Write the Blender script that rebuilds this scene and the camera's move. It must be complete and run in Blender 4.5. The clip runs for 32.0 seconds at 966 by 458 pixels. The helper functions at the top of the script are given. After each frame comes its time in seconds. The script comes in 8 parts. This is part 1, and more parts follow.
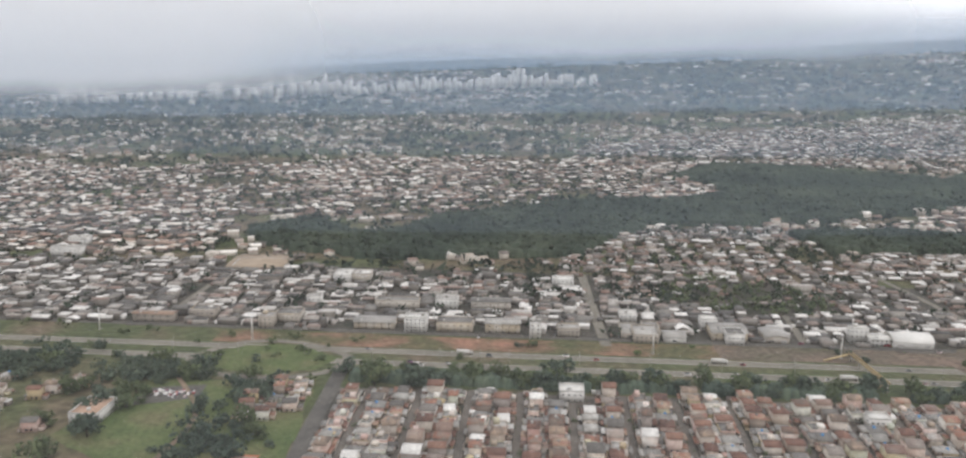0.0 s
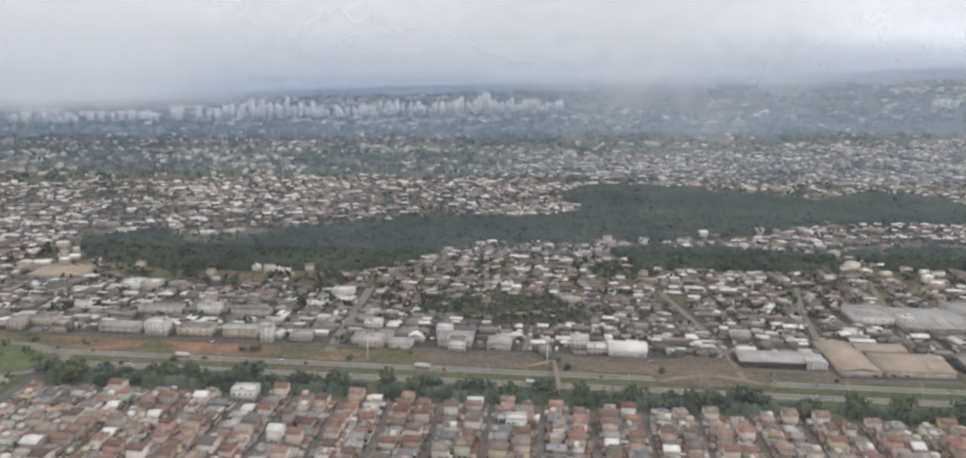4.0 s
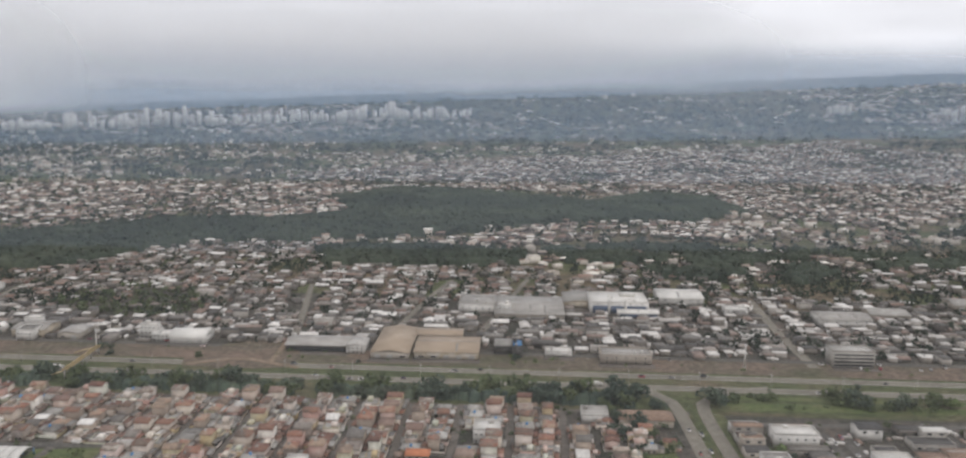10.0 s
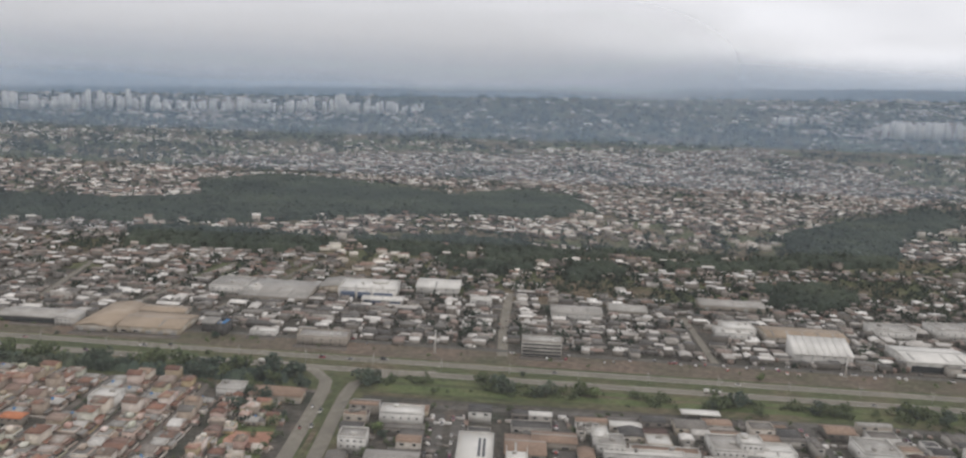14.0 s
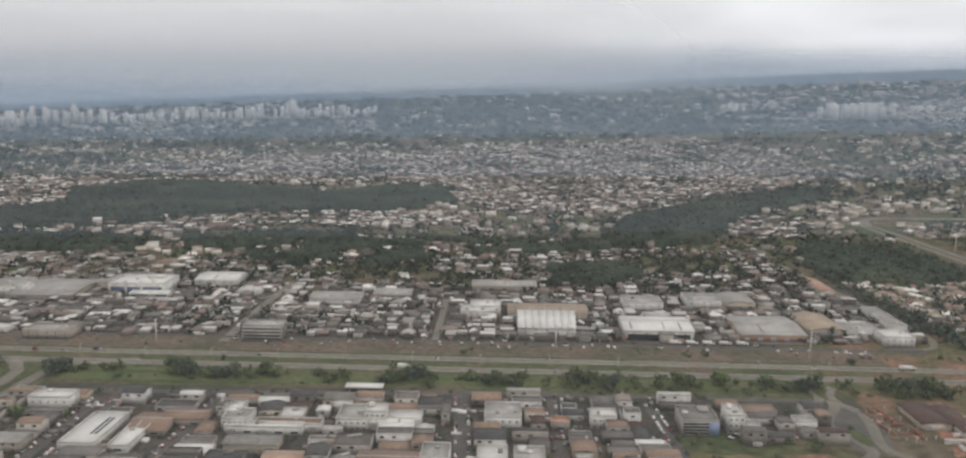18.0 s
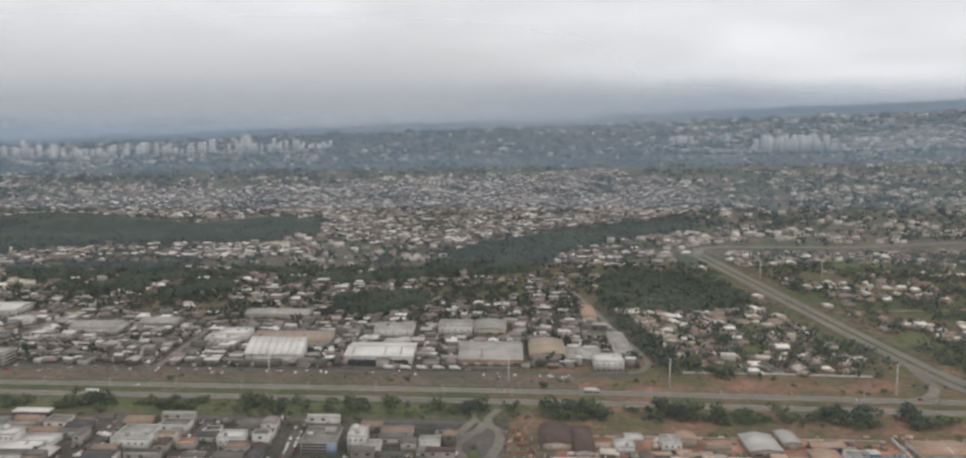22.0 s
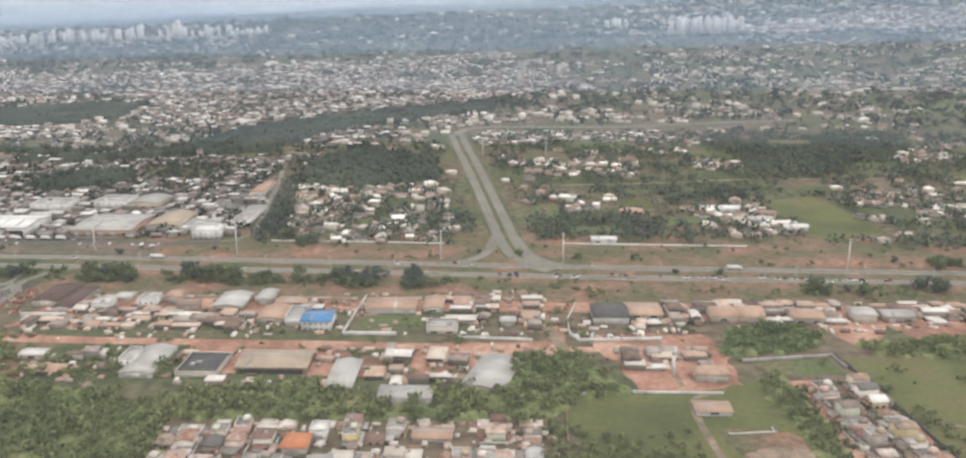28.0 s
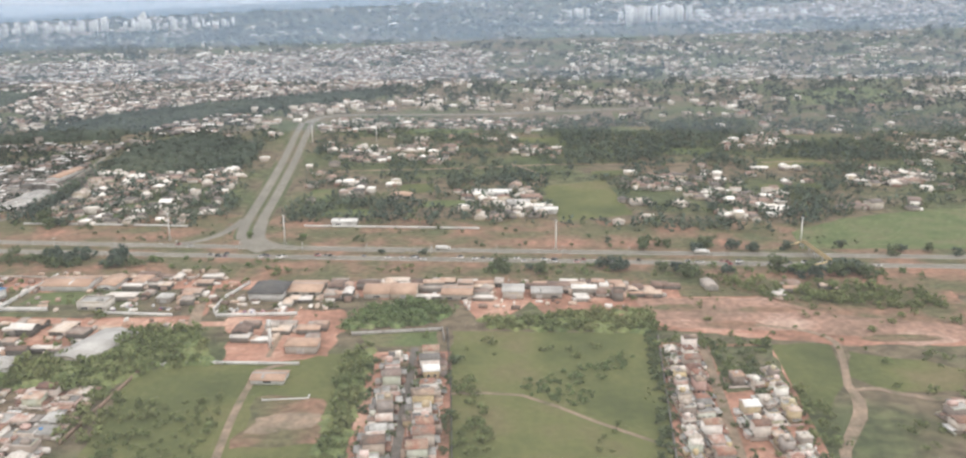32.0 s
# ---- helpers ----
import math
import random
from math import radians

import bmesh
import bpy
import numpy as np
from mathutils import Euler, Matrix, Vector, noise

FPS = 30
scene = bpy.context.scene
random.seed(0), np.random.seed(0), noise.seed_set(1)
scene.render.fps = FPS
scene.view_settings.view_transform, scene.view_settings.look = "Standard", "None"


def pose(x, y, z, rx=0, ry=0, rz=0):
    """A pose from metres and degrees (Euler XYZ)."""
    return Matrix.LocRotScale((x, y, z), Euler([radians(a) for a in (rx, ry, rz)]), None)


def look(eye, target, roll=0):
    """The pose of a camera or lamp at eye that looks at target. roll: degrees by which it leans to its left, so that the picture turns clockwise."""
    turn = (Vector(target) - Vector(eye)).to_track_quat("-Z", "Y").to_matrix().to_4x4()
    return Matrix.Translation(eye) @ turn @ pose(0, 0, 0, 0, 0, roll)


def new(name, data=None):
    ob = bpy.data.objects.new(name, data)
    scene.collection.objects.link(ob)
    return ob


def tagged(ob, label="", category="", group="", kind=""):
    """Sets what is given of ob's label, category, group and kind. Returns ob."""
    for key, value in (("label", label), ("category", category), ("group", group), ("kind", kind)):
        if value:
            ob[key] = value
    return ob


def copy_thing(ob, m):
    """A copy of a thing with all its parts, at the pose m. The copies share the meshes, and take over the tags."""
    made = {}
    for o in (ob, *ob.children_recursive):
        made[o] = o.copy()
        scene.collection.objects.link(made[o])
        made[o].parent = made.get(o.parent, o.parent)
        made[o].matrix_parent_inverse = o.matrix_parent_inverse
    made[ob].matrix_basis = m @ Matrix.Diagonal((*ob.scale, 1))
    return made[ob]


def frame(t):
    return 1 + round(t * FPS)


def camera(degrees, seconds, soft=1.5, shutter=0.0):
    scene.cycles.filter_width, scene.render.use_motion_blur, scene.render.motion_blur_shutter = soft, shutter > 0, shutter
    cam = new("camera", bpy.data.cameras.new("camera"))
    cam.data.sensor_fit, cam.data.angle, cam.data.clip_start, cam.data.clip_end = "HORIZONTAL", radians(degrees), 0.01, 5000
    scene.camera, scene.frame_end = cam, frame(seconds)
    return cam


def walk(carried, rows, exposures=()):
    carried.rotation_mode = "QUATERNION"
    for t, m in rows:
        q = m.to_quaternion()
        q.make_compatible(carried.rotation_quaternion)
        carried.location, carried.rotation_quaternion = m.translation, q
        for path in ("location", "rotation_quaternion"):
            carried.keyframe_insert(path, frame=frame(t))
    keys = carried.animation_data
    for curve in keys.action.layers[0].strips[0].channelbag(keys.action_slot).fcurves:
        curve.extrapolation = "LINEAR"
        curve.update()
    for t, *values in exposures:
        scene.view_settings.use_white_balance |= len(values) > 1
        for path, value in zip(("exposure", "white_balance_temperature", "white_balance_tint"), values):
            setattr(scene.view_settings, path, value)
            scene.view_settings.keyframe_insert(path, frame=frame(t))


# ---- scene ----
cam = camera(56.5, 32.0, soft=2.3)
METRES, EYE, TILT, LEAN, TURN = 1230.0, 150.5, -11.3, -0.45, 0.0
ROWS = [
    (0.0, 0.0, 0.0, 0.0, 0.0, 0.0, -0.0),
    (0.5, 0.0153, -0.0012, -0.0008, -0.19, 0.13, -0.02),
    (1.0, 0.0305, -0.0024, -0.0017, -0.57, 0.15, -0.08),
    (1.5, 0.0458, -0.0039, -0.0025, 0.11, 0.29, -0.18),
    (2.0, 0.0612, -0.0053, -0.0032, -0.37, 0.48, -0.43),
    (2.5, 0.0763, -0.0066, -0.0041, 0.21, 0.69, -0.57),
    (4.5, 0.1368, -0.0131, -0.0077, 0.55, 1.76, -0.56),
    (5.0, 0.1518, -0.0146, -0.0085, 0.37, -0.14, -0.3),
    (5.5, 0.167, -0.0161, -0.0096, -0.94, -0.42, -0.19),
    (6.0, 0.1822, -0.0174, -0.0104, -1.54, -0.43, -0.21),
    (6.5, 0.1976, -0.0186, -0.0109, -1.6, -0.12, -0.44),
    (7.0, 0.2127, -0.0199, -0.0109, -1.55, 0.73, -0.65),
    (7.5, 0.2282, -0.021, -0.0117, -1.23, 2.48, -0.82),
    (8.0, 0.2435, -0.0223, -0.0121, -0.99, 4.1, -1.08),
    (8.5, 0.2588, -0.0236, -0.0128, -0.86, 4.09, -1.07),
    (9.0, 0.2742, -0.0254, -0.0138, -0.86, 3.43, -0.9),
    (9.5, 0.2895, -0.0266, -0.0144, -0.22, 3.41, -0.85),
    (10.0, 0.3047, -0.0289, -0.0155, -1.15, 2.3, 0.01),
    (10.5, 0.3201, -0.0308, -0.0161, -0.91, 0.26, -0.09),
    (11.0, 0.3354, -0.0319, -0.0172, 1.5, 0.34, -0.1),
    (11.5, 0.3509, -0.0336, -0.0174, 3.14, -0.71, -0.2),
    (12.0, 0.3662, -0.0355, -0.0179, 0.42, -0.8, -0.47),
    (12.5, 0.3816, -0.0367, -0.0183, -1.63, -0.59, -0.66),
    (13.0, 0.3971, -0.038, -0.0186, -1.55, 0.53, -0.86),
    (13.5, 0.4125, -0.0397, -0.0192, -1.87, 1.94, -1.35),
    (14.0, 0.428, -0.0414, -0.0196, -1.93, 2.26, -2.24),
    (14.5, 0.4436, -0.0425, -0.0203, -1.91, 3.42, -2.24),
    (16.5, 0.5063, -0.0488, -0.0235, -1.31, 3.85, -0.04),
    (17.0, 0.5218, -0.0505, -0.0242, -1.58, 2.61, 0.01),
    (17.5, 0.5373, -0.0521, -0.0249, -1.73, 2.26, 0.09),
    (18.0, 0.5529, -0.0534, -0.0257, -1.79, 2.32, 0.21),
    (18.5, 0.5684, -0.0555, -0.0263, -1.94, 2.18, -0.01),
    (19.0, 0.5841, -0.0569, -0.027, -1.93, 1.17, -0.01),
    (19.5, 0.5997, -0.059, -0.0278, -2.09, 1.07, -0.1),
    (20.0, 0.6153, -0.0602, -0.0284, -2.07, 1.3, -0.06),
    (20.5, 0.6309, -0.0615, -0.0286, -1.99, 2.2, -0.01),
    (21.0, 0.6467, -0.063, -0.0292, -1.99, 4.13, 0.07),
    (21.5, 0.6622, -0.0647, -0.0295, -1.94, 4.4, 0.35),
    (22.0, 0.6779, -0.0665, -0.03, -1.92, 4.49, 0.53),
    (22.5, 0.6935, -0.0685, -0.0305, -1.77, 4.5, 0.61),
    (23.0, 0.7092, -0.0707, -0.0313, -1.59, 3.57, 0.58),
    (23.5, 0.7248, -0.0728, -0.0318, -1.47, 3.48, 0.57),
    (24.0, 0.7404, -0.0751, -0.0327, -1.48, 2.58, 0.67),
    (24.5, 0.7561, -0.0775, -0.0335, -1.52, 0.74, 0.71),
    (25.0, 0.7718, -0.0798, -0.0344, -1.52, 0.39, 0.95),
    (25.5, 0.7874, -0.0819, -0.0354, -1.57, -0.47, 1.16),
    (27.5, 0.8502, -0.0914, -0.0387, -1.65, -2.37, 0.89),
    (28.0, 0.8661, -0.0933, -0.0397, -1.74, -2.62, 0.86),
    (28.5, 0.8819, -0.0952, -0.0405, -1.84, -3.35, 0.9),
    (29.0, 0.8977, -0.0971, -0.0413, -1.74, -3.68, 0.97),
    (29.5, 0.9136, -0.0989, -0.0421, -1.7, -3.51, 0.91),
    (30.0, 0.9295, -0.1007, -0.0428, -1.64, -3.45, 0.89),
    (30.5, 0.9453, -0.1024, -0.0436, -1.52, -3.38, 0.89),
    (31.0, 0.9612, -0.104, -0.0443, -1.4, -3.29, 0.87),
    (31.5, 0.977, -0.1056, -0.0451, -1.24, -3.22, 0.92),
    (32.0, 0.9928, -0.1072, -0.0457, -1.13, -3.14, 1.02),
]
EXPOSURES = [(0, .49, 6100, 13), (1, .34, 6100, 13), (4, .36, 6000, 13), (6, .49, 6000, 13), (7, .42, 6050, 13), (8, .04, 6150, 13), (9, .0, 6150, 13), (10, .18, 6150, 14), (11, .4, 6150, 15), (12, .46, 6200, 15), (13.5, .11, 6200, 14), (17, .08, 6200, 12), (19, .08, 6250, 12), (20, .2, 6250, 12), (21, .05, 6250, 12), (22, .03, 6250, 12), (24, .04, 6250, 12), (25, .23, 6250, 12), (28, .78, 6200, 12), (32, 1.0, 6150, 12)]
walk(cam, [(t, pose(0, 0, EYE, TILT, LEAN, TURN) @ pose(METRES * x, METRES * y, METRES * z, 90 + pitch, roll, yaw)) for t, x, y, z, yaw, pitch, roll in ROWS], EXPOSURES)

# ---- world, sun ----
SUN_UP, SUN_TURN = radians(52), radians(150)
world = bpy.data.worlds.new("overcast")
scene.world = world
world.use_nodes = True
wn, wl = world.node_tree.nodes, world.node_tree.links
wn.clear()
w_out = wn.new("ShaderNodeOutputWorld")
w_sky = wn.new("ShaderNodeTexSky")
w_sky.sky_type, w_sky.sun_disc, w_sky.sun_elevation, w_sky.sun_rotation = "NISHITA", False, SUN_UP, SUN_TURN
w_bs = wn.new("ShaderNodeBackground")
w_bs.inputs["Strength"].default_value = 0.09
wl.new(w_sky.outputs[0], w_bs.inputs["Color"])
w_tc = wn.new("ShaderNodeTexCoord")
w_sep = wn.new("ShaderNodeSeparateXYZ")
wl.new(w_tc.outputs["Generated"], w_sep.inputs[0])
# cloud deck: elevation decides how near its base is, soft noise makes the billows
w_map = wn.new("ShaderNodeMapping")
w_map.inputs["Scale"].default_value = (2.6, 2.6, 11.0)
wl.new(w_tc.outputs["Generated"], w_map.inputs[0])
w_noise = wn.new("ShaderNodeTexNoise")
w_noise.inputs["Scale"].default_value, w_noise.inputs["Detail"].default_value, w_noise.inputs["Roughness"].default_value = 1.5, 6, 0.55
wl.new(w_map.outputs[0], w_noise.inputs["Vector"])
w_add = wn.new("ShaderNodeMath")
w_add.operation = "MULTIPLY_ADD"
w_add.inputs[1].default_value, w_add.inputs[2].default_value = 0.14, -0.07
wl.new(w_noise.outputs[0], w_add.inputs[0])
w_sum = wn.new("ShaderNodeMath")
w_sum.operation = "ADD"
wl.new(w_sep.outputs["Z"], w_sum.inputs[0])
wl.new(w_add.outputs[0], w_sum.inputs[1])
w_ramp = wn.new("ShaderNodeValToRGB")
w_ramp.color_ramp.interpolation = "B_SPLINE"
w_ramp.color_ramp.elements[0].position, w_ramp.color_ramp.elements[0].color = 0.0, (0.42, 0.44, 0.465, 1)
w_ramp.color_ramp.elements[1].position, w_ramp.color_ramp.elements[1].color = 1.0, (0.66, 0.665, 0.67, 1)
for where, c in ((0.015, (0.49, 0.50, 0.515, 1)), (0.04, (0.63, 0.63, 0.625, 1)), (0.075, (0.70, 0.692, 0.675, 1)), (0.16, (0.66, 0.655, 0.64, 1)), (0.32, (0.58, 0.585, 0.59, 1))):
    e = w_ramp.color_ramp.elements.new(where)
    e.color = c
wl.new(w_sum.outputs[0], w_ramp.inputs[0])
w_bc = wn.new("ShaderNodeBackground")
w_bc.inputs["Strength"].default_value = 1.38
wl.new(w_ramp.outputs[0], w_bc.inputs["Color"])
w_mix = wn.new("ShaderNodeMixShader")
w_mix.inputs[0].default_value = 0.95
wl.new(w_bs.outputs[0], w_mix.inputs[1])
wl.new(w_bc.outputs[0], w_mix.inputs[2])
# broad lighter and darker stretches of the cloud base
w_big = wn.new("ShaderNodeTexNoise")
w_big.inputs["Scale"].default_value, w_big.inputs["Detail"].default_value = 2.2, 4
wl.new(w_map.outputs[0], w_big.inputs["Vector"])
w_str = wn.new("ShaderNodeMapRange")
w_str.inputs["From Min"].default_value, w_str.inputs["From Max"].default_value = 0.3, 0.7
w_str.inputs["To Min"].default_value, w_str.inputs["To Max"].default_value = 1.12, 1.36
wl.new(w_big.outputs[0], w_str.inputs["Value"])
wl.new(w_str.outputs[0], w_bc.inputs["Strength"])
wl.new(w_mix.outputs[0], w_out.inputs["Surface"])

sun = new("sun", bpy.data.lights.new("sun", "SUN"))
sun.data.energy, sun.data.angle, sun.data.color = 0.7, radians(20), (1.0, 0.97, 0.92)
sun.matrix_world = look((0, 0, 0), (-math.sin(SUN_TURN) * math.cos(SUN_UP), -math.cos(SUN_TURN) * math.cos(SUN_UP), -math.sin(SUN_UP)))

# ---- materials ----
def material(name, stops, scale=0.2, rough=0.85, island=0.0, spot=0.25, bump=0.0, metal=0.0, fine=6.0, detail=5):
    """Colours stops[(pos, rgb)] picked by noise plus each piece's own random value, with a second finer grain."""
    # every colour but the leaves is shifted clearly warmer
    warm_tint = (1.0, 1.0, 0.97) if "leaves" in name else (1.05, 0.99, 0.9)
    stops = [(where, tuple(a * b for a, b in zip(c, warm_tint))) for where, c in stops]
    m = bpy.data.materials.new(name)
    m.use_nodes = True
    n, l = m.node_tree.nodes, m.node_tree.links
    bsdf = n["Principled BSDF"]
    bsdf.inputs["Roughness"].default_value, bsdf.inputs["Metallic"].default_value = rough, metal
    bsdf.inputs["Specular IOR Level"].default_value = 0.25
    geo = n.new("ShaderNodeNewGeometry")
    coarse = n.new("ShaderNodeTexNoise")
    coarse.inputs["Scale"].default_value, coarse.inputs["Detail"].default_value = scale, detail
    l.new(geo.outputs["Position"], coarse.inputs["Vector"])
    grain = n.new("ShaderNodeTexNoise")
    grain.inputs["Scale"].default_value, grain.inputs["Detail"].default_value = scale * fine, 3
    l.new(geo.outputs["Position"], grain.inputs["Vector"])

    def maths(op, a, b):
        q = n.new("ShaderNodeMath")
        q.operation = op
        for k, v in enumerate((a, b)):
            if isinstance(v, float):
                q.inputs[k].default_value = v
            else:
                l.new(v, q.inputs[k])
        return q.outputs[0]

    stretch = n.new("ShaderNodeMapRange")
    stretch.inputs["From Min"].default_value, stretch.inputs["From Max"].default_value = 0.3, 0.7
    l.new(coarse.outputs[0], stretch.inputs["Value"])
    value = stretch.outputs[0]
    if island:
        info = n.new("ShaderNodeObjectInfo")
        own = maths("FRACT", maths("ADD", geo.outputs["Random Per Island"], info.outputs["Random"]), 0.0)
        value = maths("ADD", maths("MULTIPLY", value, 1.0 - island), maths("MULTIPLY", own, float(island)))
    ramp = n.new("ShaderNodeValToRGB")
    ramp.color_ramp.elements[0].position, ramp.color_ramp.elements[0].color = stops[0][0], (*stops[0][1], 1)
    ramp.color_ramp.elements[1].position, ramp.color_ramp.elements[1].color = stops[-1][0], (*stops[-1][1], 1)
    for where, c in stops[1:-1]:
        ramp.color_ramp.elements.new(where).color = (*c, 1)
    l.new(value, ramp.inputs[0])
    soil = n.new("ShaderNodeMapRange")
    soil.inputs["From Min"].default_value, soil.inputs["From Max"].default_value = 0.35, 0.65
    soil.inputs["To Min"].default_value, soil.inputs["To Max"].default_value = 1.0 - spot, 1.0 + spot * 0.6
    l.new(grain.outputs[0], soil.inputs["Value"])
    mul = n.new("ShaderNodeVectorMath")
    mul.operation = "SCALE"
    l.new(ramp.outputs[0], mul.inputs[0])
    l.new(soil.outputs[0], mul.inputs["Scale"])
    l.new(mul.outputs[0], bsdf.inputs["Base Color"])
    if bump:
        b = n.new("ShaderNodeBump")
        b.inputs["Strength"].default_value, b.inputs["Distance"].default_value = 0.6, bump
        l.new(grain.outputs[0], b.inputs["Height"])
        l.new(b.outputs[0], bsdf.inputs["Normal"])
    return m


GROUND = material("mixed_ground", [(0, (0.055, 0.075, 0.03)), (0.35, (0.085, 0.095, 0.045)), (0.6, (0.12, 0.10, 0.065)), (1, (0.15, 0.115, 0.08))], 0.012, 0.95, 0, 0.4, 0.3, 0, 14)
GRASS = material("verge_grass", [(0, (0.058, 0.074, 0.034)), (0.4, (0.078, 0.092, 0.042)), (0.65, (0.105, 0.102, 0.058)), (1, (0.14, 0.108, 0.076))], 0.022, 0.95, 0, 0.3, 0.2, 0, 12)
LAWN = material("green_lawn", [(0, (0.07, 0.10, 0.035)), (0.5, (0.10, 0.125, 0.05)), (1, (0.13, 0.125, 0.065))], 0.05, 0.95, 0, 0.25, 0.2, 0, 10)
PASTURE = material("pasture_grass", [(0, (0.05, 0.062, 0.022)), (0.35, (0.082, 0.095, 0.033)), (0.6, (0.11, 0.118, 0.043)), (0.8, (0.13, 0.116, 0.056)), (1, (0.17, 0.138, 0.078))], 0.018, 0.95, 0, 0.12, 0.1, 0, 22)
DRY = material("dry_verge", [(0, (0.085, 0.085, 0.052)), (0.5, (0.128, 0.106, 0.082)), (1, (0.172, 0.126, 0.10))], 0.03, 0.95, 0, 0.3, 0.2, 0, 12)
RED = material("red_soil", [(0, (0.17, 0.112, 0.074)), (0.3, (0.275, 0.15, 0.108)), (0.6, (0.37, 0.205, 0.152)), (1, (0.46, 0.32, 0.255))], 0.035, 0.95, 0, 0.25, 0.1, 0, 10)
REDLAWN = material("red_grass_mix", [(0, (0.075, 0.086, 0.04)), (0.4, (0.115, 0.102, 0.055)), (0.62, (0.17, 0.115, 0.076)), (1, (0.27, 0.15, 0.105))], 0.035, 0.95, 0, 0.3, 0.1, 0, 10)
TRACK = material("bare_track", [(0, (0.11, 0.105, 0.06)), (0.35, (0.19, 0.15, 0.11)), (1, (0.29, 0.215, 0.16))], 0.1, 0.95, 0, 0.2)
TOWN = material("town_ground", [(0, (0.042, 0.047, 0.034)), (0.4, (0.064, 0.06, 0.05)), (0.7, (0.086, 0.078, 0.068)), (1, (0.125, 0.098, 0.08))], 0.05, 0.95, 0, 0.35, 0.1, 0, 8)
ASPHALT = material("worn_asphalt", [(0, (0.08, 0.076, 0.072)), (1, (0.125, 0.118, 0.108))], 0.06, 0.9, 0, 0.2, 0.02, 0, 9)
HIGHWAY = material("highway_asphalt", [(0, (0.15, 0.142, 0.122)), (1, (0.215, 0.20, 0.17))], 0.04, 0.9, 0, 0.15, 0.02, 0, 9)
PAINT = material("road_paint", [(0, (0.5, 0.5, 0.48)), (1, (0.65, 0.65, 0.62))], 0.3, 0.7)
CONCRETE = material("grey_concrete", [(0, (0.26, 0.25, 0.235)), (1, (0.42, 0.41, 0.39))], 0.15, 0.85, 0.4, 0.2)
TILE = material("clay_roof_tile", [(0, (0.07, 0.052, 0.046)), (0.18, (0.165, 0.093, 0.074)), (0.36, (0.24, 0.14, 0.104)), (0.5, (0.125, 0.102, 0.088)), (0.64, (0.34, 0.26, 0.20)), (0.76, (0.275, 0.138, 0.10)), (0.88, (0.20, 0.165, 0.14)), (1, (0.56, 0.53, 0.48))], 0.25, 0.85, 0.78, 0.3, 0.05, 0, 7)
FIBRE = material("fibre_cement_roof", [(0, (0.13, 0.125, 0.12)), (0.4, (0.24, 0.235, 0.225)), (0.75, (0.36, 0.355, 0.34)), (1, (0.58, 0.58, 0.57))], 0.2, 0.8, 0.75, 0.25, 0.05, 0, 7)
MIXROOF = material("mixed_town_roof", [(0, (0.10, 0.095, 0.09)), (0.2, (0.17, 0.16, 0.15)), (0.38, (0.25, 0.225, 0.205)), (0.5, (0.19, 0.125, 0.105)), (0.64, (0.27, 0.205, 0.17)), (0.76, (0.42, 0.41, 0.395)), (0.88, (0.68, 0.68, 0.67)), (1, (0.76, 0.76, 0.75))], 0.2, 0.8, 0.9, 0.25, 0.05, 0, 7)
FARROOF = material("far_town_roof", [(0, (0.09, 0.085, 0.08)), (0.22, (0.19, 0.165, 0.15)), (0.38, (0.24, 0.155, 0.125)), (0.54, (0.34, 0.255, 0.21)), (0.68, (0.50, 0.46, 0.41)), (0.82, (0.74, 0.71, 0.66)), (1, (0.85, 0.84, 0.81))], 0.2, 0.8, 0.95, 0.2, 0.05, 0, 7)
PALEWALL = material("pale_house_plaster", [(0, (0.20, 0.175, 0.155)), (0.35, (0.42, 0.385, 0.345)), (0.7, (0.62, 0.585, 0.53)), (1, (0.82, 0.80, 0.75))], 0.2, 0.85, 0.85, 0.15)
GREYROOF = material("estate_roof", [(0, (0.075, 0.072, 0.07)), (0.25, (0.14, 0.135, 0.13)), (0.42, (0.23, 0.22, 0.205)), (0.52, (0.24, 0.175, 0.15)), (0.64, (0.34, 0.325, 0.305)), (0.8, (0.58, 0.57, 0.555)), (1, (0.82, 0.82, 0.81))], 0.2, 0.8, 0.92, 0.25, 0.05, 0, 7)
HOUSEWALL = material("coloured_house_plaster", [(0, (0.15, 0.125, 0.115)), (0.14, (0.42, 0.355, 0.30)), (0.27, (0.64, 0.60, 0.56)), (0.40, (0.45, 0.29, 0.255)), (0.50, (0.68, 0.63, 0.56)), (0.62, (0.28, 0.25, 0.24)), (0.72, (0.52, 0.42, 0.25)), (0.80, (0.46, 0.49, 0.41)), (0.9, (0.76, 0.74, 0.71)), (1, (0.53, 0.33, 0.29))], 0.2, 0.85, 0.95, 0.18, 0.02, 0, 9)
# shade under the overhanging roofs is put into this wall colour
TOWNWALL = material("stained_town_wall", [(0, (0.075, 0.07, 0.066)), (0.45, (0.15, 0.138, 0.125)), (0.75, (0.25, 0.232, 0.21)), (1, (0.50, 0.485, 0.46))], 0.2, 0.88, 0.9, 0.22, 0.02, 0, 9)
STREET = material("dusty_street", [(0, (0.115, 0.105, 0.095)), (1, (0.165, 0.148, 0.132))], 0.06, 0.92, 0, 0.22, 0.02, 0, 9)
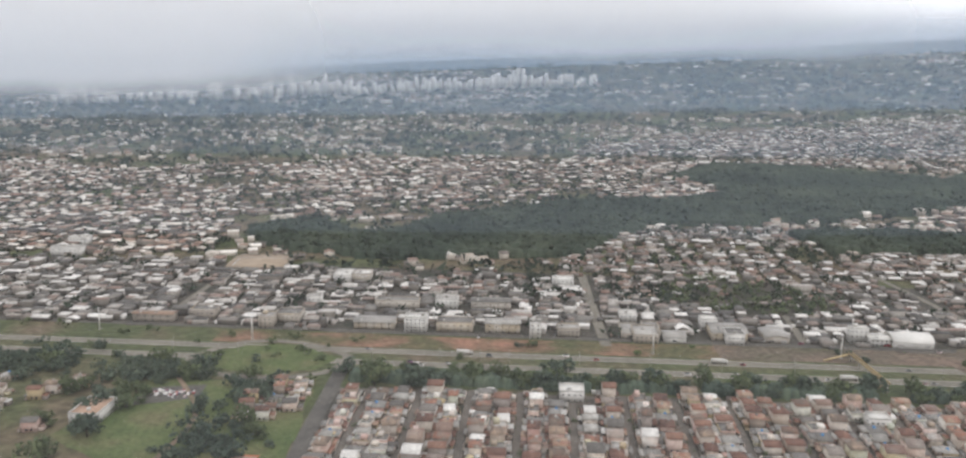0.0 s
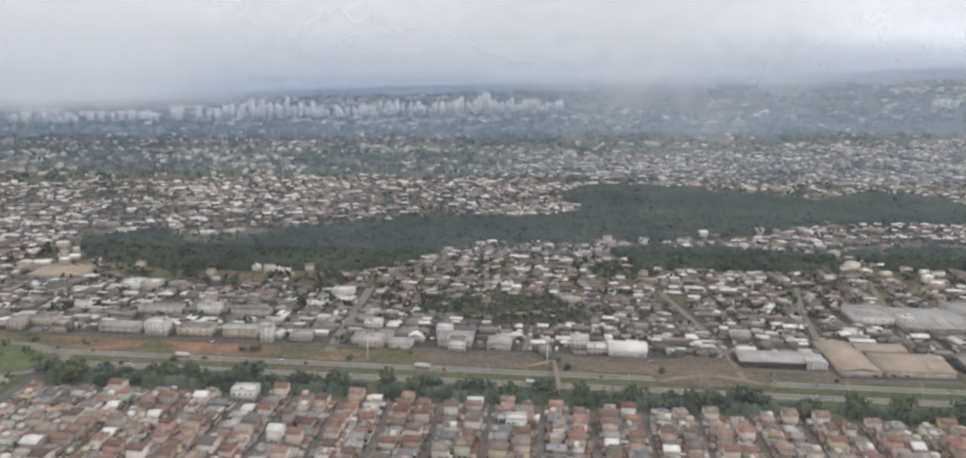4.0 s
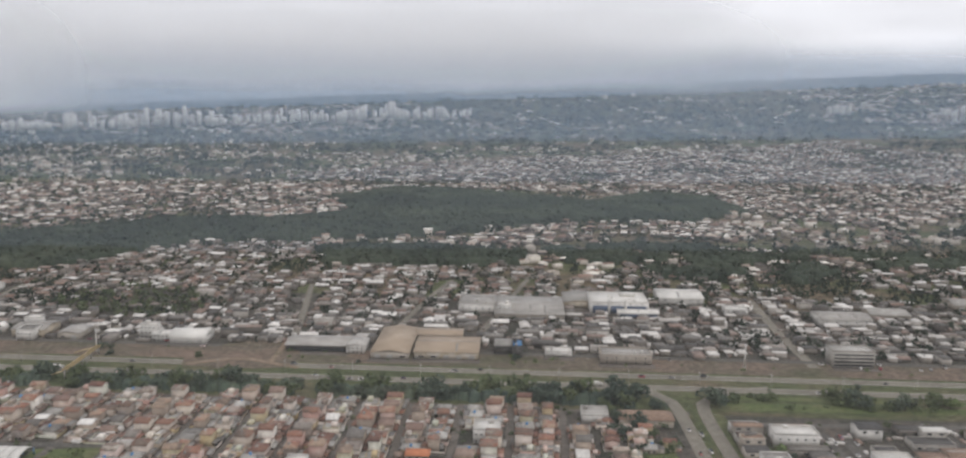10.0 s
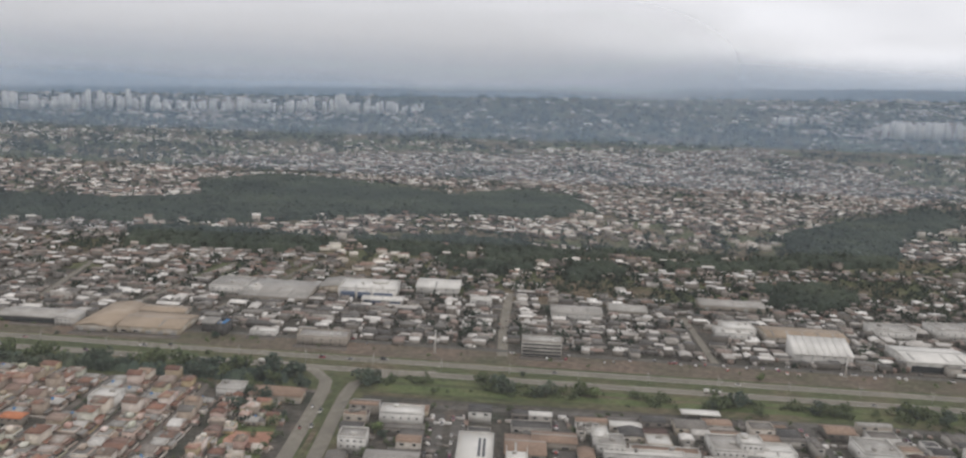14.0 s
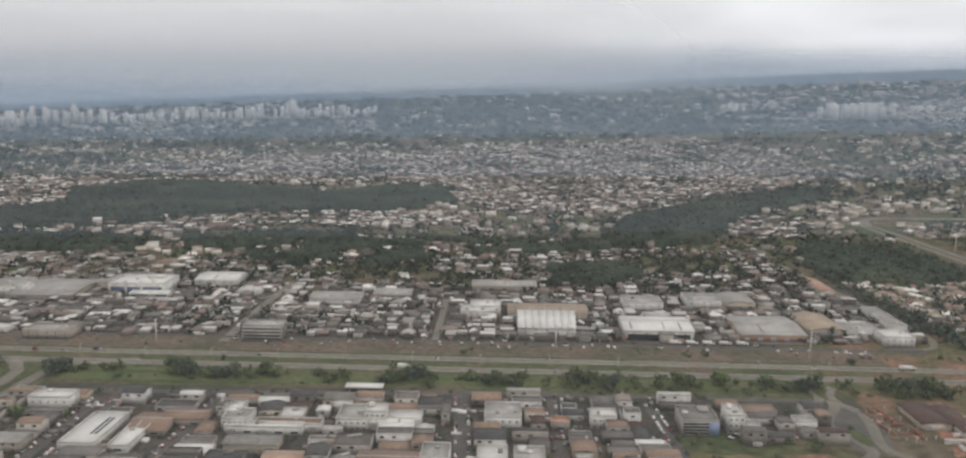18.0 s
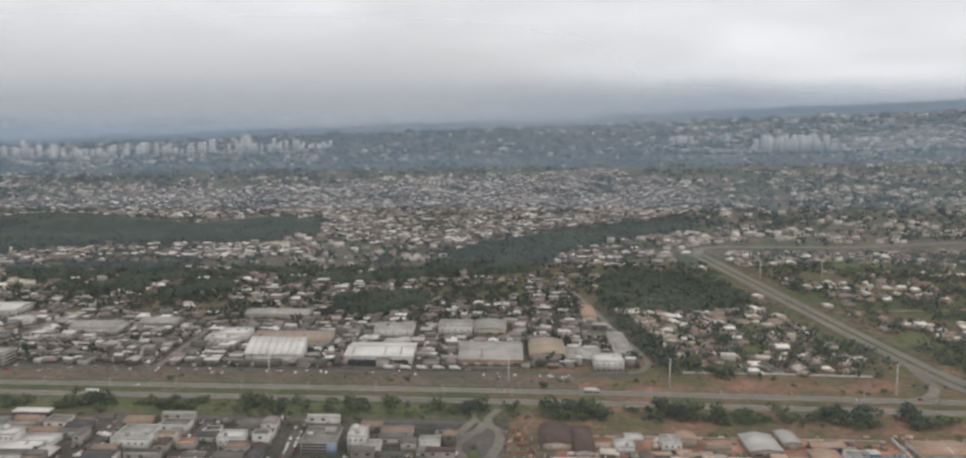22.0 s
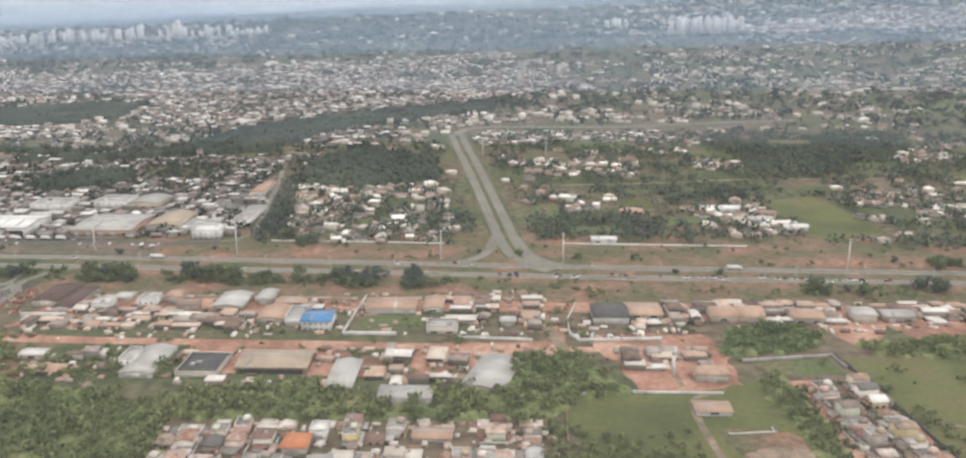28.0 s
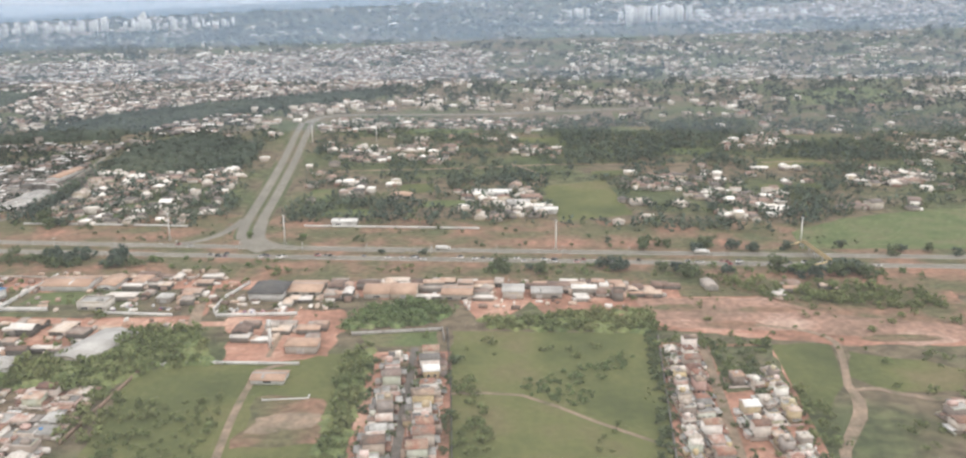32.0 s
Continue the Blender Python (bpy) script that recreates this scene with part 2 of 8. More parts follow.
PALEROOF = material("pale_dusty_roof", [(0, (0.26, 0.20, 0.165)), (0.2, (0.45, 0.41, 0.36)), (0.36, (0.56, 0.53, 0.49)), (0.5, (0.36, 0.22, 0.175)), (0.64, (0.60, 0.58, 0.55)), (0.76, (0.27, 0.145, 0.11)), (0.88, (0.47, 0.37, 0.30)), (1, (0.64, 0.62, 0.60))], 0.25, 0.85, 0.8, 0.22, 0.05, 0, 7)
BRICK = material("raw_red_brick", [(0, (0.20, 0.10, 0.075)), (1, (0.30, 0.16, 0.12))], 0.3, 0.9, 0.2, 0.2)
WALL = material("painted_plaster", [(0, (0.26, 0.235, 0.21)), (0.3, (0.38, 0.35, 0.31)), (0.6, (0.50, 0.475, 0.44)), (0.82, (0.46, 0.40, 0.31)), (1, (0.66, 0.65, 0.63))], 0.2, 0.85, 0.8, 0.18, 0.02, 0, 9)
WHITE = material("white_plaster", [(0, (0.42, 0.42, 0.41)), (1, (0.70, 0.70, 0.69))], 0.2, 0.8, 0.3, 0.12)
METAL = material("weathered_steel_roof", [(0, (0.24, 0.235, 0.225)), (0.5, (0.37, 0.36, 0.345)), (1, (0.52, 0.515, 0.50))], 0.12, 0.6, 0.4, 0.15, 0.03, 0.1, 9)
BEIGE = material("beige_sheet_roof", [(0, (0.27, 0.22, 0.165)), (0.5, (0.35, 0.285, 0.22)), (1, (0.42, 0.35, 0.28))], 0.12, 0.75, 0.3, 0.15, 0.03, 0, 9)
BROWN = material("brown_sheet_roof", [(0, (0.20, 0.14, 0.105)), (1, (0.33, 0.24, 0.185))], 0.12, 0.75, 0.4, 0.2, 0.03, 0, 9)
BRIGHT = material("white_sheet_roof", [(0, (0.50, 0.50, 0.485)), (1, (0.74, 0.74, 0.725))], 0.1, 0.55, 0.3, 0.08, 0.02, 0, 9)
DARK = material("dark_sheet_roof", [(0, (0.055, 0.055, 0.058)), (1, (0.11, 0.105, 0.10))], 0.12, 0.7, 0.4, 0.2)
DARKSHEET = material("stained_grey_roof", [(0, (0.10, 0.095, 0.09)), (0.5, (0.165, 0.155, 0.145)), (1, (0.25, 0.24, 0.225))], 0.15, 0.8, 0.5, 0.25, 0.03, 0, 9)
YELLOW = material("yellow_painted_roof", [(0, (0.62, 0.36, 0.015)), (1, (0.72, 0.44, 0.03))], 0.1, 0.6, 0, 0.1)
ORANGE = material("orange_roof", [(0, (0.40, 0.15, 0.075)), (1, (0.48, 0.20, 0.105))], 0.1, 0.75, 0.3, 0.12)
TERRA = material("pale_terracotta_roof", [(0, (0.34, 0.225, 0.165)), (1, (0.47, 0.345, 0.265))], 0.1, 0.8, 0.3, 0.15)
BLUE = material("blue_sheet_roof", [(0, (0.05, 0.16, 0.36)), (1, (0.09, 0.24, 0.46))], 0.1, 0.6, 0.2, 0.12)
BLUEPANEL = material("pale_blue_panel", [(0, (0.20, 0.26, 0.40)), (1, (0.27, 0.33, 0.47))], 0.15, 0.5, 0.2, 0.12)
NAVY = material("blue_glazing", [(0, (0.07, 0.09, 0.14)), (1, (0.11, 0.15, 0.23))], 0.1, 0.3, 0.2, 0.1)
# window glass, and the painted shade of open hall fronts
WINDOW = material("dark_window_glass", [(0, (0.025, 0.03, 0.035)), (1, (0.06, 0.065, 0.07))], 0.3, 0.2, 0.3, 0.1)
LEAF = material("tree_leaves", [(0, (0.042, 0.060, 0.046)), (0.35, (0.062, 0.082, 0.060)), (0.6, (0.082, 0.104, 0.07)), (0.85, (0.104, 0.12, 0.078)), (1, (0.13, 0.122, 0.088))], 0.016, 0.9, 0.35, 0.25, 0, 0, 14)
WOODLEAF = material("valley_woods_leaves", [(0, (0.024, 0.034, 0.024)), (0.4, (0.036, 0.048, 0.032)), (0.7, (0.05, 0.062, 0.04)), (1, (0.075, 0.086, 0.052))], 0.012, 0.95, 0.2, 0.2, 0, 0, 10)
SCRUB = material("low_scrub", [(0, (0.036, 0.055, 0.038)), (0.5, (0.052, 0.074, 0.046)), (1, (0.085, 0.10, 0.058))], 0.012, 0.95, 0.15, 0.2, 0, 0, 10)
LEAF2 = material("light_tree_leaves", [(0, (0.095, 0.132, 0.055)), (0.6, (0.135, 0.175, 0.066)), (1, (0.185, 0.20, 0.085))], 0.08, 0.9, 0.6, 0.3)
LEAF3 = material("olive_tree_leaves", [(0, (0.078, 0.10, 0.048)), (0.5, (0.10, 0.122, 0.058)), (0.85, (0.125, 0.142, 0.066)), (1, (0.15, 0.15, 0.08))], 0.05, 0.9, 0.5, 0.22)
THICKETLEAF = material("thicket_leaves", [(0, (0.095, 0.118, 0.045)), (0.35, (0.13, 0.156, 0.058)), (0.65, (0.17, 0.184, 0.07)), (1, (0.22, 0.212, 0.09))], 0.045, 0.9, 0.45, 0.3, 0, 0, 12)
DUSTYRED = material("dusty_pink_earth", [(0, (0.135, 0.105, 0.07)), (0.3, (0.215, 0.142, 0.105)), (0.6, (0.285, 0.178, 0.135)), (1, (0.40, 0.29, 0.235))], 0.03, 0.95, 0, 0.3, 0.1, 0, 12)
MAROON = material("dark_brown_tile_roof", [(0, (0.075, 0.05, 0.045)), (1, (0.13, 0.085, 0.072))], 0.15, 0.85, 0.4, 0.25, 0.03)
YARDSOIL = material("brown_yard_soil", [(0, (0.14, 0.09, 0.062)), (0.25, (0.235, 0.128, 0.09)), (0.55, (0.335, 0.182, 0.132)), (1, (0.46, 0.30, 0.23))], 0.045, 0.95, 0, 0.22, 0.1, 0, 9)
BARK = material("bark", [(0, (0.06, 0.045, 0.035)), (1, (0.12, 0.095, 0.075))], 1.0, 0.95)
TOWER = material("tower_plaster", [(0, (0.60, 0.59, 0.57)), (0.5, (0.74, 0.735, 0.72)), (1, (0.84, 0.835, 0.82))], 0.03, 0.8, 0.8, 0.12)
CARPAINT = material("car_paint", [(0, (0.03, 0.03, 0.035)), (0.2, (0.30, 0.30, 0.31)), (0.4, (0.7, 0.7, 0.7)), (0.7, (0.8, 0.8, 0.8)), (0.85, (0.35, 0.04, 0.03)), (1, (0.08, 0.1, 0.2))], 0.05, 0.35, 1.0, 0.02)
RUBBER = material("tyre_rubber", [(0, (0.02, 0.02, 0.02)), (1, (0.03, 0.03, 0.03))], 1.0, 0.9)
STEEL = material("galvanised_steel", [(0, (0.42, 0.42, 0.42)), (1, (0.55, 0.55, 0.55))], 0.5, 0.5, 0, 0.1, 0, 0.6)
YSTEEL = material("yellow_steel", [(0, (0.42, 0.33, 0.17)), (1, (0.50, 0.40, 0.22))], 0.5, 0.6, 0, 0.1)

# ---- terrain and building helpers ----
def lift(x, y):
    """Height of the ground: a valley plain that climbs slowly, higher towards the east in the distance."""
    x, y = np.asarray(x, float), np.asarray(y, float)
    r = 0.5 * ((y - 600) + np.hypot(y - 600, 120))
    plain = np.where(y < 1200, 0.02 * r, np.interp(y, (1200, 2200, 3100, 3800, 4800, 9500), (12.06, 30, 31, 58, 112, 200)))
    q = np.clip((y - 1200) / 1000, 0, 1)
    tilt = 0.0225 * q * q * (3 - 2 * q) + 0.025 * np.clip((y - 3000) / 1500, 0, 1)
    return plain + np.clip(x - 411, -2600, 5200) * tilt + 9 * np.exp(-(((x - 1060) / 330) ** 2) - ((y - 780) / 300) ** 2)


def axis_y(x):
    """The middle of the highway across the plan."""
    return np.interp(x, (-2500, -400, 0, 400, 700, 900, 1130, 1290, 1430, 3500), (640, 458, 422, 388, 363, 345, 320, 306, 294, 112))


def mesh_of(name, verts, tris, mat, smooth=False):
    me = bpy.data.meshes.new(name)
    verts, tris = np.asarray(verts, np.float32).reshape(-1, 3), np.asarray(tris, np.int32).reshape(-1, 3)
    me.vertices.add(len(verts))
    me.vertices.foreach_set("co", verts.ravel())
    me.loops.add(tris.size)
    me.loops.foreach_set("vertex_index", tris.ravel())
    me.polygons.add(len(tris))
    me.polygons.foreach_set("loop_start", np.arange(0, tris.size, 3, dtype=np.int32))
    me.polygons.foreach_set("loop_total", np.full(len(tris), 3, np.int32))
    me.materials.append(mat)
    me.update(calc_edges=True)
    if smooth:
        me.polygons.foreach_set("use_smooth", np.ones(len(tris), bool))
    return me


class Solid:
    """Gathers simple solids as triangles."""

    def __init__(self):
        self.v, self.f, self.n = [], [], 0

    def add(self, verts, faces):
        verts = np.asarray(verts, float).reshape(-1, 3)
        for face in faces:
            for k in range(1, len(face) - 1):
                self.f.append((face[0] + self.n, face[k] + self.n, face[k + 1] + self.n))
        self.v.append(verts)
        self.n += len(verts)
        return self

    def box(self, cx, cy, z0, w, d, h, rot=0.0, taper=1.0):
        c, s = math.cos(rot), math.sin(rot)
        pts = []
        for z, k in ((z0, 1.0), (z0 + h, taper)):
            for a, b in ((-1, -1), (1, -1), (1, 1), (-1, 1)):
                px, py = a * w / 2 * k, b * d / 2 * k
                pts.append((cx + px * c - py * s, cy + px * s + py * c, z))
        return self.add(pts, ((3, 2, 1, 0), (4, 5, 6, 7), (0, 1, 5, 4), (1, 2, 6, 5), (2, 3, 7, 6), (3, 0, 4, 7)))

    def gable(self, cx, cy, z0, w, d, h, rot=0.0, eave=0.25, thick=0.12):
        """A ridge roof along w."""
        c, s = math.cos(rot), math.sin(rot)
        w, d = w + 2 * eave, d + 2 * eave
        pts = [(x, y, z) for x in (-w / 2, w / 2) for y, z in ((-d / 2, z0), (0, z0 + h), (d / 2, z0), (d / 2, z0 - thick), (0, z0 + h - thick * 1.5), (-d / 2, z0 - thick))]
        pts = [(cx + x * c - y * s, cy + x * s + y * c, z) for x, y, z in pts]
        return self.add(pts, ((0, 6, 7, 1), (1, 7, 8, 2), (2, 8, 9, 3), (3, 9, 10, 4), (4, 10, 11, 5), (5, 11, 6, 0), (0, 1, 4, 5), (1, 2, 3, 4), (6, 11, 10, 7), (7, 10, 9, 8)))

    def hip(self, cx, cy, z0, w, d, h, rot=0.0, eave=0.25, thick=0.12):
        c, s = math.cos(rot), math.sin(rot)
        w, d = w + 2 * eave, d + 2 * eave
        r = max(0.05, (w - d) / 2)
        pts = [(-w / 2, -d / 2, z0), (w / 2, -d / 2, z0), (w / 2, d / 2, z0), (-w / 2, d / 2, z0), (-r, 0, z0 + h), (r, 0, z0 + h)]
        pts += [(x, y, z0 - thick) for x, y, _ in pts[:4]]
        pts = [(cx + x * c - y * s, cy + x * s + y * c, z) for x, y, z in pts]
        return self.add(pts, ((0, 1, 5, 4), (1, 2, 5), (2, 3, 4, 5), (3, 0, 4), (0, 6, 7, 1), (1, 7, 8, 2), (2, 8, 9, 3), (3, 9, 6, 0), (9, 8, 7, 6)))

    def arch(self, cx, cy, z0, w, d, h, rot=0.0, n=8, thick=0.15):
        """A barrel roof along w."""
        c, s = math.cos(rot), math.sin(rot)
        pts, m = [], 2 * (n + 1)
        for x in (-w / 2, w / 2):
            for off in (0.0, -thick):
                for k in range(n + 1):
                    a = math.pi * k / n
                    pts.append((x, -d / 2 * math.cos(a), z0 + h * math.sin(a) + off))
        pts = [(cx + x * c - y * s, cy + x * s + y * c, z) for x, y, z in pts]
        faces = []
        for k in range(n):
            faces += [(k, k + m, k + m + 1, k + 1), (n + 1 + k, n + 2 + k, n + 2 + k + m, n + 1 + k + m), (k, k + 1, n + 2 + k, n + 1 + k), (m + k, m + n + 1 + k, m + n + 2 + k, m + k + 1)]
        return self.add(pts, faces)

    def tube(self, a, b, r0, r1, n=6):
        a, b = Vector(a), Vector(b)
        q = (b - a).to_track_quat("Z", "Y")
        pts = [a + q @ Vector((r0 * math.cos(6.2832 * k / n), r0 * math.sin(6.2832 * k / n), 0)) for k in range(n)]
        pts += [b + q @ Vector((r1 * math.cos(6.2832 * k / n), r1 * math.sin(6.2832 * k / n), 0)) for k in range(n)]
        faces = [(k, (k + 1) % n, (k + 1) % n + n, k + n) for k in range(n)] + [tuple(range(n, 2 * n)), tuple(reversed(range(n)))]
        return self.add(pts, faces)

    def mesh(self, name, mat):
        return mesh_of(name, np.concatenate(self.v), self.f, mat)


def part(name, solid, mat, parent, label=""):
    """Links a solid or a mesh as one object under a thing or a part."""
    me = solid.mesh(name, mat) if isinstance(solid, Solid) else solid
    ob = new(name, me)
    ob.parent = parent
    if label:
        tagged(ob, label)
    return ob


def thing(name, x, y, z, rot, label, category, group="", kind=""):
    ob = new(name)
    ob.empty_display_size = 0.5
    ob.matrix_basis = Matrix.LocRotScale((x, y, z), Euler((0, 0, rot)), None)
    return tagged(ob, label, category, group, kind)


def inside(poly, x, y):
    """Which of the points lie in a polygon."""
    x, y, hit = np.asarray(x, float), np.asarray(y, float), None
    hit = np.zeros(x.shape, bool)
    for (ax, ay), (bx, by) in zip(poly, poly[1:] + poly[:1]):
        cross = ((ay > y) != (by > y)) & (x < (bx - ax) * (y - ay) / ((by - ay) or 1e-9) + ax)
        hit ^= cross
    return hit


def sheet(name, poly, mat, over, label, category, step=30, kind="structure"):
    """A patch of ground cover laid on the terrain; soil and grass have ragged edges."""
    rag = {"dirt_lot": 3.2, "field": 1.5}.get(name, 0.0)
    if rag:
        fine = []
        for (ax, ay), (bx, by) in zip(poly, poly[1:] + poly[:1]):
            n = max(1, int(math.hypot(bx - ax, by - ay) / 4.0))
            for k in range(n):
                x, y = ax + (bx - ax) * k / n, ay + (by - ay) * k / n
                q = noise.noise_vector((x / 9, y / 9, 2.7)) + 0.5 * noise.noise_vector((x / 3.5, y / 3.5, 5.1))
                fine.append((x + rag * q.x, y + rag * q.y))
        poly = fine
    bm = bmesh.new()
    bm.faces.new([bm.verts.new((x, y, 0)) for x, y in poly])
    bmesh.ops.triangulate(bm, faces=bm.faces[:])
    for _ in range(5):
        long = [e for e in bm.edges if e.calc_length() > step * 1.6]
        if not long:
            break
        bmesh.ops.subdivide_edges(bm, edges=long, cuts=1)
        bmesh.ops.triangulate(bm, faces=[f for f in bm.faces if len(f.verts) > 3])
    for v in bm.verts:
        v.co.z = float(lift(v.co.x, v.co.y)) + over
    bmesh.ops.recalc_face_normals(bm, faces=bm.faces[:])
    for f in bm.faces:
        if f.normal.z < 0:
            f.normal_flip()
    me = bpy.data.meshes.new(name)
    bm.to_mesh(me)
    bm.free()
    me.materials.append(mat)
    return tagged(new(name, me), label, category, kind=kind)


def ribbon(name, pts, width, mat, over, label, category, step=12.0, thick=0.0, kind="structure"):
    """A road along a smoothed line; width may be one number or one for each point."""
    pts = [Vector((x, y, 0)) for x, y in pts]
    widths = width if isinstance(width, (list, tuple)) else [width] * len(pts)
    line = []
    for k in range(len(pts) - 1):
        p0, p1, p2, p3 = pts[max(k - 1, 0)], pts[k], pts[k + 1], pts[min(k + 2, len(pts) - 1)]
        n = max(2, int((p2 - p1).length / step))
        for j in range(n):
            t = j / n
            q = 0.5 * (2 * p1 + (p2 - p0) * t + (2 * p0 - 5 * p1 + 4 * p2 - p3) * t * t + (3 * p1 - p0 - 3 * p2 + p3) * t ** 3)
            line.append((q, widths[k] * (1 - t) + widths[k + 1] * t))
    line.append((pts[-1], widths[-1]))
    verts, tris = [], []
    for k, (q, w) in enumerate(line):
        d = (line[min(k + 1, len(line) - 1)][0] - line[max(k - 1, 0)][0]).normalized()
        s = Vector((-d.y, d.x, 0)) * w / 2
        for p in (q + s, q - s):
            verts.append((p.x, p.y, float(lift(p.x, p.y)) + over))
        if k:
            b = 2 * k
            tris += [(b - 2, b - 1, b + 1), (b - 2, b + 1, b)]
    return tagged(new(name, mesh_of(name, verts, tris, mat)), label, category, kind=kind)


def bulk(name, unit_v, unit_f, place, mat, label, category):
    """Many small solids in one mesh. place: rows of x, y, z, w, d, h, rot."""
    place = np.asarray(place, float)
    u, f = np.asarray(unit_v, float), np.asarray(unit_f, np.int64)
    c, s = np.cos(place[:, 6])[:, None], np.sin(place[:, 6])[:, None]
    px, py = u[None, :, 0] * place[:, 3:4], u[None, :, 1] * place[:, 4:5]
    v = np.stack([place[:, 0:1] + px * c - py * s, place[:, 1:2] + px * s + py * c, place[:, 2:3] + u[None, :, 2] * place[:, 5:6]], -1)
    tris = f[None] + (np.arange(len(place)) * len(u))[:, None, None]
    return tagged(new(name, mesh_of(name, v.reshape(-1, 3), tris.reshape(-1, 3), mat)), label, category, kind="stuff")


def unit(solid):
    return np.concatenate(solid.v), np.array(solid.f)


U_BOX = unit(Solid().box(0, 0, 0, 1, 1, 1))
U_GABLE = unit(Solid().gable(0, 0, 0, 1, 1, 1, 0, 0.04, 0.08))
U_CAR = unit(Solid().box(0, 0, 0, 1, 1, 0.5, 0, 0.96).box(-0.04, 0, 0.5, 0.55, 0.9, 0.42, 0, 0.82))
U_HIP = unit(Solid().hip(0, 0, 0, 1, 1, 1, 0, 0.04, 0.08))


def clump(n, seed, leaf=0.34):
    """A crown of n leaf clumps, each a small torn tuft, in a unit-high uneven dome."""
    rng = np.random.default_rng(seed)
    verts, tris = [], []
    lobes = rng.normal(0, 0.27, (6, 3)) * (1, 1, 0.55) + (0, 0, 0.55)
    for k in range(n):
        a = rng.normal(0, 1, 3)
        a /= np.linalg.norm(a)
        p = lobes[k % 6] + a * (0.16 + 0.15 * rng.random()) * (1.15, 1.15, 0.8)
        e = rng.normal(0, 1, (3, 3))
        q = p + e * leaf * 0.42
        top = p + a * leaf * 0.5 + (0, 0, leaf * 0.25)
        b = len(verts)
        verts += [*q, top]
        tris += [(b, b + 1, b + 2), (b, b + 1, b + 3), (b + 1, b + 2, b + 3), (b + 2, b, b + 3)]
    return np.array(verts), np.array(tris)


THICKET_TUFT = [clump(54, 560 + k, 0.24) for k in range(5)]
VERGE_TUFT = [clump(80, 570 + k, 0.21) for k in range(5)]
U_TUFT = [clump(16, 5 + k, 0.42) for k in range(4)]
GARDEN_TUFT = [clump(14, 35 + k, 0.37) for k in range(4)]
FINE_TUFT = [clump(14, 15 + k, 0.36) for k in range(4)]
SLOPE_TUFT = [clump(8, 45 + k, 0.5) for k in range(4)]
SHRUB_TUFT = [clump(34, 560 + k, 0.28) for k in range(4)]
FAR_TUFT = [clump(5, 25 + k, 0.64) for k in range(4)]

# ---- the land ----
def grid_axis(lo, hi, fine_lo, fine_hi, fine, coarse):
    return np.unique(np.concatenate([np.arange(lo, fine_lo, coarse), np.arange(fine_lo, fine_hi, fine), np.arange(fine_hi, hi + coarse, coarse)]))


gx, gy = grid_axis(-7000, 9000, -500, 2000, 50, 250), grid_axis(-900, 9500, 300, 2000, 40, 200)
mx, my = np.meshgrid(gx, gy)
land_v = np.stack([mx, my, lift(mx, my)], -1).reshape(-1, 3)
cols = len(gx)
a = (np.arange(len(gy) - 1)[:, None] * cols + np.arange(cols - 1)[None]).ravel()
land_f = np.concatenate([np.stack([a, a + 1, a + cols + 1], -1), np.stack([a, a + cols + 1, a + cols], -1)])
tagged(new("ground", mesh_of("ground", land_v, land_f, GROUND, True)), "rolling ground of grass, soil and scrub under the town", "ground", kind="structure")


def across(xs, off):
    return [(x, float(axis_y(x)) + off) for x in xs]


XS = [-900, -600, -400, -200, 0, 150, 300, 450, 600, 750, 900, 1000, 1130, 1290, 1430, 1700, 2200]
def verge(name, lo, hi, x0, x1, mat, over, label):
    xs = [x for x in np.linspace(x0, x1, 24)]
    return sheet(name, across(xs, lo) + across(xs[::-1], hi), mat, over, label, "verge")


verge("verge", -40, 40, -900, 860, GRASS, 0.10, "grassy highway verge with worn patches")
verge("verge", -55, 75, 860, 2000, REDLAWN, 0.09, "grassy verge with bare red earth beside the highway")
verge("verge", 13, 33, -140, 120, REDLAWN, 0.14, "strip of bare red earth beside the far carriageway")
verge("verge", 14, 36, 120, 900, DRY, 0.13, "dry brown verge beside the far carriageway")
verge("verge", -23, -18, 480, 900, LAWN, 0.15, "green lawn strip along the near carriageway")
ribbon("road", across(XS, 7), 7.2, HIGHWAY, 0.2, "far carriageway of the highway, pale worn asphalt", "road")
ribbon("road", across(XS, -10), 7.2, HIGHWAY, 0.2, "near carriageway of the highway, pale worn asphalt", "road")
for off in (7, -10):
    for side in (-3.3, 3.3):
        ribbon("lane_line", across(XS, off + side), 0.22, PAINT, 0.215, "worn white edge line painted on the highway", "road marking")
ribbon("road", across([-900, -500, -200, 0, 200, 400, 600, 800, 930], 38), 5, ASPHALT, 0.22, "grey service road before the shop fronts", "road")

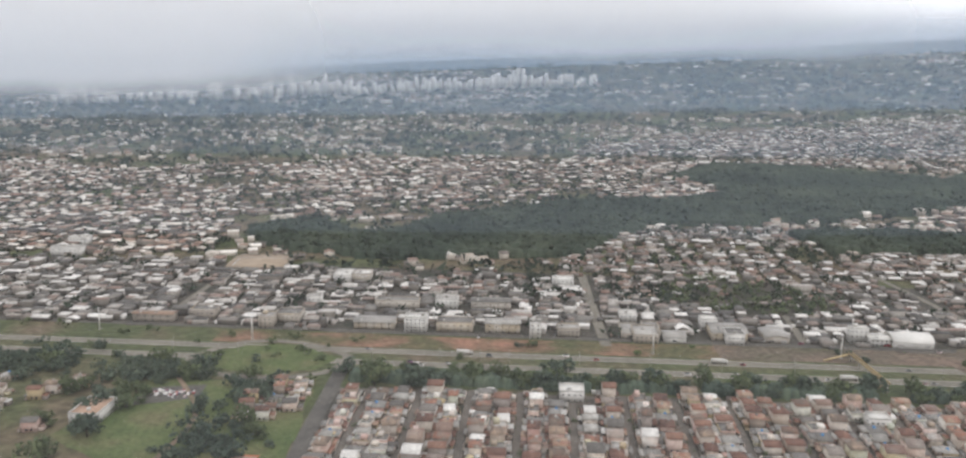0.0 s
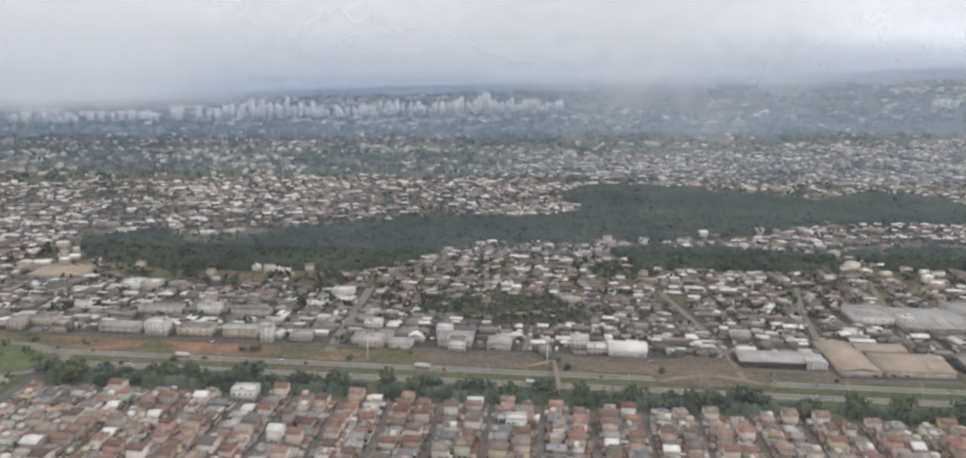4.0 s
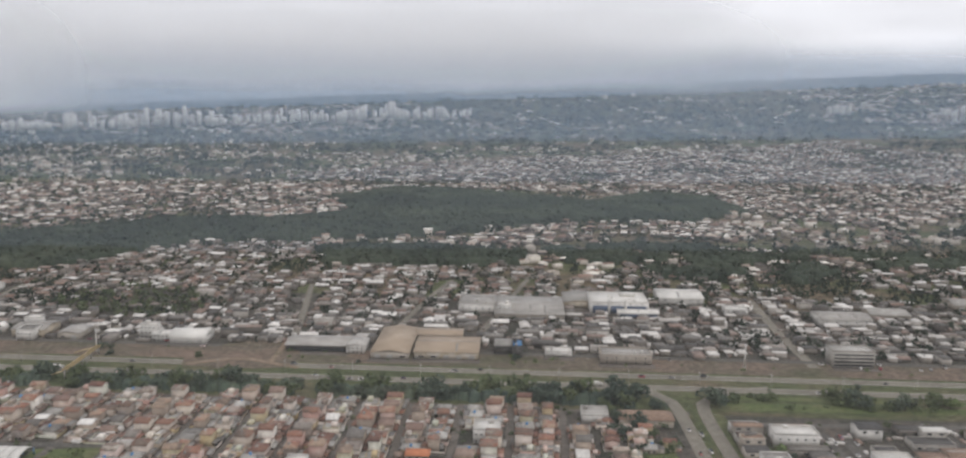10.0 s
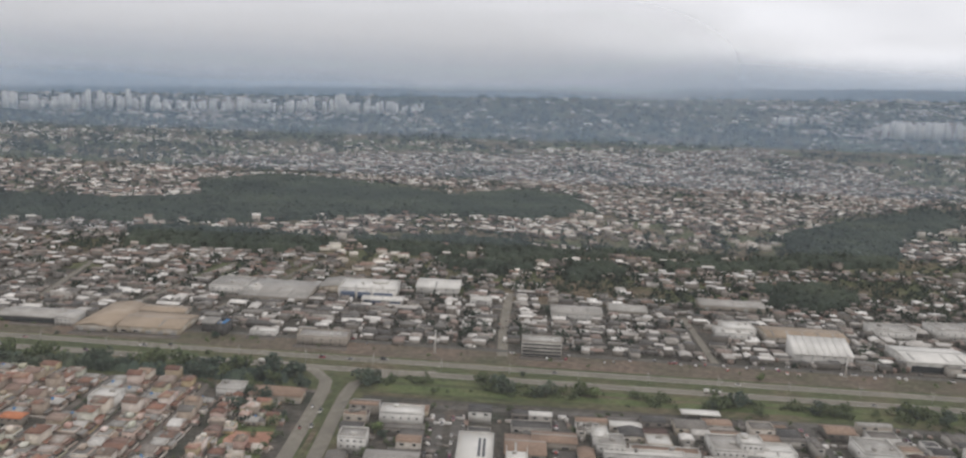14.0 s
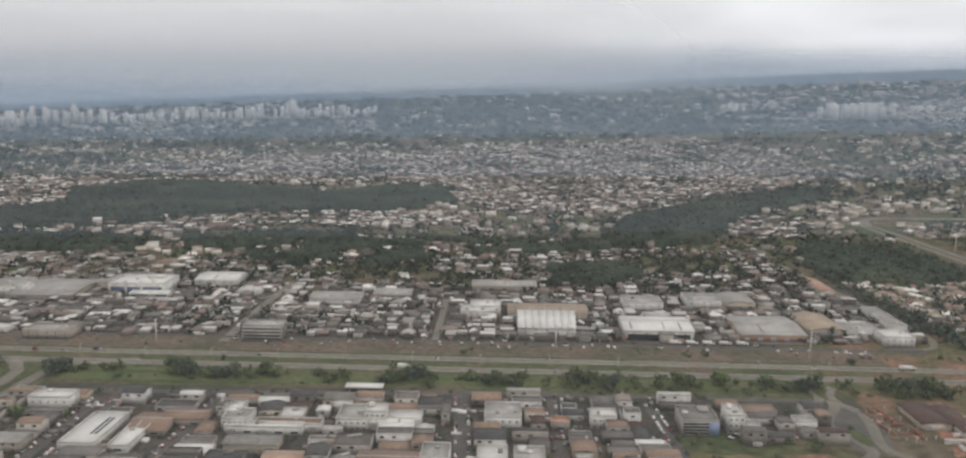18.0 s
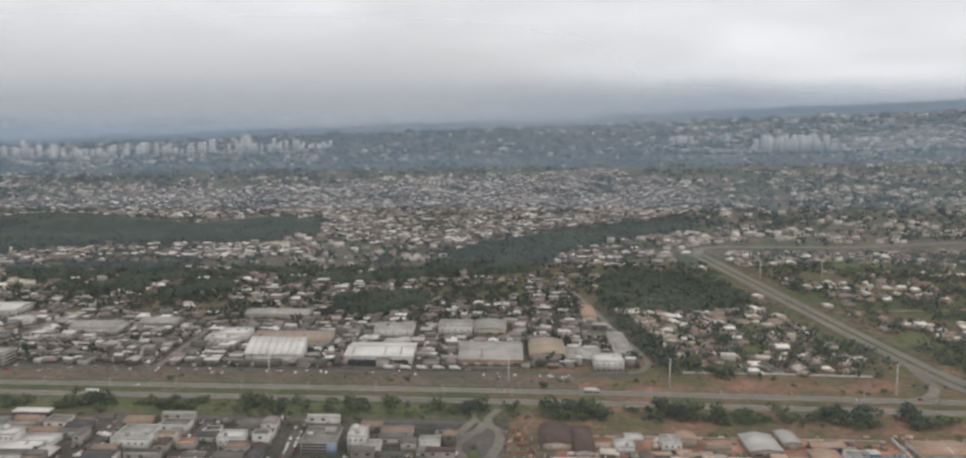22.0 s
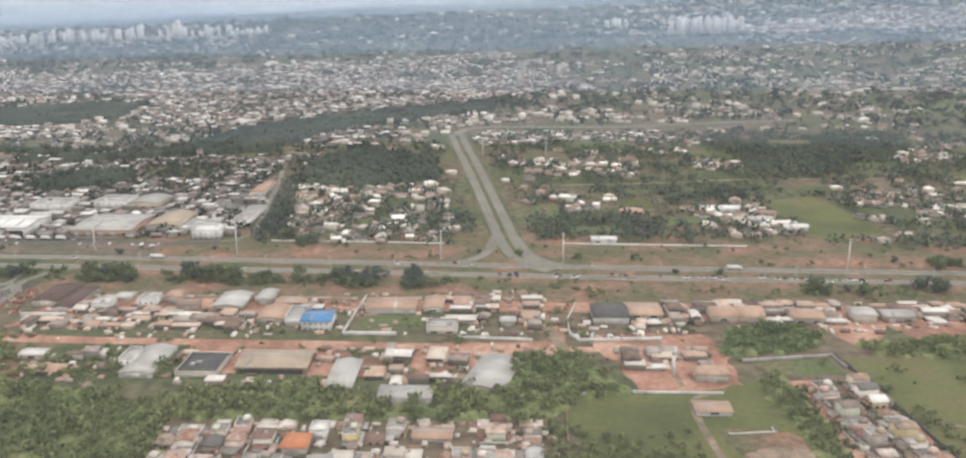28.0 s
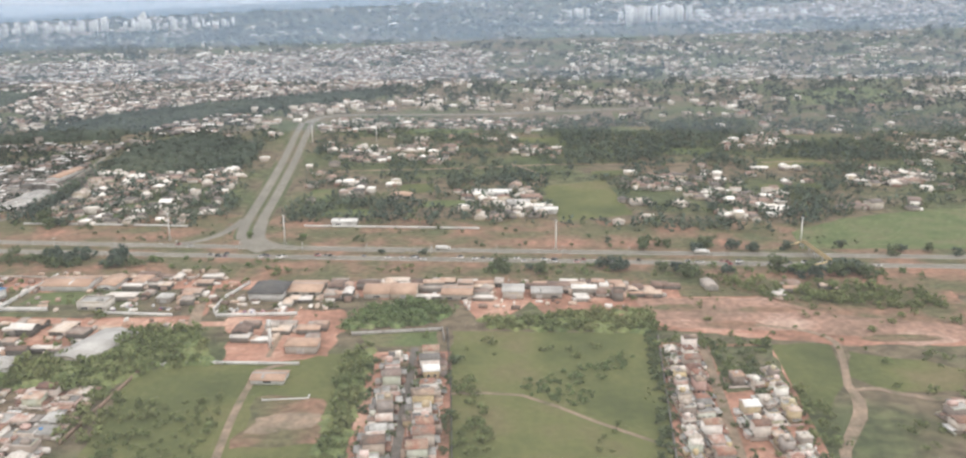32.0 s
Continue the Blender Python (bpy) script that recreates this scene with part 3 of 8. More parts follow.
# district grounds
sheet("pavement", [(-68, 384), (470, 340), (466, 150), (-75, 150)], TOWN, 0.06, "dusty ground between the houses", "ground")
sheet("pavement", [(490, 336), (860, 312), (850, 150), (480, 150)], TOWN, 0.06, "grey paved and dusty ground of the business blocks", "ground")
sheet("pavement", [(-700, 500), (-300, 482), (0, 460), (300, 436), (600, 410), (930, 385), (985, 470), (930, 560), (600, 520), (300, 560), (0, 600), (-700, 660)], TOWN, 0.06, "grey paved and dusty ground of the trading estate", "ground")
sheet("dirt_lot", [(880, 292), (1100, 272), (1310, 258), (1440, 245), (1440, 175), (1360, 182), (1300, 200), (1225, 215), (1150, 165), (1060, 170), (960, 200), (870, 225)], YARDSOIL, 0.12, "bare red earth of the workshop yards", "ground")
sheet("field", [(1216, 202), (1296, 195), (1282, 60), (1214, 60)], PASTURE, 0.14, "green pasture with paler worn grass", "field")
sheet("field", [(1100, 170), (1185, 180), (1186, 60), (1110, 60)], PASTURE, 0.13, "rough grass with bare patches", "field")
sheet("field", [(1325, 182), (1362, 182), (1354, 148), (1338, 124), (1331, 127)], PASTURE, 0.13, "small green pasture", "field")
sheet("field", [(1366, 174), (1390, 164), (1402, 156), (1389, 138), (1366, 138), (1357, 150)], PASTURE, 0.13, "dry pasture beside the dirt tracks", "field")
sheet("field", [(1278, 378), (1325, 394), (1323, 495), (1276, 478)], PASTURE, 0.12, "mown green field beyond the highway", "field")
sheet("field", [(1400, 316), (1449, 314), (1600, 305), (1620, 420), (1496, 397), (1449, 381), (1407, 350)], LAWN, 0.12, "green meadow beside the highway", "field")

# side roads
AVENUE = ((1102, 345), (1097, 372), (1091, 457), (1082, 580), (1074, 670), (1068, 750))
ribbon("verge", list(AVENUE), [17, 18, 20, 22, 23, 24], GRASS, 0.18, "grassy dry verge of the climbing avenue", "verge")
for side in (-4.3, 4.3):
    ribbon("road", [(x + side * (1 + 0.15 * (y - 340) / 390), y) for x, y in AVENUE], 6.0, HIGHWAY, 0.26, "pale asphalt carriageway of the climbing avenue", "road")
ribbon("road", [(1116, 322), (1107, 333), (1102, 346)], [13, 12, 12], HIGHWAY, 0.25, "flared mouth of the avenue at the highway", "road")
ribbon("road", [(1068, 745), (1078, 783), (1106, 799), (1156, 800), (1209, 806), (1255, 814), (1330, 846), (1450, 885)], 11, HIGHWAY, 0.26, "pale avenue bending along the hill", "road")
ribbon("road", [(1030, 333), (1062, 336), (1077, 345), (1085, 362), (1089, 390)], 5.5, HIGHWAY, 0.25, "curved slip road of pale asphalt", "road")
ribbon("road", [(1101, 385), (1105, 356), (1112, 338), (1134, 326), (1190, 319)], 6.5, HIGHWAY, 0.25, "curved slip road of pale asphalt", "road")
ribbon("road", [(440, 379), (458, 372), (468, 358), (471, 340), (467, 250), (461, 150)], 6, HIGHWAY, 0.2, "pale carriageway of the avenue between the house and business blocks", "road")
ribbon("road", [(522, 372), (500, 366), (487, 354), (482, 338), (478, 250), (472, 150)], 6, HIGHWAY, 0.2, "pale carriageway of the avenue between the house and business blocks", "road")
ribbon("median", [(477, 352), (477, 338), (472.5, 250), (466.5, 150)], [6, 2.5, 2.2, 2.2], GRASS, 0.28, "narrow grassy median of the avenue", "median")
sheet("field", [(770, 252), (846, 246), (844, 190), (765, 190)], PASTURE, 0.2, "rough green plot beside the curving road", "field")
sheet("field", [(852, 246), (905, 238), (905, 190), (850, 190)], REDLAWN, 0.2, "rough plot of grass and red earth", "field")
sheet("field", [(495, 352), (640, 342), (850, 328), (850, 322), (640, 334), (495, 342)], LAWN, 0.18, "green lawn strip along the verge", "lawn")
ribbon("road", [(-66, 415), (-67, 384), (-69, 312), (-70, 150)], 7, ASPHALT, 0.2, "grey street at the edge of the house blocks", "road")
ribbon("road", [(857, 327), (851, 316), (851, 305), (855.5, 295), (854, 281), (849, 262), (849, 252), (854, 246), (856, 238), (853, 230), (846, 226), (837, 230), (833, 238), (837, 246), (842, 252), (841, 262), (836, 274), (838, 286), (847, 300), (849, 312)], 4.6, HIGHWAY, 0.26, "curving grey road looping round a green oval island", "road", 4.0)
ribbon("road", [(843, 327), (846, 316), (842, 306), (838, 296), (834, 280)], 4.2, HIGHWAY, 0.25, "curved grey slip road to the highway", "road", 4.0)
sheet("pavement", [(838, 252), (852, 252), (857, 282), (856, 298), (848, 302), (836, 296), (828, 270)], ASPHALT, 0.21, "worn paved forecourt beside the curving road", "pavement")
sheet("median", [(845 + 7.2 * math.cos(a / 2), 238.3 + 7.6 * math.sin(a / 2)) for a in range(12)], LAWN, 0.34, "green oval island in the small roundabout", "island")
sheet("median", [(843.5 + 3.2 * math.cos(a / 2), 266 + 8.5 * math.sin(a / 2)) for a in range(12)], GRASS, 0.34, "long grassy island with dark shrubs", "island")
sheet("median", [(846, 324), (854, 324), (850, 318), (848, 308), (845.5, 315)], GRASS, 0.33, "grassy wedge between the slip roads", "island")
ribbon("road", [(834, 238), (822, 233), (808, 228), (780, 219), (740, 205)], 3.4, HIGHWAY, 0.24, "pale road curving past the rough plot", "road")
ribbon("road", [(854, 230), (858, 212), (852, 180), (846, 150)], 4, HIGHWAY, 0.24, "grey road leaving the roundabout", "road")
sheet("dirt_lot", [(793, 250), (822, 251), (828, 244), (818, 236), (800, 238)], REDLAWN, 0.25, "patch of bare orange earth", "ground")
ribbon("road", [(930, 385), (945, 400), (940, 470), (933, 552), (925, 620)], 3.8, HIGHWAY, 0.22, "straight grey street climbing beside the trading estate", "road")
ribbon("road", [(862, 236), (900, 231), (960, 226), (1020, 221), (1060, 218), (1100, 220), (1108, 225), (1104, 250), (1101, 272)], 6, YARDSOIL, 0.22, "bare red dirt road through the workshop yards", "road")
ribbon("road", [(1340, 204), (1358, 196), (1365, 184), (1358, 158), (1353.5, 145), (1352, 133), (1347, 120), (1336, 103), (1331, 92), (1324, 60)], [2, 2.8, 2.8, 2.4, 2.8, 4.2, 4.6, 3.8, 3, 2.6], TRACK, 0.22, "pale dirt track winding between pastures", "road")
ribbon("road", [(1354, 140), (1363, 141), (1376, 133), (1430, 128)], [2, 3, 3.6, 3], TRACK, 0.21, "pale dirt track between pastures", "road")
ribbon("road", [(1102, 522), (1147, 529), (1227, 538), (1301, 553), (1400, 556), (1560, 575)], 4, TRACK, 0.25, "pale side road between the gardens", "road")
ribbon("road", [(1258, 556), (1280, 506), (1262, 470)], 3, TRACK, 0.25, "pale lane between the gardens", "road")
sheet("field", [(1629, 1035), (1751, 1098), (1800, 1000), (1692, 889), (1606, 917)], LAWN, 0.5, "light green meadow on the slope", "field")
sheet("dirt_lot", [(1311, 800), (1385, 850), (1374, 748), (1307, 730)], DRY, 0.4, "bare brown plot beside the avenue", "ground")
LAWNS = ((1150, 402, 34, 20), (1188, 470, 26, 30), (1235, 610, 40, 26), (1410, 610, 44, 30), (1330, 520, 30, 20), (1165, 590, 22, 30), (1015, 430, 26, 20), (1450, 470, 50, 26), (1145, 640, 40, 60), (1200, 700, 70, 30), (1290, 650, 46, 50), (1350, 440, 40, 36), (1210, 425, 36, 22), (1480, 560, 60, 40), (1550, 680, 80, 50), (1125, 450, 20, 40), (1385, 720, 60, 40), (1030, 480, 24, 34), (1000, 400, 30, 14), (1640, 480, 70, 60))
for k, (x, y, w, d) in enumerate(LAWNS):
    sheet("field", [(x - w / 2, y - d / 2), (x + w / 2, y - d * 0.4), (x + w * 0.45, y + d / 2), (x - w * 0.4, y + d * 0.42)], (LAWN, PASTURE, GRASS)[k % 3], 0.2, "light green lawn among the gardens", "lawn")

# ---- halls, shops and other single buildings ----
FOOT = []


def window_unit():
    return Solid().box(0, 0, 0, 1, 1, 1).mesh("window", WINDOW)


DARKPANE, GATE = window_unit(), Solid().box(0, 0, 0, 1, 1, 1).mesh("gate", STEEL)
SKYLIGHT = Solid().box(0, 0, 0, 1, 1, 1).mesh("skylight", FIBRE)


def pane(parent, mesh, x, y, z, w, d, h, label="", tilt=0.0):
    ob = new(mesh.name, mesh)
    ob.parent = parent
    ob.matrix_basis = Matrix.LocRotScale((x, y, z), Euler((tilt, 0, 0)), (w, d, h))
    if label:
        tagged(ob, label)
    return ob


def hall(x, y, w, d, h, style, roof, wall, label, rot=-0.06):
    """A shed, shop or block: walls, roof, parapet, gates and windows; its front faces -y."""
    rng = random.Random(int(x * 7 + y * 13))
    if x < 190 and 440 < y < 530:
        w, d, h = w * 0.8, d * 0.66, h * 1.15
        y -= d * 0.1
        if style == "gable" and w < 18:
            style = "flat" if int(x) % 3 else "gable"
    FOOT.append((x, y, max(w, d) * 0.5 + 1.0, w / 2 + 1.2, d / 2 + 1.2))
    z = float(lift(x, y)) - 0.15
    near = y < float(axis_y(x))
    if near and h > 4.5:
        h = 4.5 + (h - 4.5) * 0.45
    if len(label.split()) < 4:
        label += " beside the highway" if y > axis_y(x) else " on its yard"
    t = thing("building", x, y, z, rot, label, "building")
    if "canopy" in label:
        part("roof", Solid().box(0, 0, h + 0.6, w, d, 0.7), roof, t)
        for a in (-0.38, 0, 0.38):
            for b in (-0.3, 0.3):
                part("post", Solid().box(a * w, b * d, 0, 0.35, 0.35, h + 0.6), STEEL, t)
        return t
    if not near and w > 14:
        part("apron", Solid().box(0, -d / 2 - 3.5, 0.1, w + 2, 6.8, 0.18), STREET, t, "worn grey apron")
    if style == "shed":
        part("wall", Solid().add([(-w / 2, -d / 2, 0), (w / 2, -d / 2, 0), (w / 2, d / 2, 0), (-w / 2, d / 2, 0), (-w / 2, -d / 2, h * 0.42), (w / 2, -d / 2, h * 0.42), (w / 2, d / 2, h), (-w / 2, d / 2, h)], ((4, 5, 6, 7), (0, 1, 5, 4), (1, 2, 6, 5), (2, 3, 7, 6), (3, 0, 4, 7))), wall, t)
        n = 8
        for k in range(n):
            s = Solid()
            a, b = -w / 2 - 0.4 + (w + 0.8) * k / n, -w / 2 - 0.4 + (w + 0.8) * (k + 0.97) / n
            s.add([(a, -d / 2 - 0.8, h * 0.42 + 0.1), (b, -d / 2 - 0.8, h * 0.42 + 0.1), (b, d / 2, h + 0.1), (a, d / 2, h + 0.1), (a, -d / 2 - 0.8, h * 0.42 + 0.4), (b, -d / 2 - 0.8, h * 0.42 + 0.4), (b, d / 2, h + 0.4), (a, d / 2, h + 0.4)], ((4, 5, 6, 7), (0, 1, 5, 4), (1, 2, 6, 5), (2, 3, 7, 6), (3, 0, 4, 7)))
            part("roof_panel", s, roof, t)
    else:
        part("wall", Solid().box(0, 0, 0, w, d, h), wall, t)
    if style == "gable":
        rise = min(0.07 * min(w, d), 1.5) + 0.25
        if d > w * 1.25:
            r = part("roof", Solid().gable(0, 0, h + 0.02, d, w, rise, math.pi / 2, 0.5, 0.2), roof, t)
        else:
            r = part("roof", Solid().gable(0, 0, h + 0.02, w, d, rise, 0, 0.5, 0.2), roof, t)
            slope = math.atan2(rise, d / 2 + 0.5)
            for k in range(int(w / 9)):
                if rng.random() < 0.6:
                    pane(r, SKYLIGHT, -w / 2 + 4 + 9 * k, -d * 0.27, h + rise * 0.5 + 0.08, 0.9, d * 0.36, 0.06, "", slope)
            part("ridge_cap", Solid().box(0, 0, h + rise - 0.02, w + 0.8, 0.7, 0.16), METAL, t)
        for a in (-1, 1):
            s = Solid()
            s.add([(a * w / 2, -d / 2, h), (a * w / 2, d / 2, h), (a * w / 2, 0, h + rise - 0.05)], ((0, 1, 2),)) if d <= w * 1.25 else s.add([(-w / 2, a * d / 2, h), (w / 2, a * d / 2, h), (0, a * d / 2, h + rise - 0.05)], ((0, 1, 2),))
            part("gable_end", s, wall, t)
    elif style == "hip":
        part("roof", Solid().hip(0, 0, h + 0.02, max(w, d), min(w, d), min(w, d) * 0.22, 0 if w >= d else math.pi / 2, 0.6, 0.2), roof, t)
    elif style == "arch":
        part("roof", Solid().arch(0, 0, h, w + 0.6, d + 0.6, d * 0.22), roof, t)
        part("gable_end", Solid().arch(0, 0, h - 0.3, w - 0.2, d - 0.4, d * 0.2, thick=d * 0.16), wall, t)
    elif style == "flat":
        part("roof", Solid().box(0, 0, h + 0.01, w - 0.5, d - 0.5, 0.18), roof, t)
        s = Solid()
        for a in (-1, 1):
            s.box(0, a * (d / 2 - 0.125), h + 0.005, w, 0.25, 0.75).box(a * (w / 2 - 0.125), 0, h + 0.005, 0.25, d - 0.52, 0.75)
        part("parapet", s, wall, t)
        if w * d > 70 and "roof panels" not in label:
            for k in range(1 + int(w * d / 260)):
                pw = rng.uniform(1.0, 2.4)
                part("roof_plant", Solid().box(rng.uniform(-0.36, 0.36) * w, rng.uniform(-0.34, 0.34) * d, h + 0.18, pw, rng.uniform(1.0, 2.2), rng.uniform(0.6, 1.3)), rng.choice((METAL, FIBRE, WHITE)), t)
        if h > 6 and rng.random() < 0.7:
            part("stair_head", Solid().box(rng.uniform(-0.25, 0.25) * w, d * 0.2, h + 0.19, w * 0.28, d * 0.25, 1.7), wall, t)
    if style == "shed":
        h = h * 0.42
    floors = max(1, int(h / 2.0))
    if "band" in label:
        for k in range(4):
            pane(t, DARKPANE, 0, -d / 2, 0.9 + k * (h - 1) / 4, w * 0.94, 0.16, 0.75, "dark open window band")
            pane(t, DARKPANE, w / 2, 0, 0.9 + k * (h - 1) / 4, 0.16, d * 0.9, 0.75)
    elif floors >= 2:
        n = max(2, min(5, int(w / 2.2)))
        for k in range(min(floors, 5)):
            for j in range(n):
                pane(t, DARKPANE, (j + 0.5 - n / 2) * w / n * 0.94, -d / 2, 0.7 + k * h / floors, min(0.8, w / n * 0.5), 0.14, 0.6)
        for k in range(min(floors, 4)):
            pane(t, DARKPANE, -w / 2, -d * 0.15, 0.7 + k * h / floors, 0.14, 1.0, 0.8)
    elif style != "shed":
        n = max(1, min(5, int(w / 6)))
        for j in range(n):
            big = rng.random() < 0.6
            pane(t, GATE if big else DARKPANE, (j + 0.5 - n / 2) * w / n, -d / 2, 0.15 if big else 0.9, min(2.8, w / n * 0.6), 0.14, min(h * 0.68, 2.1) if big else 0.8, "roller gate" if big else "")
    # no real opening: a dark pane stands in for the shade inside
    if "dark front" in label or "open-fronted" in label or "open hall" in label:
        pane(t, DARKPANE, 0, -d / 2, 0.2, w * 0.9, 0.2, h * 0.6, "dark pane painted as the shade of an open front")
    if "dark roof panels" in label:
        for k in range(2):
            pane(t, DARKPANE, 1.6 + 1.8 * k, 2, h + 0.22, 1.1, d * 0.55, 0.08, "dark solar panel row")
    if "blue front" in label or "blue glazed" in label:
        part("glazing", Solid().box(0, -d / 2 - 0.05, h * 0.15, w * 0.92, 0.2, h * 0.6), NAVY, t, "blue glazed front")
    if "blue glazed" in label:
        for k in (-0.18, 0.1):
            part("pylon", Solid().box(k * w, -d / 2 - 0.5, 0, 1.6, 0.9, h + 2.2), WHITE, t, "tall white pylon")
    return t


hall(-154, 615, 38.8, 38.6, 2.7, "gable", BEIGE, WALL, "broad beige-roofed warehouse with pale walls")
hall(-90, 574, 11.1, 17.0, 5.1, "flat", BRIGHT, WHITE, "white cube-shaped workshop with a flat roof")
hall(-78, 575, 11.6, 12.3, 5.1, "flat", BRIGHT, WALL, "pale flat-roofed workshop beside the street")
hall(-58, 477, 27.7, 18.0, 3.6, "gable", METAL, WALL, "long pale shop row with a grey roof")
hall(-35, 470, 15.2, 13.2, 7.0, "flat", BRIGHT, WHITE, "white two-storey shop beside the service road")
hall(-14, 472, 24.6, 15.5, 4.6, "flat", FIBRE, WALL, "low shop row with beige front and grey roof")
hall(12, 470, 23.5, 15.4, 4.9, "gable", FIBRE, WALL, "low shop row with grey sheet roof")
hall(29, 459, 7.8, 10.4, 7.6, "flat", FIBRE, WHITE, "white narrow shop with a grey roof")
hall(47, 463, 14.7, 13.9, 4.2, "flat", METAL, WALL, "grey-roofed shop beside the service road")
hall(83, 491, 12.5, 11.7, 4.1, "flat", BRIGHT, WHITE, "bright white flat-roofed store")
hall(80, 468, 12.1, 28.3, 2.4, "gable", FIBRE, WALL, "dark grey-roofed shed")
hall(92, 469, 11.1, 30.6, 2.8, "gable", METAL, WALL, "pale grey-roofed shed")
hall(104, 458, 11.8, 8.2, 2.5, "flat", METAL, WHITE, "low white store with pale roof")
hall(125, 477, 11.2, 10.7, 5.2, "flat", BRIGHT, WHITE, "white flat-roofed store")
hall(133, 454, 11.6, 17.0, 4.9, "gable", FIBRE, WHITE, "white gabled shop with grey roof")
hall(156, 460, 15.6, 24.9, 3.2, "gable", METAL, WALL, "grey-roofed shed with pale front")
hall(-107, 487, 17.0, 19.7, 4.4, "flat", FIBRE, WALL, "grey-roofed trading building")
hall(-117, 476, 9.9, 16.4, 5.5, "flat", METAL, WALL, "pale flat-roofed trading building")
hall(-182, 484, 28.8, 10.7, 4.2, "gable", BROWN, WALL, "brown-roofed trading building")
hall(-156, 491, 17.8, 14.8, 4.6, "flat", FIBRE, WALL, "grey-roofed trading building")
hall(-99, 518, 10.9, 8.8, 4.7, "flat", METAL, WHITE, "white flat-roofed building")
hall(-299, 635, 21.8, 10.2, 6.7, "flat", METAL, WHITE, "pale flat-roofed depot")
hall(-305, 669, 14.6, 9.4, 6.5, "flat", BRIGHT, WHITE, "white depot in the trading estate")
hall(-49, 514, 32.4, 14.2, 4.2, "flat", FIBRE, WALL, "grey-roofed row of workshops")
hall(-20, 515, 16.6, 14.2, 5.0, "flat", METAL, WHITE, "pale two-storey workshop")
hall(6, 513, 28.9, 14.1, 4.6, "gable", FIBRE, WALL, "grey-roofed row of workshops")
hall(53, 567, 14.0, 10.5, 4.2, "flat", BRIGHT, WHITE, "white flat-roofed building")
hall(199, 455, 9.8, 5.2, 7.8, "flat", BRIGHT, WHITE, "bright white cube-shaped showroom")
hall(209, 452, 12.3, 10.2, 4.1, "gable", BRIGHT, WHITE, "white-roofed showroom wing")
hall(224, 450, 20.2, 14.2, 3.4, "arch", BRIGHT, WHITE, "long white barrel-roofed hall")
# dark wall colour stands in for the shade within its openings
hall(297, 439, 33.8, 19.0, 3.5, "gable", METAL, DARK, "long grey-roofed open-fronted shed")
hall(318, 433, 9.8, 15.1, 4.5, "gable", METAL, WHITE, "white gabled workshop")
hall(338, 442, 19.9, 50.0, 3.4, "gable", BEIGE, WALL, "deep beige-roofed warehouse")
hall(367, 432, 33.6, 30.4, 3.8, "gable", BEIGE, WALL, "broad beige-roofed warehouse with pale walls")
hall(362, 459, 25.7, 14.1, 3.3, "gable", BEIGE, WALL, "beige-roofed rear warehouse")
hall(417, 521, 42.6, 48.0, 3.7, "gable", METAL, WALL, "large grey-roofed factory hall")
hall(401, 512, 8.5, 9.2, 6.3, "flat", BRIGHT, WHITE, "white entrance block of the factory")
hall(384, 527, 22.6, 28.9, 5.0, "flat", METAL, WHITE, "white-walled flat-roofed building")
hall(474, 524, 36.6, 28.3, 8.0, "flat", BRIGHT, WHITE, "white-roofed showroom with blue glazed front")
hall(519, 548, 28.8, 27.7, 5.1, "gable", BRIGHT, WHITE, "bright white-roofed hall")
hall(452, 541, 22.2, 28.2, 4.0, "gable", FIBRE, WALL, "grey-roofed hall")
hall(484, 508, 25.2, 12.0, 3.4, "gable", BRIGHT, WHITE, "low white-roofed shed with blue front")
hall(426, 426, 14.2, 7.9, 2.6, "flat", BRIGHT, WHITE, "low white-roofed shed beside the service road")
hall(398, 432, 11.3, 13.4, 5.1, "gable", FIBRE, DARK, "dark-fronted grey-roofed workshop")
hall(404, 426, 5.5, 12.9, 6.1, "flat", BLUE, DARK, "small dark workshop with blue roof")
hall(460, 416, 26.5, 12.9, 4.8, "flat", METAL, WALL, "pale flat-roofed building")
hall(87, 459, 16.3, 25.7, 4.0, "flat", METAL, WALL, "pale grey-roofed building")
hall(132, 465, 23.3, 27.9, 4.0, "gable", METAL, WALL, "pale-roofed warehouse")
hall(102, 457, 14.2, 18.6, 2.9, "gable", METAL, WHITE, "pale-roofed shed")
hall(40, 373, 10.9, 9.2, 5.6, "flat", BRIGHT, WHITE, "white cube-shaped house with windows")
hall(162, 344, 8.8, 7.0, 5.7, "flat", BRIGHT, WHITE, "tall white house with dark upright windows")
hall(314, 277, 7.8, 5.7, 6.4, "flat", BRIGHT, WHITE, "pale mint two-storey house")
hall(358, 286, 8.5, 5.9, 4.2, "hip", ORANGE, WALL, "house with a bright orange roof")
hall(577, 411, 21.3, 12.0, 8.4, "flat", FIBRE, CONCRETE, "grey five-storey building with open window bands")
hall(606, 492, 30.9, 20.9, 4.9, "gable", METAL, WHITE, "grey-roofed hall with white stripes")
hall(715, 530, 43.0, 19.2, 3.6, "gable", METAL, WALL, "long pale green-grey roofed shed")
hall(733, 423, 32.2, 15.8, 10.2, "shed", BRIGHT, WHITE, "hall with bright white sloping front roof")
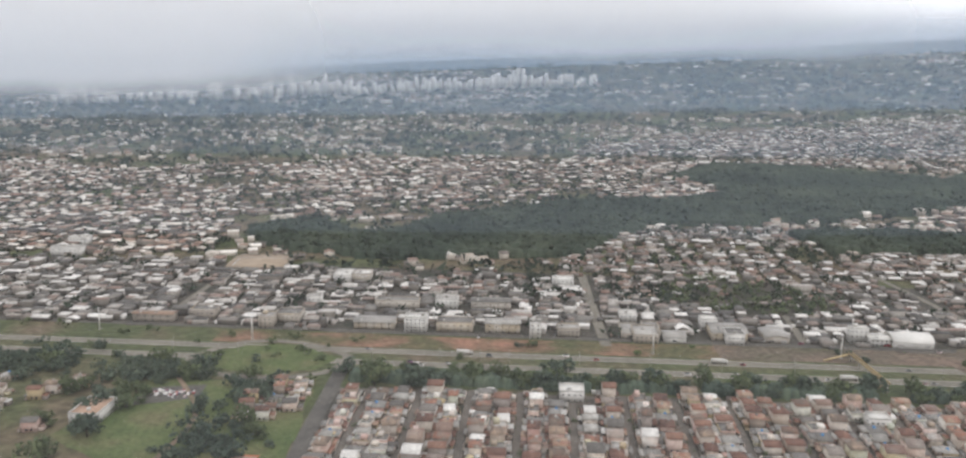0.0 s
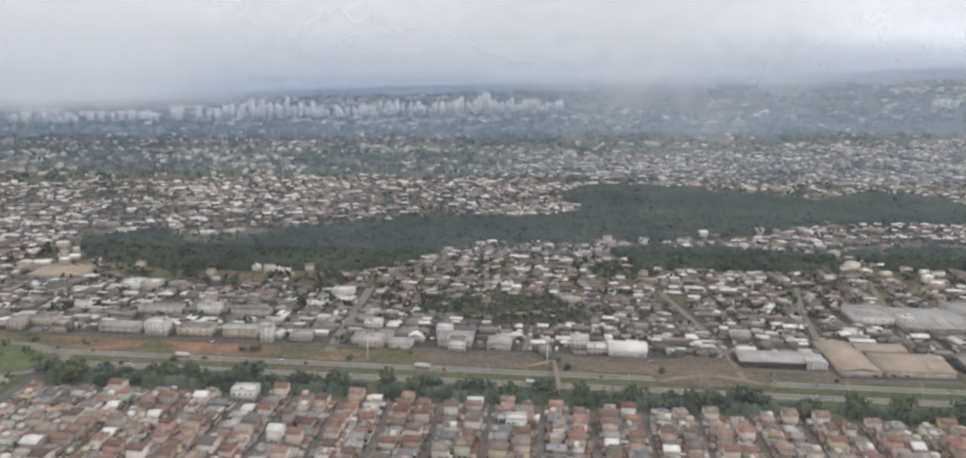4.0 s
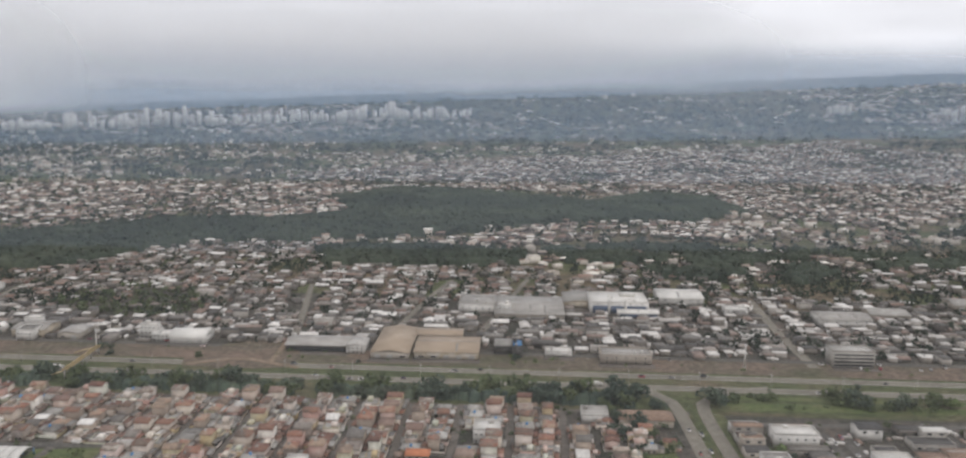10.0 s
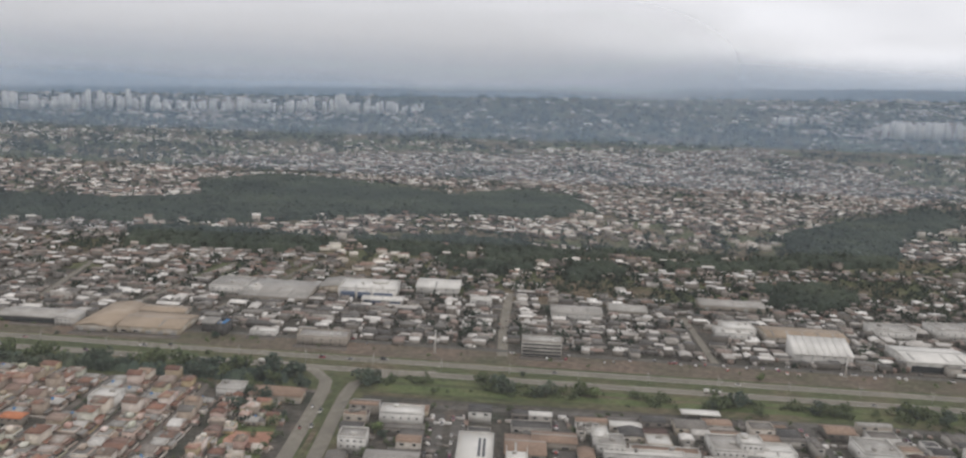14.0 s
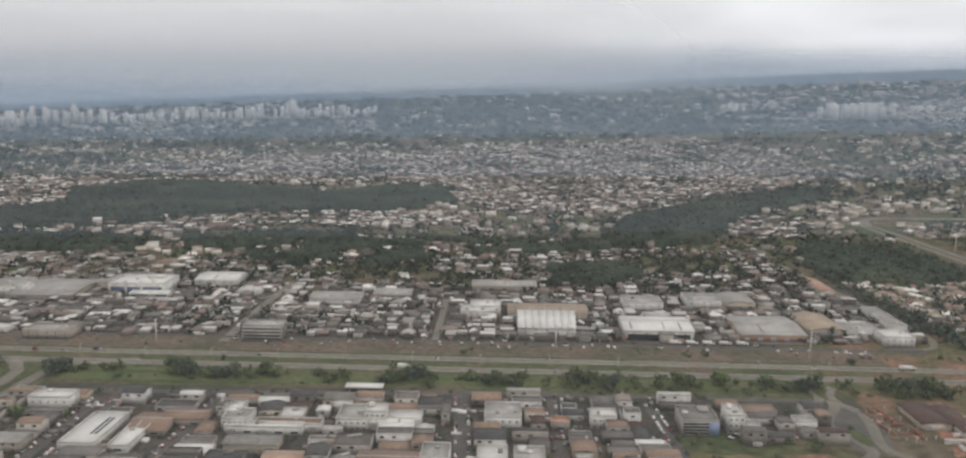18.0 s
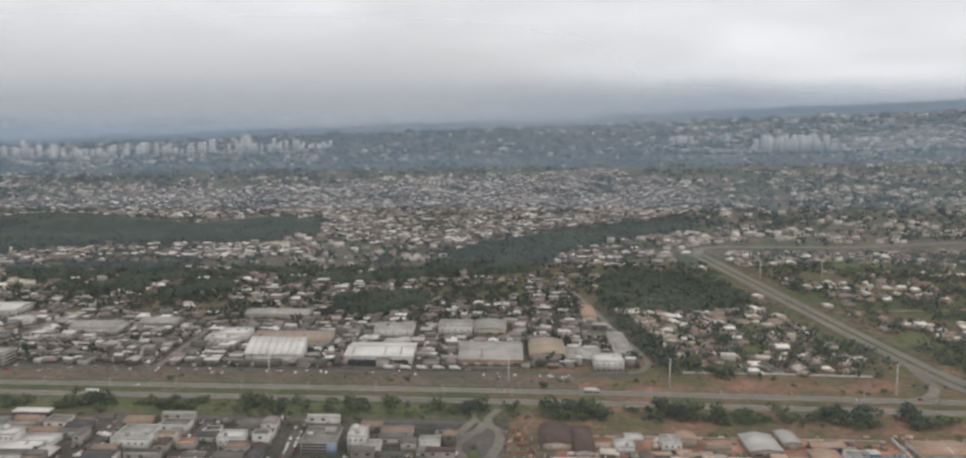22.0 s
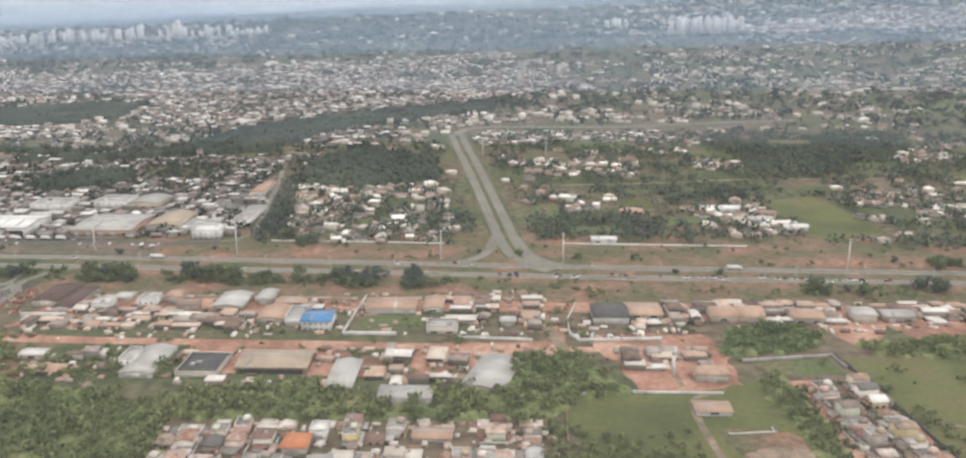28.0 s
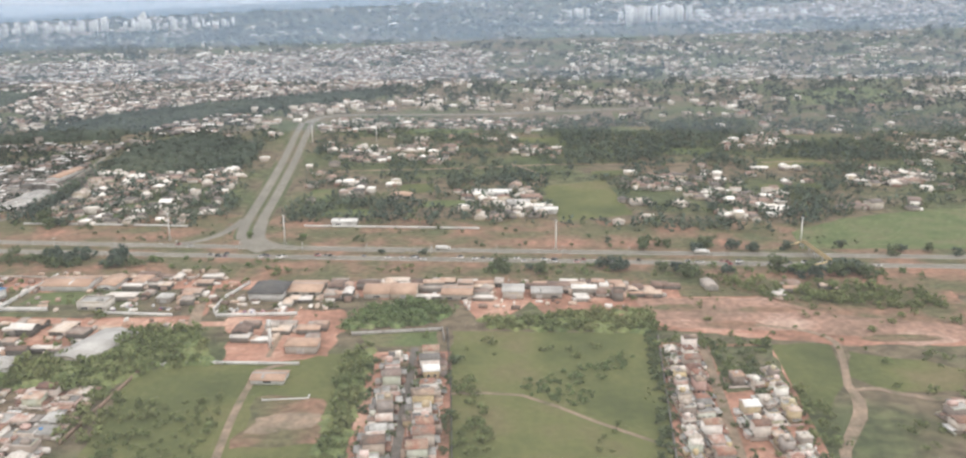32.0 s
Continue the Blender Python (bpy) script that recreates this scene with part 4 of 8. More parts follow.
hall(695, 459, 20.1, 16.5, 4.4, "flat", BRIGHT, WHITE, "white-roofed building")
hall(641, 508, 24.1, 18.6, 3.4, "gable", FIBRE, WALL, "grey-roofed hall")
hall(547, 513, 13.9, 11.0, 4.2, "flat", BRIGHT, WHITE, "white flat-roofed building")
hall(539, 272, 14.1, 32.0, 3.4, "flat", BRIGHT, WHITE, "white-roofed shed with dark roof panels")
hall(555, 270, 8.2, 29.8, 2.7, "flat", BRIGHT, WHITE, "narrow white-roofed shed")
hall(640, 324, 17.2, 5.8, 1.8, "flat", BRIGHT, STEEL, "pale flat filling-station canopy on posts")
hall(590, 290, 6.3, 11.2, 6.0, "flat", BRIGHT, WHITE, "white tower-like building")
hall(605, 275, 31.5, 5.6, 3.2, "flat", BRIGHT, WHITE, "long white-walled hall")
hall(604, 259, 20.7, 9.3, 3.6, "gable", FIBRE, WALL, "grey-roofed hall")
hall(640, 285, 13.1, 16.9, 4.7, "flat", METAL, WHITE, "white block with roof plant")
hall(655, 280, 18.7, 7.2, 3.4, "gable", BRIGHT, WHITE, "white-roofed hall")
hall(559, 281, 15.6, 19.4, 2.6, "gable", BROWN, WALL, "brown-roofed hall")
hall(492, 276, 10.5, 10.0, 8.6, "flat", METAL, WHITE, "cream three-storey building")
hall(509, 305, 17.8, 9.7, 7.1, "flat", BRIGHT, WHITE, "pale apartment block with window rows")
hall(508, 261, 19.6, 9.7, 4.1, "gable", METAL, WALL, "pale-roofed hall")
hall(432, 332, 11.4, 10.9, 3.5, "flat", METAL, WHITE, "white house with upper windows")
hall(453, 327, 22.6, 10.7, 3.7, "hip", BROWN, WALL, "broad brown-roofed house")
hall(385, 310, 11.0, 11.0, 7.0, "flat", BRIGHT, WHITE, "white three-storey house")
hall(649, 283, 8.8, 9.2, 10.3, "flat", BRIGHT, WHITE, "white tower-like shop building")
hall(660, 285, 15.2, 10.5, 2.8, "flat", BRIGHT, WHITE, "long white-walled shop")
hall(593, 283, 11.1, 11.8, 5.2, "flat", METAL, WHITE, "white two-storey building")
hall(614, 279, 27.2, 6.5, 3.1, "flat", BROWN, WHITE, "long white-walled hall")
hall(658, 237, 24.0, 16.3, 4.9, "gable", BROWN, WALL, "brown-roofed hall")
hall(674, 242, 10.5, 14.6, 7.4, "flat", METAL, WHITE, "white two-storey building with roof terrace")
hall(695, 246, 11.4, 13.3, 3.5, "flat", BRIGHT, WHITE, "white-walled house with pale roof")
hall(708, 237, 11.3, 13.9, 8.9, "flat", METAL, WHITE, "white apartment block")
hall(701, 285, 15.2, 17.4, 6.5, "flat", FIBRE, WHITE, "grey-roofed apartment block")
hall(724, 278, 7.6, 5.5, 3.8, "flat", ORANGE, WALL, "small orange-roofed shop")
hall(618, 247, 15.1, 8.9, 2.3, "gable", TERRA, WALL, "terracotta-roofed store")
hall(571, 287, 17.5, 10.7, 3.5, "gable", BROWN, WALL, "brown-roofed hall")
hall(742, 281, 10.7, 8.3, 7.1, "flat", BRIGHT, WHITE, "white apartment block with a grid of windows")
office = hall(780, 278, 14.7, 16.8, 8.1, "flat", FIBRE, CONCRETE, "grey office building with dark window bands and a blue bay")
part("bay", Solid().box(5.4, -8.0, 0.2, 4.2, 1.2, 5.6), BLUEPANEL, office, "pale blue panelled bay")
hall(795, 278, 7.2, 12.3, 11.3, "flat", BRIGHT, WHITE, "narrow white tower-like building")
hall(801, 275, 7.6, 6.6, 3.3, "flat", METAL, WHITE, "white low shop")
hall(825, 279, 9.0, 6.7, 3.4, "flat", METAL, WHITE, "pale low house")
hall(794, 419, 37.7, 31.2, 5.8, "gable", BRIGHT, WHITE, "bright white-roofed hall with dark front")
hall(857, 422, 35.9, 41.7, 3.7, "gable", METAL, TERRA, "grey-roofed hall with pink-beige front")
hall(890, 429, 20.5, 37.0, 3.5, "gable", BEIGE, WALL, "beige-roofed hall")
hall(910, 418, 20.5, 18.6, 3.1, "flat", METAL, WHITE, "pale-roofed low hall")
hall(921, 398, 16.4, 15.6, 5.3, "flat", BRIGHT, WHITE, "white flat-roofed building")
hall(837, 481, 21.5, 21.7, 5.0, "flat", METAL, WHITE, "white-walled hall")
hall(859, 483, 20.4, 26.5, 3.8, "gable", METAL, WALL, "pale-roofed hall")
hall(798, 476, 24.3, 20.2, 4.9, "flat", METAL, WHITE, "white-walled low hall")
hall(700, 466, 18.7, 16.6, 5.6, "flat", BRIGHT, WHITE, "white flat-roofed building")
hall(737, 459, 47.0, 25.0, 4.3, "gable", BEIGE, WALL, "beige-roofed rear hall")
hall(964, 273, 13.2, 19.7, 3.1, "gable", METAL, WALL, "cream-roofed hall")
hall(978, 280, 7.3, 14.6, 2.9, "gable", METAL, WALL, "cream-roofed shed")
hall(986, 256, 11.1, 18.1, 2.7, "gable", TERRA, WALL, "pink-terracotta-roofed hall")
hall(997, 252, 8.5, 15.6, 3.8, "flat", METAL, WHITE, "white workshop building")
hall(1007, 245, 12.4, 14.2, 4.6, "gable", BLUE, WHITE, "workshop with a bright blue roof")
hall(1037, 266, 21.9, 15.8, 2.9, "gable", TERRA, WHITE, "orange-beige-roofed hall with white walls")
hall(1056, 267, 8.4, 16.6, 2.6, "gable", TERRA, WHITE, "orange-beige-roofed hall with white walls")
hall(941, 205, 4.9, 12.0, 4.3, "flat", METAL, WHITE, "white house with grey roof")
hall(997, 202, 26.6, 17.5, 2.8, "gable", BEIGE, BROWN, "broad brown-beige-roofed open hall")
hall(1024, 190, 9.5, 25.8, 1.5, "gable", METAL, WALL, "pale-roofed shed")
hall(1048, 169, 18.1, 10.6, 3.2, "gable", METAL, WHITE, "pale-roofed hall with white walls")
hall(1079, 187, 15.5, 30, 2.4, "gable", METAL, WALL, "large pale grey-roofed hall on brown earth", -0.32)
hall(948, 204, 12.3, 26.9, 2.4, "gable", METAL, WHITE, "pale green-white-roofed house")
hall(970, 200, 15.6, 19.6, 2.1, "flat", DARK, WALL, "dark flat-roofed shed")
hall(1022, 142, 5.5, 6.5, 3.7, "flat", BRIGHT, WHITE, "bright white house")
hall(1058, 140, 12.2, 7.0, 1.9, "gable", TERRA, WALL, "terracotta-roofed house")
hall(1016, 134, 7.6, 9.1, 3.2, "hip", ORANGE, WALL, "house with an orange roof")
hall(1133, 250, 15.1, 17.3, 3.7, "hip", DARK, WHITE, "white house with a dark hipped roof")
hall(1159, 183, 11.8, 7.5, 3.7, "hip", TERRA, WALL, "small house with a pale terracotta roof")
hall(1152, 156, 11.6, 8.3, 2.0, "gable", TERRA, WHITE, "low orange-roofed shed")
hall(1182, 248, 11.2, 11.2, 2.6, "arch", TERRA, WALL, "barrel-roofed workshop of pale terracotta")
hall(1194, 248, 11.5, 12.0, 2.6, "arch", TERRA, WALL, "barrel-roofed workshop of pale terracotta")
hall(1149, 256, 14.9, 16.8, 2.3, "gable", TERRA, WALL, "pale terracotta-roofed workshop")
hall(1243, 245, 9.3, 10.8, 3.9, "gable", METAL, WALL, "cream-roofed workshop")
hall(1218, 245, 13.4, 12.6, 3.2, "gable", TERRA, WALL, "pale terracotta-roofed workshop")
hall(1258, 244, 13.4, 9.1, 3.1, "gable", METAL, WALL, "cream-roofed workshop")
hall(879, 286, 12, 24, 3.0, "gable", MAROON, WALL, "long dark brown tiled shed behind a white wall")
hall(890, 281, 8, 30, 2.6, "gable", MAROON, WHITE, "low dark brown tiled wing beside the shed")
hall(884, 259.5, 20, 1.2, 1.6, "flat", METAL, WHITE, "low white forecourt wall with coping")
hall(906, 272, 8, 9, 3.4, "flat", BRIGHT, WHITE, "small white house with flat roof")
hall(912, 283, 7, 8, 2.6, "gable", FIBRE, WALL, "small grey-roofed yard house")
hall(926, 274, 8, 10, 4.2, "flat", METAL, WHITE, "white two-storey house among yards")
hall(935, 282, 7, 9, 3.0, "gable", TERRA, WALL, "small terracotta-roofed yard house")
hall(945, 270, 9, 7, 3.0, "gable", BROWN, WALL, "brown-roofed yard workshop with plain walls")
hall(855, 211, 13, 20, 2.8, "gable", FIBRE, WHITE, "long pale-roofed hall below the roundabout")
hall(869, 213, 9, 16, 2.4, "gable", METAL, WALL, "narrow pale-roofed shed below the roundabout")
hall(901, 213, 9, 6, 2.6, "gable", BRIGHT, WALL, "small pale-roofed house on brown earth")
hall(1060, 236, 13, 9, 3.6, "flat", FIBRE, WALL, "grey stained house among yard trees")
hall(1088, 243, 6, 6, 2.8, "hip", FIBRE, WALL, "small pavilion with a pale hipped roof")
hall(1151, 376, 14, 8, 3.0, "gable", BRIGHT, WHITE, "bright white-roofed house behind the garden wall")
hall(1180, 443, 14, 8, 2.8, "hip", TERRA, WALL, "broad terracotta-roofed garden house")
hall(1240, 450, 26, 12, 3.2, "gable", BRIGHT, WHITE, "long white-roofed villa among lawns")
hall(1256, 420, 14, 10, 3.4, "gable", METAL, WHITE, "pale-roofed villa among garden trees")
hall(1272, 402, 14, 8, 3.0, "gable", BRIGHT, WHITE, "white garden house with pale roof")
hall(935, 440, 10, 46, 3.2, "flat", METAL, WHITE, "long white building along the climbing street")
hall(928, 520, 9, 40, 3.4, "gable", TERRA, WHITE, "long pink-white hall along the climbing street")


def clear(x, y, margin=0.0):
    """Points that lie on none of the single buildings."""
    ok = np.ones(len(x), bool)
    for fx, fy, _, a, b in FOOT:
        ok &= (np.abs(x - fx) > a + margin) | (np.abs(y - fy) > b + margin)
    return ok


# ---- the close-set houses ----
def house_parts(v):
    """One house on its lot, 9 m from street to back wall and 6.4 m wide: rows of part name, solid, material."""
    r = random.Random(100 + v)
    rows, h = [], r.uniform(2.1, 2.7)
    two = v % 5 in (1, 3)
    if two:
        h = r.uniform(4.2, 5.2)
    w, d = r.uniform(4.2, 6.0), r.uniform(4.4, 5.7)
    ox, oy = r.uniform(-1.2, 0.6), r.uniform(-0.3, 0.3)
    rows.append(("wall", Solid().box(ox, oy, 0, w, d, h), HOUSEWALL))
    kind = v % 6
    cover = PALEROOF if v >= 12 else FIBRE if v % 7 == 2 else (MIXROOF if v % 4 == 1 else TILE)
    if kind == 4 or v in (7, 13, 19):
        rows.append(("roof", Solid().box(ox, oy, h + 0.01, w - 0.3, d - 0.3, 0.12), FIBRE))
        s = Solid()
        for a in (-1, 1):
            s.box(ox, oy + a * (d / 2 - 0.08), h + 0.005, w, 0.16, 0.45).box(ox + a * (w / 2 - 0.08), oy, h + 0.005, 0.16, d - 0.34, 0.45)
        rows.append(("parapet", s, HOUSEWALL))
        rows.append(("stair_head", Solid().box(ox - w * 0.18, oy + d * 0.2, h + 0.14, w * 0.4, d * 0.42, 1.5), HOUSEWALL))
    elif kind in (0, 3):
        rows.append(("roof", Solid().hip(ox, oy, h + 0.02, max(w, d), min(w, d), min(w, d) * 0.24, 0 if w >= d else math.pi / 2, 0.35), cover))
    else:
        rise = 0.2 * d
        rows.append(("roof", Solid().gable(ox, oy, h + 0.02, w, d, rise, 0, 0.3), cover))
        for a in (-1, 1):
            rows.append(("gable_end", Solid().add([(ox + a * w / 2, oy + b * d / 2, h + rise * (b == 0)) for b in (-1, 1, 0)], ((0, 2, 1),)), HOUSEWALL))
    bx, bw = ox + w / 2 + 1.3, 2.2
    bh = r.uniform(1.7, 2.3)
    rows.append(("annex", Solid().box(bx, oy + r.uniform(-1, 1), 0, bw, r.uniform(2.4, 4.2), bh), HOUSEWALL))
    rows.append(("annex_roof", Solid().box(bx, oy, bh + 0.02, bw + 0.3, 4.4, 0.12), r.choice((FIBRE, TILE, MIXROOF))))
    rows.append(("porch_roof", Solid().add([(ox - w / 2 - 1.7, oy - d / 2 + 0.2, 1.75), (ox - w / 2, oy - d / 2 + 0.2, 2.0), (ox - w / 2, oy + d / 2 - 0.4, 2.0), (ox - w / 2 - 1.7, oy + d / 2 - 0.4, 1.75), (ox - w / 2 - 1.7, oy - d / 2 + 0.2, 1.65), (ox - w / 2, oy - d / 2 + 0.2, 1.9), (ox - w / 2, oy + d / 2 - 0.4, 1.9), (ox - w / 2 - 1.7, oy + d / 2 - 0.4, 1.65)], ((0, 1, 2, 3), (7, 6, 5, 4), (0, 4, 5, 1), (1, 5, 6, 2), (2, 6, 7, 3), (3, 7, 4, 0))), TILE if v % 2 else FIBRE))
    rows.append(("yard_wall", Solid().box(0, 3.15, 0, 8.7, 0.15, 1.15).box(-4.35, 0, 0, 0.15, 6.1, 1.1), HOUSEWALL))
    for k in range(2):
        rows.append(("window", Solid().box(ox - 0.9 + 1.9 * (k % 2), oy - d / 2 - 0.0, 0.75 + 2.0 * (k // 2), 0.9, 0.12, 0.75), WINDOW))
    if v % 3 == 0:
        rows.append(("water_tank", Solid().tube((ox + 0.6, oy + 0.8, h + 0.2), (ox + 0.6, oy + 0.8, h + 1.3), 0.6, 0.55, 8), BLUE if v == 9 else FIBRE))
    return rows


HOUSES = [[(name, solid, mat, solid.mesh(name, mat)) for name, solid, mat in house_parts(v)] for v in range(24)]
HOUSE_LABEL = ("low house with clay-tiled roof and walled yard", "two-storey plastered house with clay-tiled roof", "low house with weathered roof and back annex")


def house_label(v):
    if v >= 12:
        return "low house with pale dusty roof and walled yard"
    return HOUSE_LABEL[1 if v % 5 in (1, 3) else (2 if v % 3 == 0 else 0)]


BLOCK0, BLOCK, LEAN_X = -28.0, 22.4, 0.07
hx, hy, hr = [], [], []
rng = random.Random(5)
for k in range(-2, 22):
    for side in (-1, 1):
        y = 206.0 + rng.uniform(0, 3)
        while y < 372:
            y += rng.choice((7.6, 8.2, 8.2, 8.8, 9.6))
            x = BLOCK0 + BLOCK * k + LEAN_X * (y - 360) + BLOCK / 2 + side * 4.55
            if y > float(axis_y(x)) - 43 or x > 428 + 0.06 * (y - 300) or x < -63:
                continue
            if 128 < x < 238 and 244 < y < 304 or 176 < y - 0.02 * x < 186:
                continue
            hx.append(x)
            hy.append(y)
            hr.append(-LEAN_X + (math.pi if side > 0 else 0))
hx, hy, hr = np.array(hx), np.array(hy), np.array(hr)
ok = clear(hx, hy, 2.2)
hx, hy, hr = hx[ok], hy[ok], hr[ok]
hv = np.random.default_rng(8).integers(0, 12, len(hx))
hs = np.random.default_rng(18).uniform((0.92, 1.08, 0.8), (1.14, 1.5, 1.45), (len(hx), 3))
hr = hr + np.random.default_rng(19).normal(0, 0.05, len(hx)) + math.pi * np.random.default_rng(20).integers(0, 2, len(hx))
single = (hy > 256) & (hy < 283)


def house_thing(x, y, rot, v, label, group, scale=(1.0, 1.0, 1.0)):
    t = thing("house", float(x), float(y), float(lift(x, y)) - 0.05, float(rot), label, "house", group)
    t.scale = scale
    for name, solid, mat, me in HOUSES[v]:
        part(name, me, mat, t)
    return t


for k in np.nonzero(single)[0]:
    house_thing(hx[k], hy[k], hr[k], int(hv[k]), HOUSE_LABEL[1 if hv[k] % 5 in (1, 3) else (2 if hv[k] % 3 == 0 else 0)], "houses of the close-set blocks", tuple(float(q) for q in hs[k]))


def house_stuff(name, x, y, rot, v, label, scale=None):
    """Houses past counting, the same kinds, joined by part and material."""
    packs = {}
    for k in range(len(x)):
        c, s, z = math.cos(rot[k]), math.sin(rot[k]), float(lift(x[k], y[k])) - 0.05
        for part_name, solid, mat, _ in HOUSES[int(v[k])]:
            key = {"annex": "wall", "parapet": "wall", "gable_end": "wall", "yard_wall": "wall", "stair_head": "wall", "annex_roof": "roof", "porch_roof": "roof", "door": "wall"}.get(part_name, part_name)
            u, f = unit(solid)
            u = u * (scale[k] if scale is not None else 1.0)
            vs, fs, n = packs.setdefault((key, mat.name), ([], [], [0]))
            vs.append(np.stack([x[k] + u[:, 0] * c - u[:, 1] * s, y[k] + u[:, 0] * s + u[:, 1] * c, z + u[:, 2]], -1))
            fs.append(f + n[0])
            n[0] += len(u)
    for (key, mat_name), (vs, fs, n) in packs.items():
        tagged(new(name + "_" + key + "s", mesh_of(name, np.concatenate(vs), np.concatenate(fs), bpy.data.materials[mat_name])), label + ", " + key + "s", "houses", kind="stuff")


house_stuff("house_block", hx[~single], hy[~single], hr[~single], hv[~single], "close-set plastered houses with clay-tiled roofs", hs[~single])
# sheds, terraces and covered yards that fill the gaps of the blocks
r = np.random.default_rng(52)
k = r.integers(0, len(hx), 1500)
ex, ey = hx[k] + r.uniform(-5, 5, 1500), hy[k] + r.choice((-4.2, 4.2, 0), 1500) + r.normal(0, 0.6, 1500)
for j, (m, mat) in enumerate(((r.random(1500) < 0.5, MIXROOF), (r.random(1500) < 0.5, TILE), (r.random(1500) < 0.3, HOUSEWALL))):
    street = np.abs((ex - BLOCK0 - LEAN_X * (ey - 360) + BLOCK / 2) % BLOCK - BLOCK / 2) < 2.4
    m = m & ~street & clear(ex, ey, 1.0)
    n = m.sum()
    bulk("yard_sheds", *(U_BOX if j != 1 else U_GABLE), np.stack([ex[m], ey[m], lift(ex[m], ey[m]) + (1.5 if j == 1 else 0), r.uniform(1.6, 4.2, n), r.uniform(1.4, 3.6, n), r.uniform(0.4, 0.7, n) if j == 1 else r.uniform(1.3, 2.4, n), r.normal(-0.07, 0.05, n)], -1), mat, "sheds and covered yards between the close-set houses", "sheds")
    if j == 1:
        bulk("yard_shed_walls", *U_BOX, np.stack([ex[m], ey[m], lift(ex[m], ey[m]), np.full(n, 1.5), np.full(n, 1.3), np.full(n, 1.55), np.full(n, -0.07)], -1), HOUSEWALL, "plaster walls of the yard sheds", "sheds")
for k in range(-1, 22):
    x = BLOCK0 + BLOCK * k
    if x < 425:
        top = float(axis_y(x)) - 41
        ribbon("street", [(x + LEAN_X * (y - 360), y) for y in (180, 230, 280, 320, top)], 3.4, STREET, 0.16, "narrow grey street between the houses", "street")
ribbon("street", [(-66, 382), (200, 362), (430, 341), (475, 338)], 3.6, STREET, 0.17, "grey street along the tree belt", "street")
ribbon("street", [(-66, 183), (200, 188), (430, 192)], 4.5, ASPHALT, 0.17, "grey cross street between the houses", "street")
ribbon("street", [(98, 302), (170, 302), (238, 301)], 4.5, ASPHALT, 0.18, "grey cross street beside the school", "street")


# ---- woods, estate, gardens and the far town ----
WOODS = [
    [(-192, 725), (-164, 672), (-83, 632), (0, 636), (72, 645), (100, 700), (150, 752), (222, 752), (303, 772), (420, 820), (500, 870), (600, 860), (684, 930), (667, 1040), (600, 1075), (520, 1000), (476, 1036), (366, 1100), (288, 1112), (220, 1020), (262, 912), (176, 860), (112, 870), (35, 820), (-40, 775), (-75, 710), (-110, 720), (-150, 765)],
    [(443, 720), (526, 742), (630, 722), (720, 690), (820, 690), (850, 800), (921, 870), (1120, 1030), (1109, 930), (963, 800), (896, 675), (800, 660), (760, 640), (680, 640), (640, 600), (586, 590), (534, 612), (503, 660), (435, 672)],
    [(252, 722), (337, 732), (426, 702), (420, 662), (337, 655), (270, 658)],
    [(112, 565), (151, 580), (200, 556), (212, 500), (182, 492), (145, 500), (105, 529)],
    [(751, 585), (804, 596), (820, 573), (791, 530), (755, 530)],
    [(960, 640), (1000, 670), (1040, 620), (1055, 560), (1000, 520), (955, 530), (945, 580)],
]


def in_any(polys, x, y):
    out = np.zeros(np.shape(x), bool)
    for p in polys:
        out |= inside(p, x, y)
    return out


def tufts(name, x, y, size, mat, label, category, seed, shapes=None, sink=0.12):
    """Many tree crowns as one object, in several shapes."""
    shapes = shapes or U_TUFT
    rng = np.random.default_rng(seed)
    vs, fs, n = [], [], 0
    kind = rng.integers(0, len(shapes), len(x))
    for k in range(len(shapes)):
        m = kind == k
        if not m.any():
            continue
        u, f = shapes[k]
        r, s = rng.random(m.sum()) * 6.28, size[m]
        c, q = np.cos(r)[:, None], np.sin(r)[:, None]
        px, py = u[None, :, 0] * s[:, None], u[None, :, 1] * s[:, None]
        tall = s * rng.uniform(0.75, 1.15, m.sum())
        v = np.stack([x[m][:, None] + px * c - py * q, y[m][:, None] + px * q + py * c, (lift(x[m], y[m]) - sink * s)[:, None] + u[None, :, 2] * tall[:, None]], -1)
        fs.append((f[None] + (np.arange(m.sum()) * len(u))[:, None, None] + n).reshape(-1, 3))
        vs.append(v.reshape(-1, 3))
        n += v.shape[0] * v.shape[1]
    return tagged(new(name, mesh_of(name, np.concatenate(vs), np.concatenate(fs), mat)), label, category, kind="stuff")


def scatter(poly, step, seed, jitter=0.5):
    rng = np.random.default_rng(seed)
    xs, ys = np.array([p[0] for p in poly]), np.array([p[1] for p in poly])
    x, y = np.meshgrid(np.arange(xs.min(), xs.max(), step), np.arange(ys.min(), ys.max(), step))
    x, y = x.ravel() + rng.uniform(-jitter, jitter, x.size) * step, y.ravel() + rng.uniform(-jitter, jitter, y.size) * step
    m = inside(poly, x, y)
    x, y = x[m], y[m]
    sway = np.array([noise.noise_vector((a / 14, b / 14, 8.8)) for a, b in zip(x, y)]).reshape(-1, 3) * min(3.5, step * 0.7)
    return x + sway[:, 0], y + sway[:, 1]


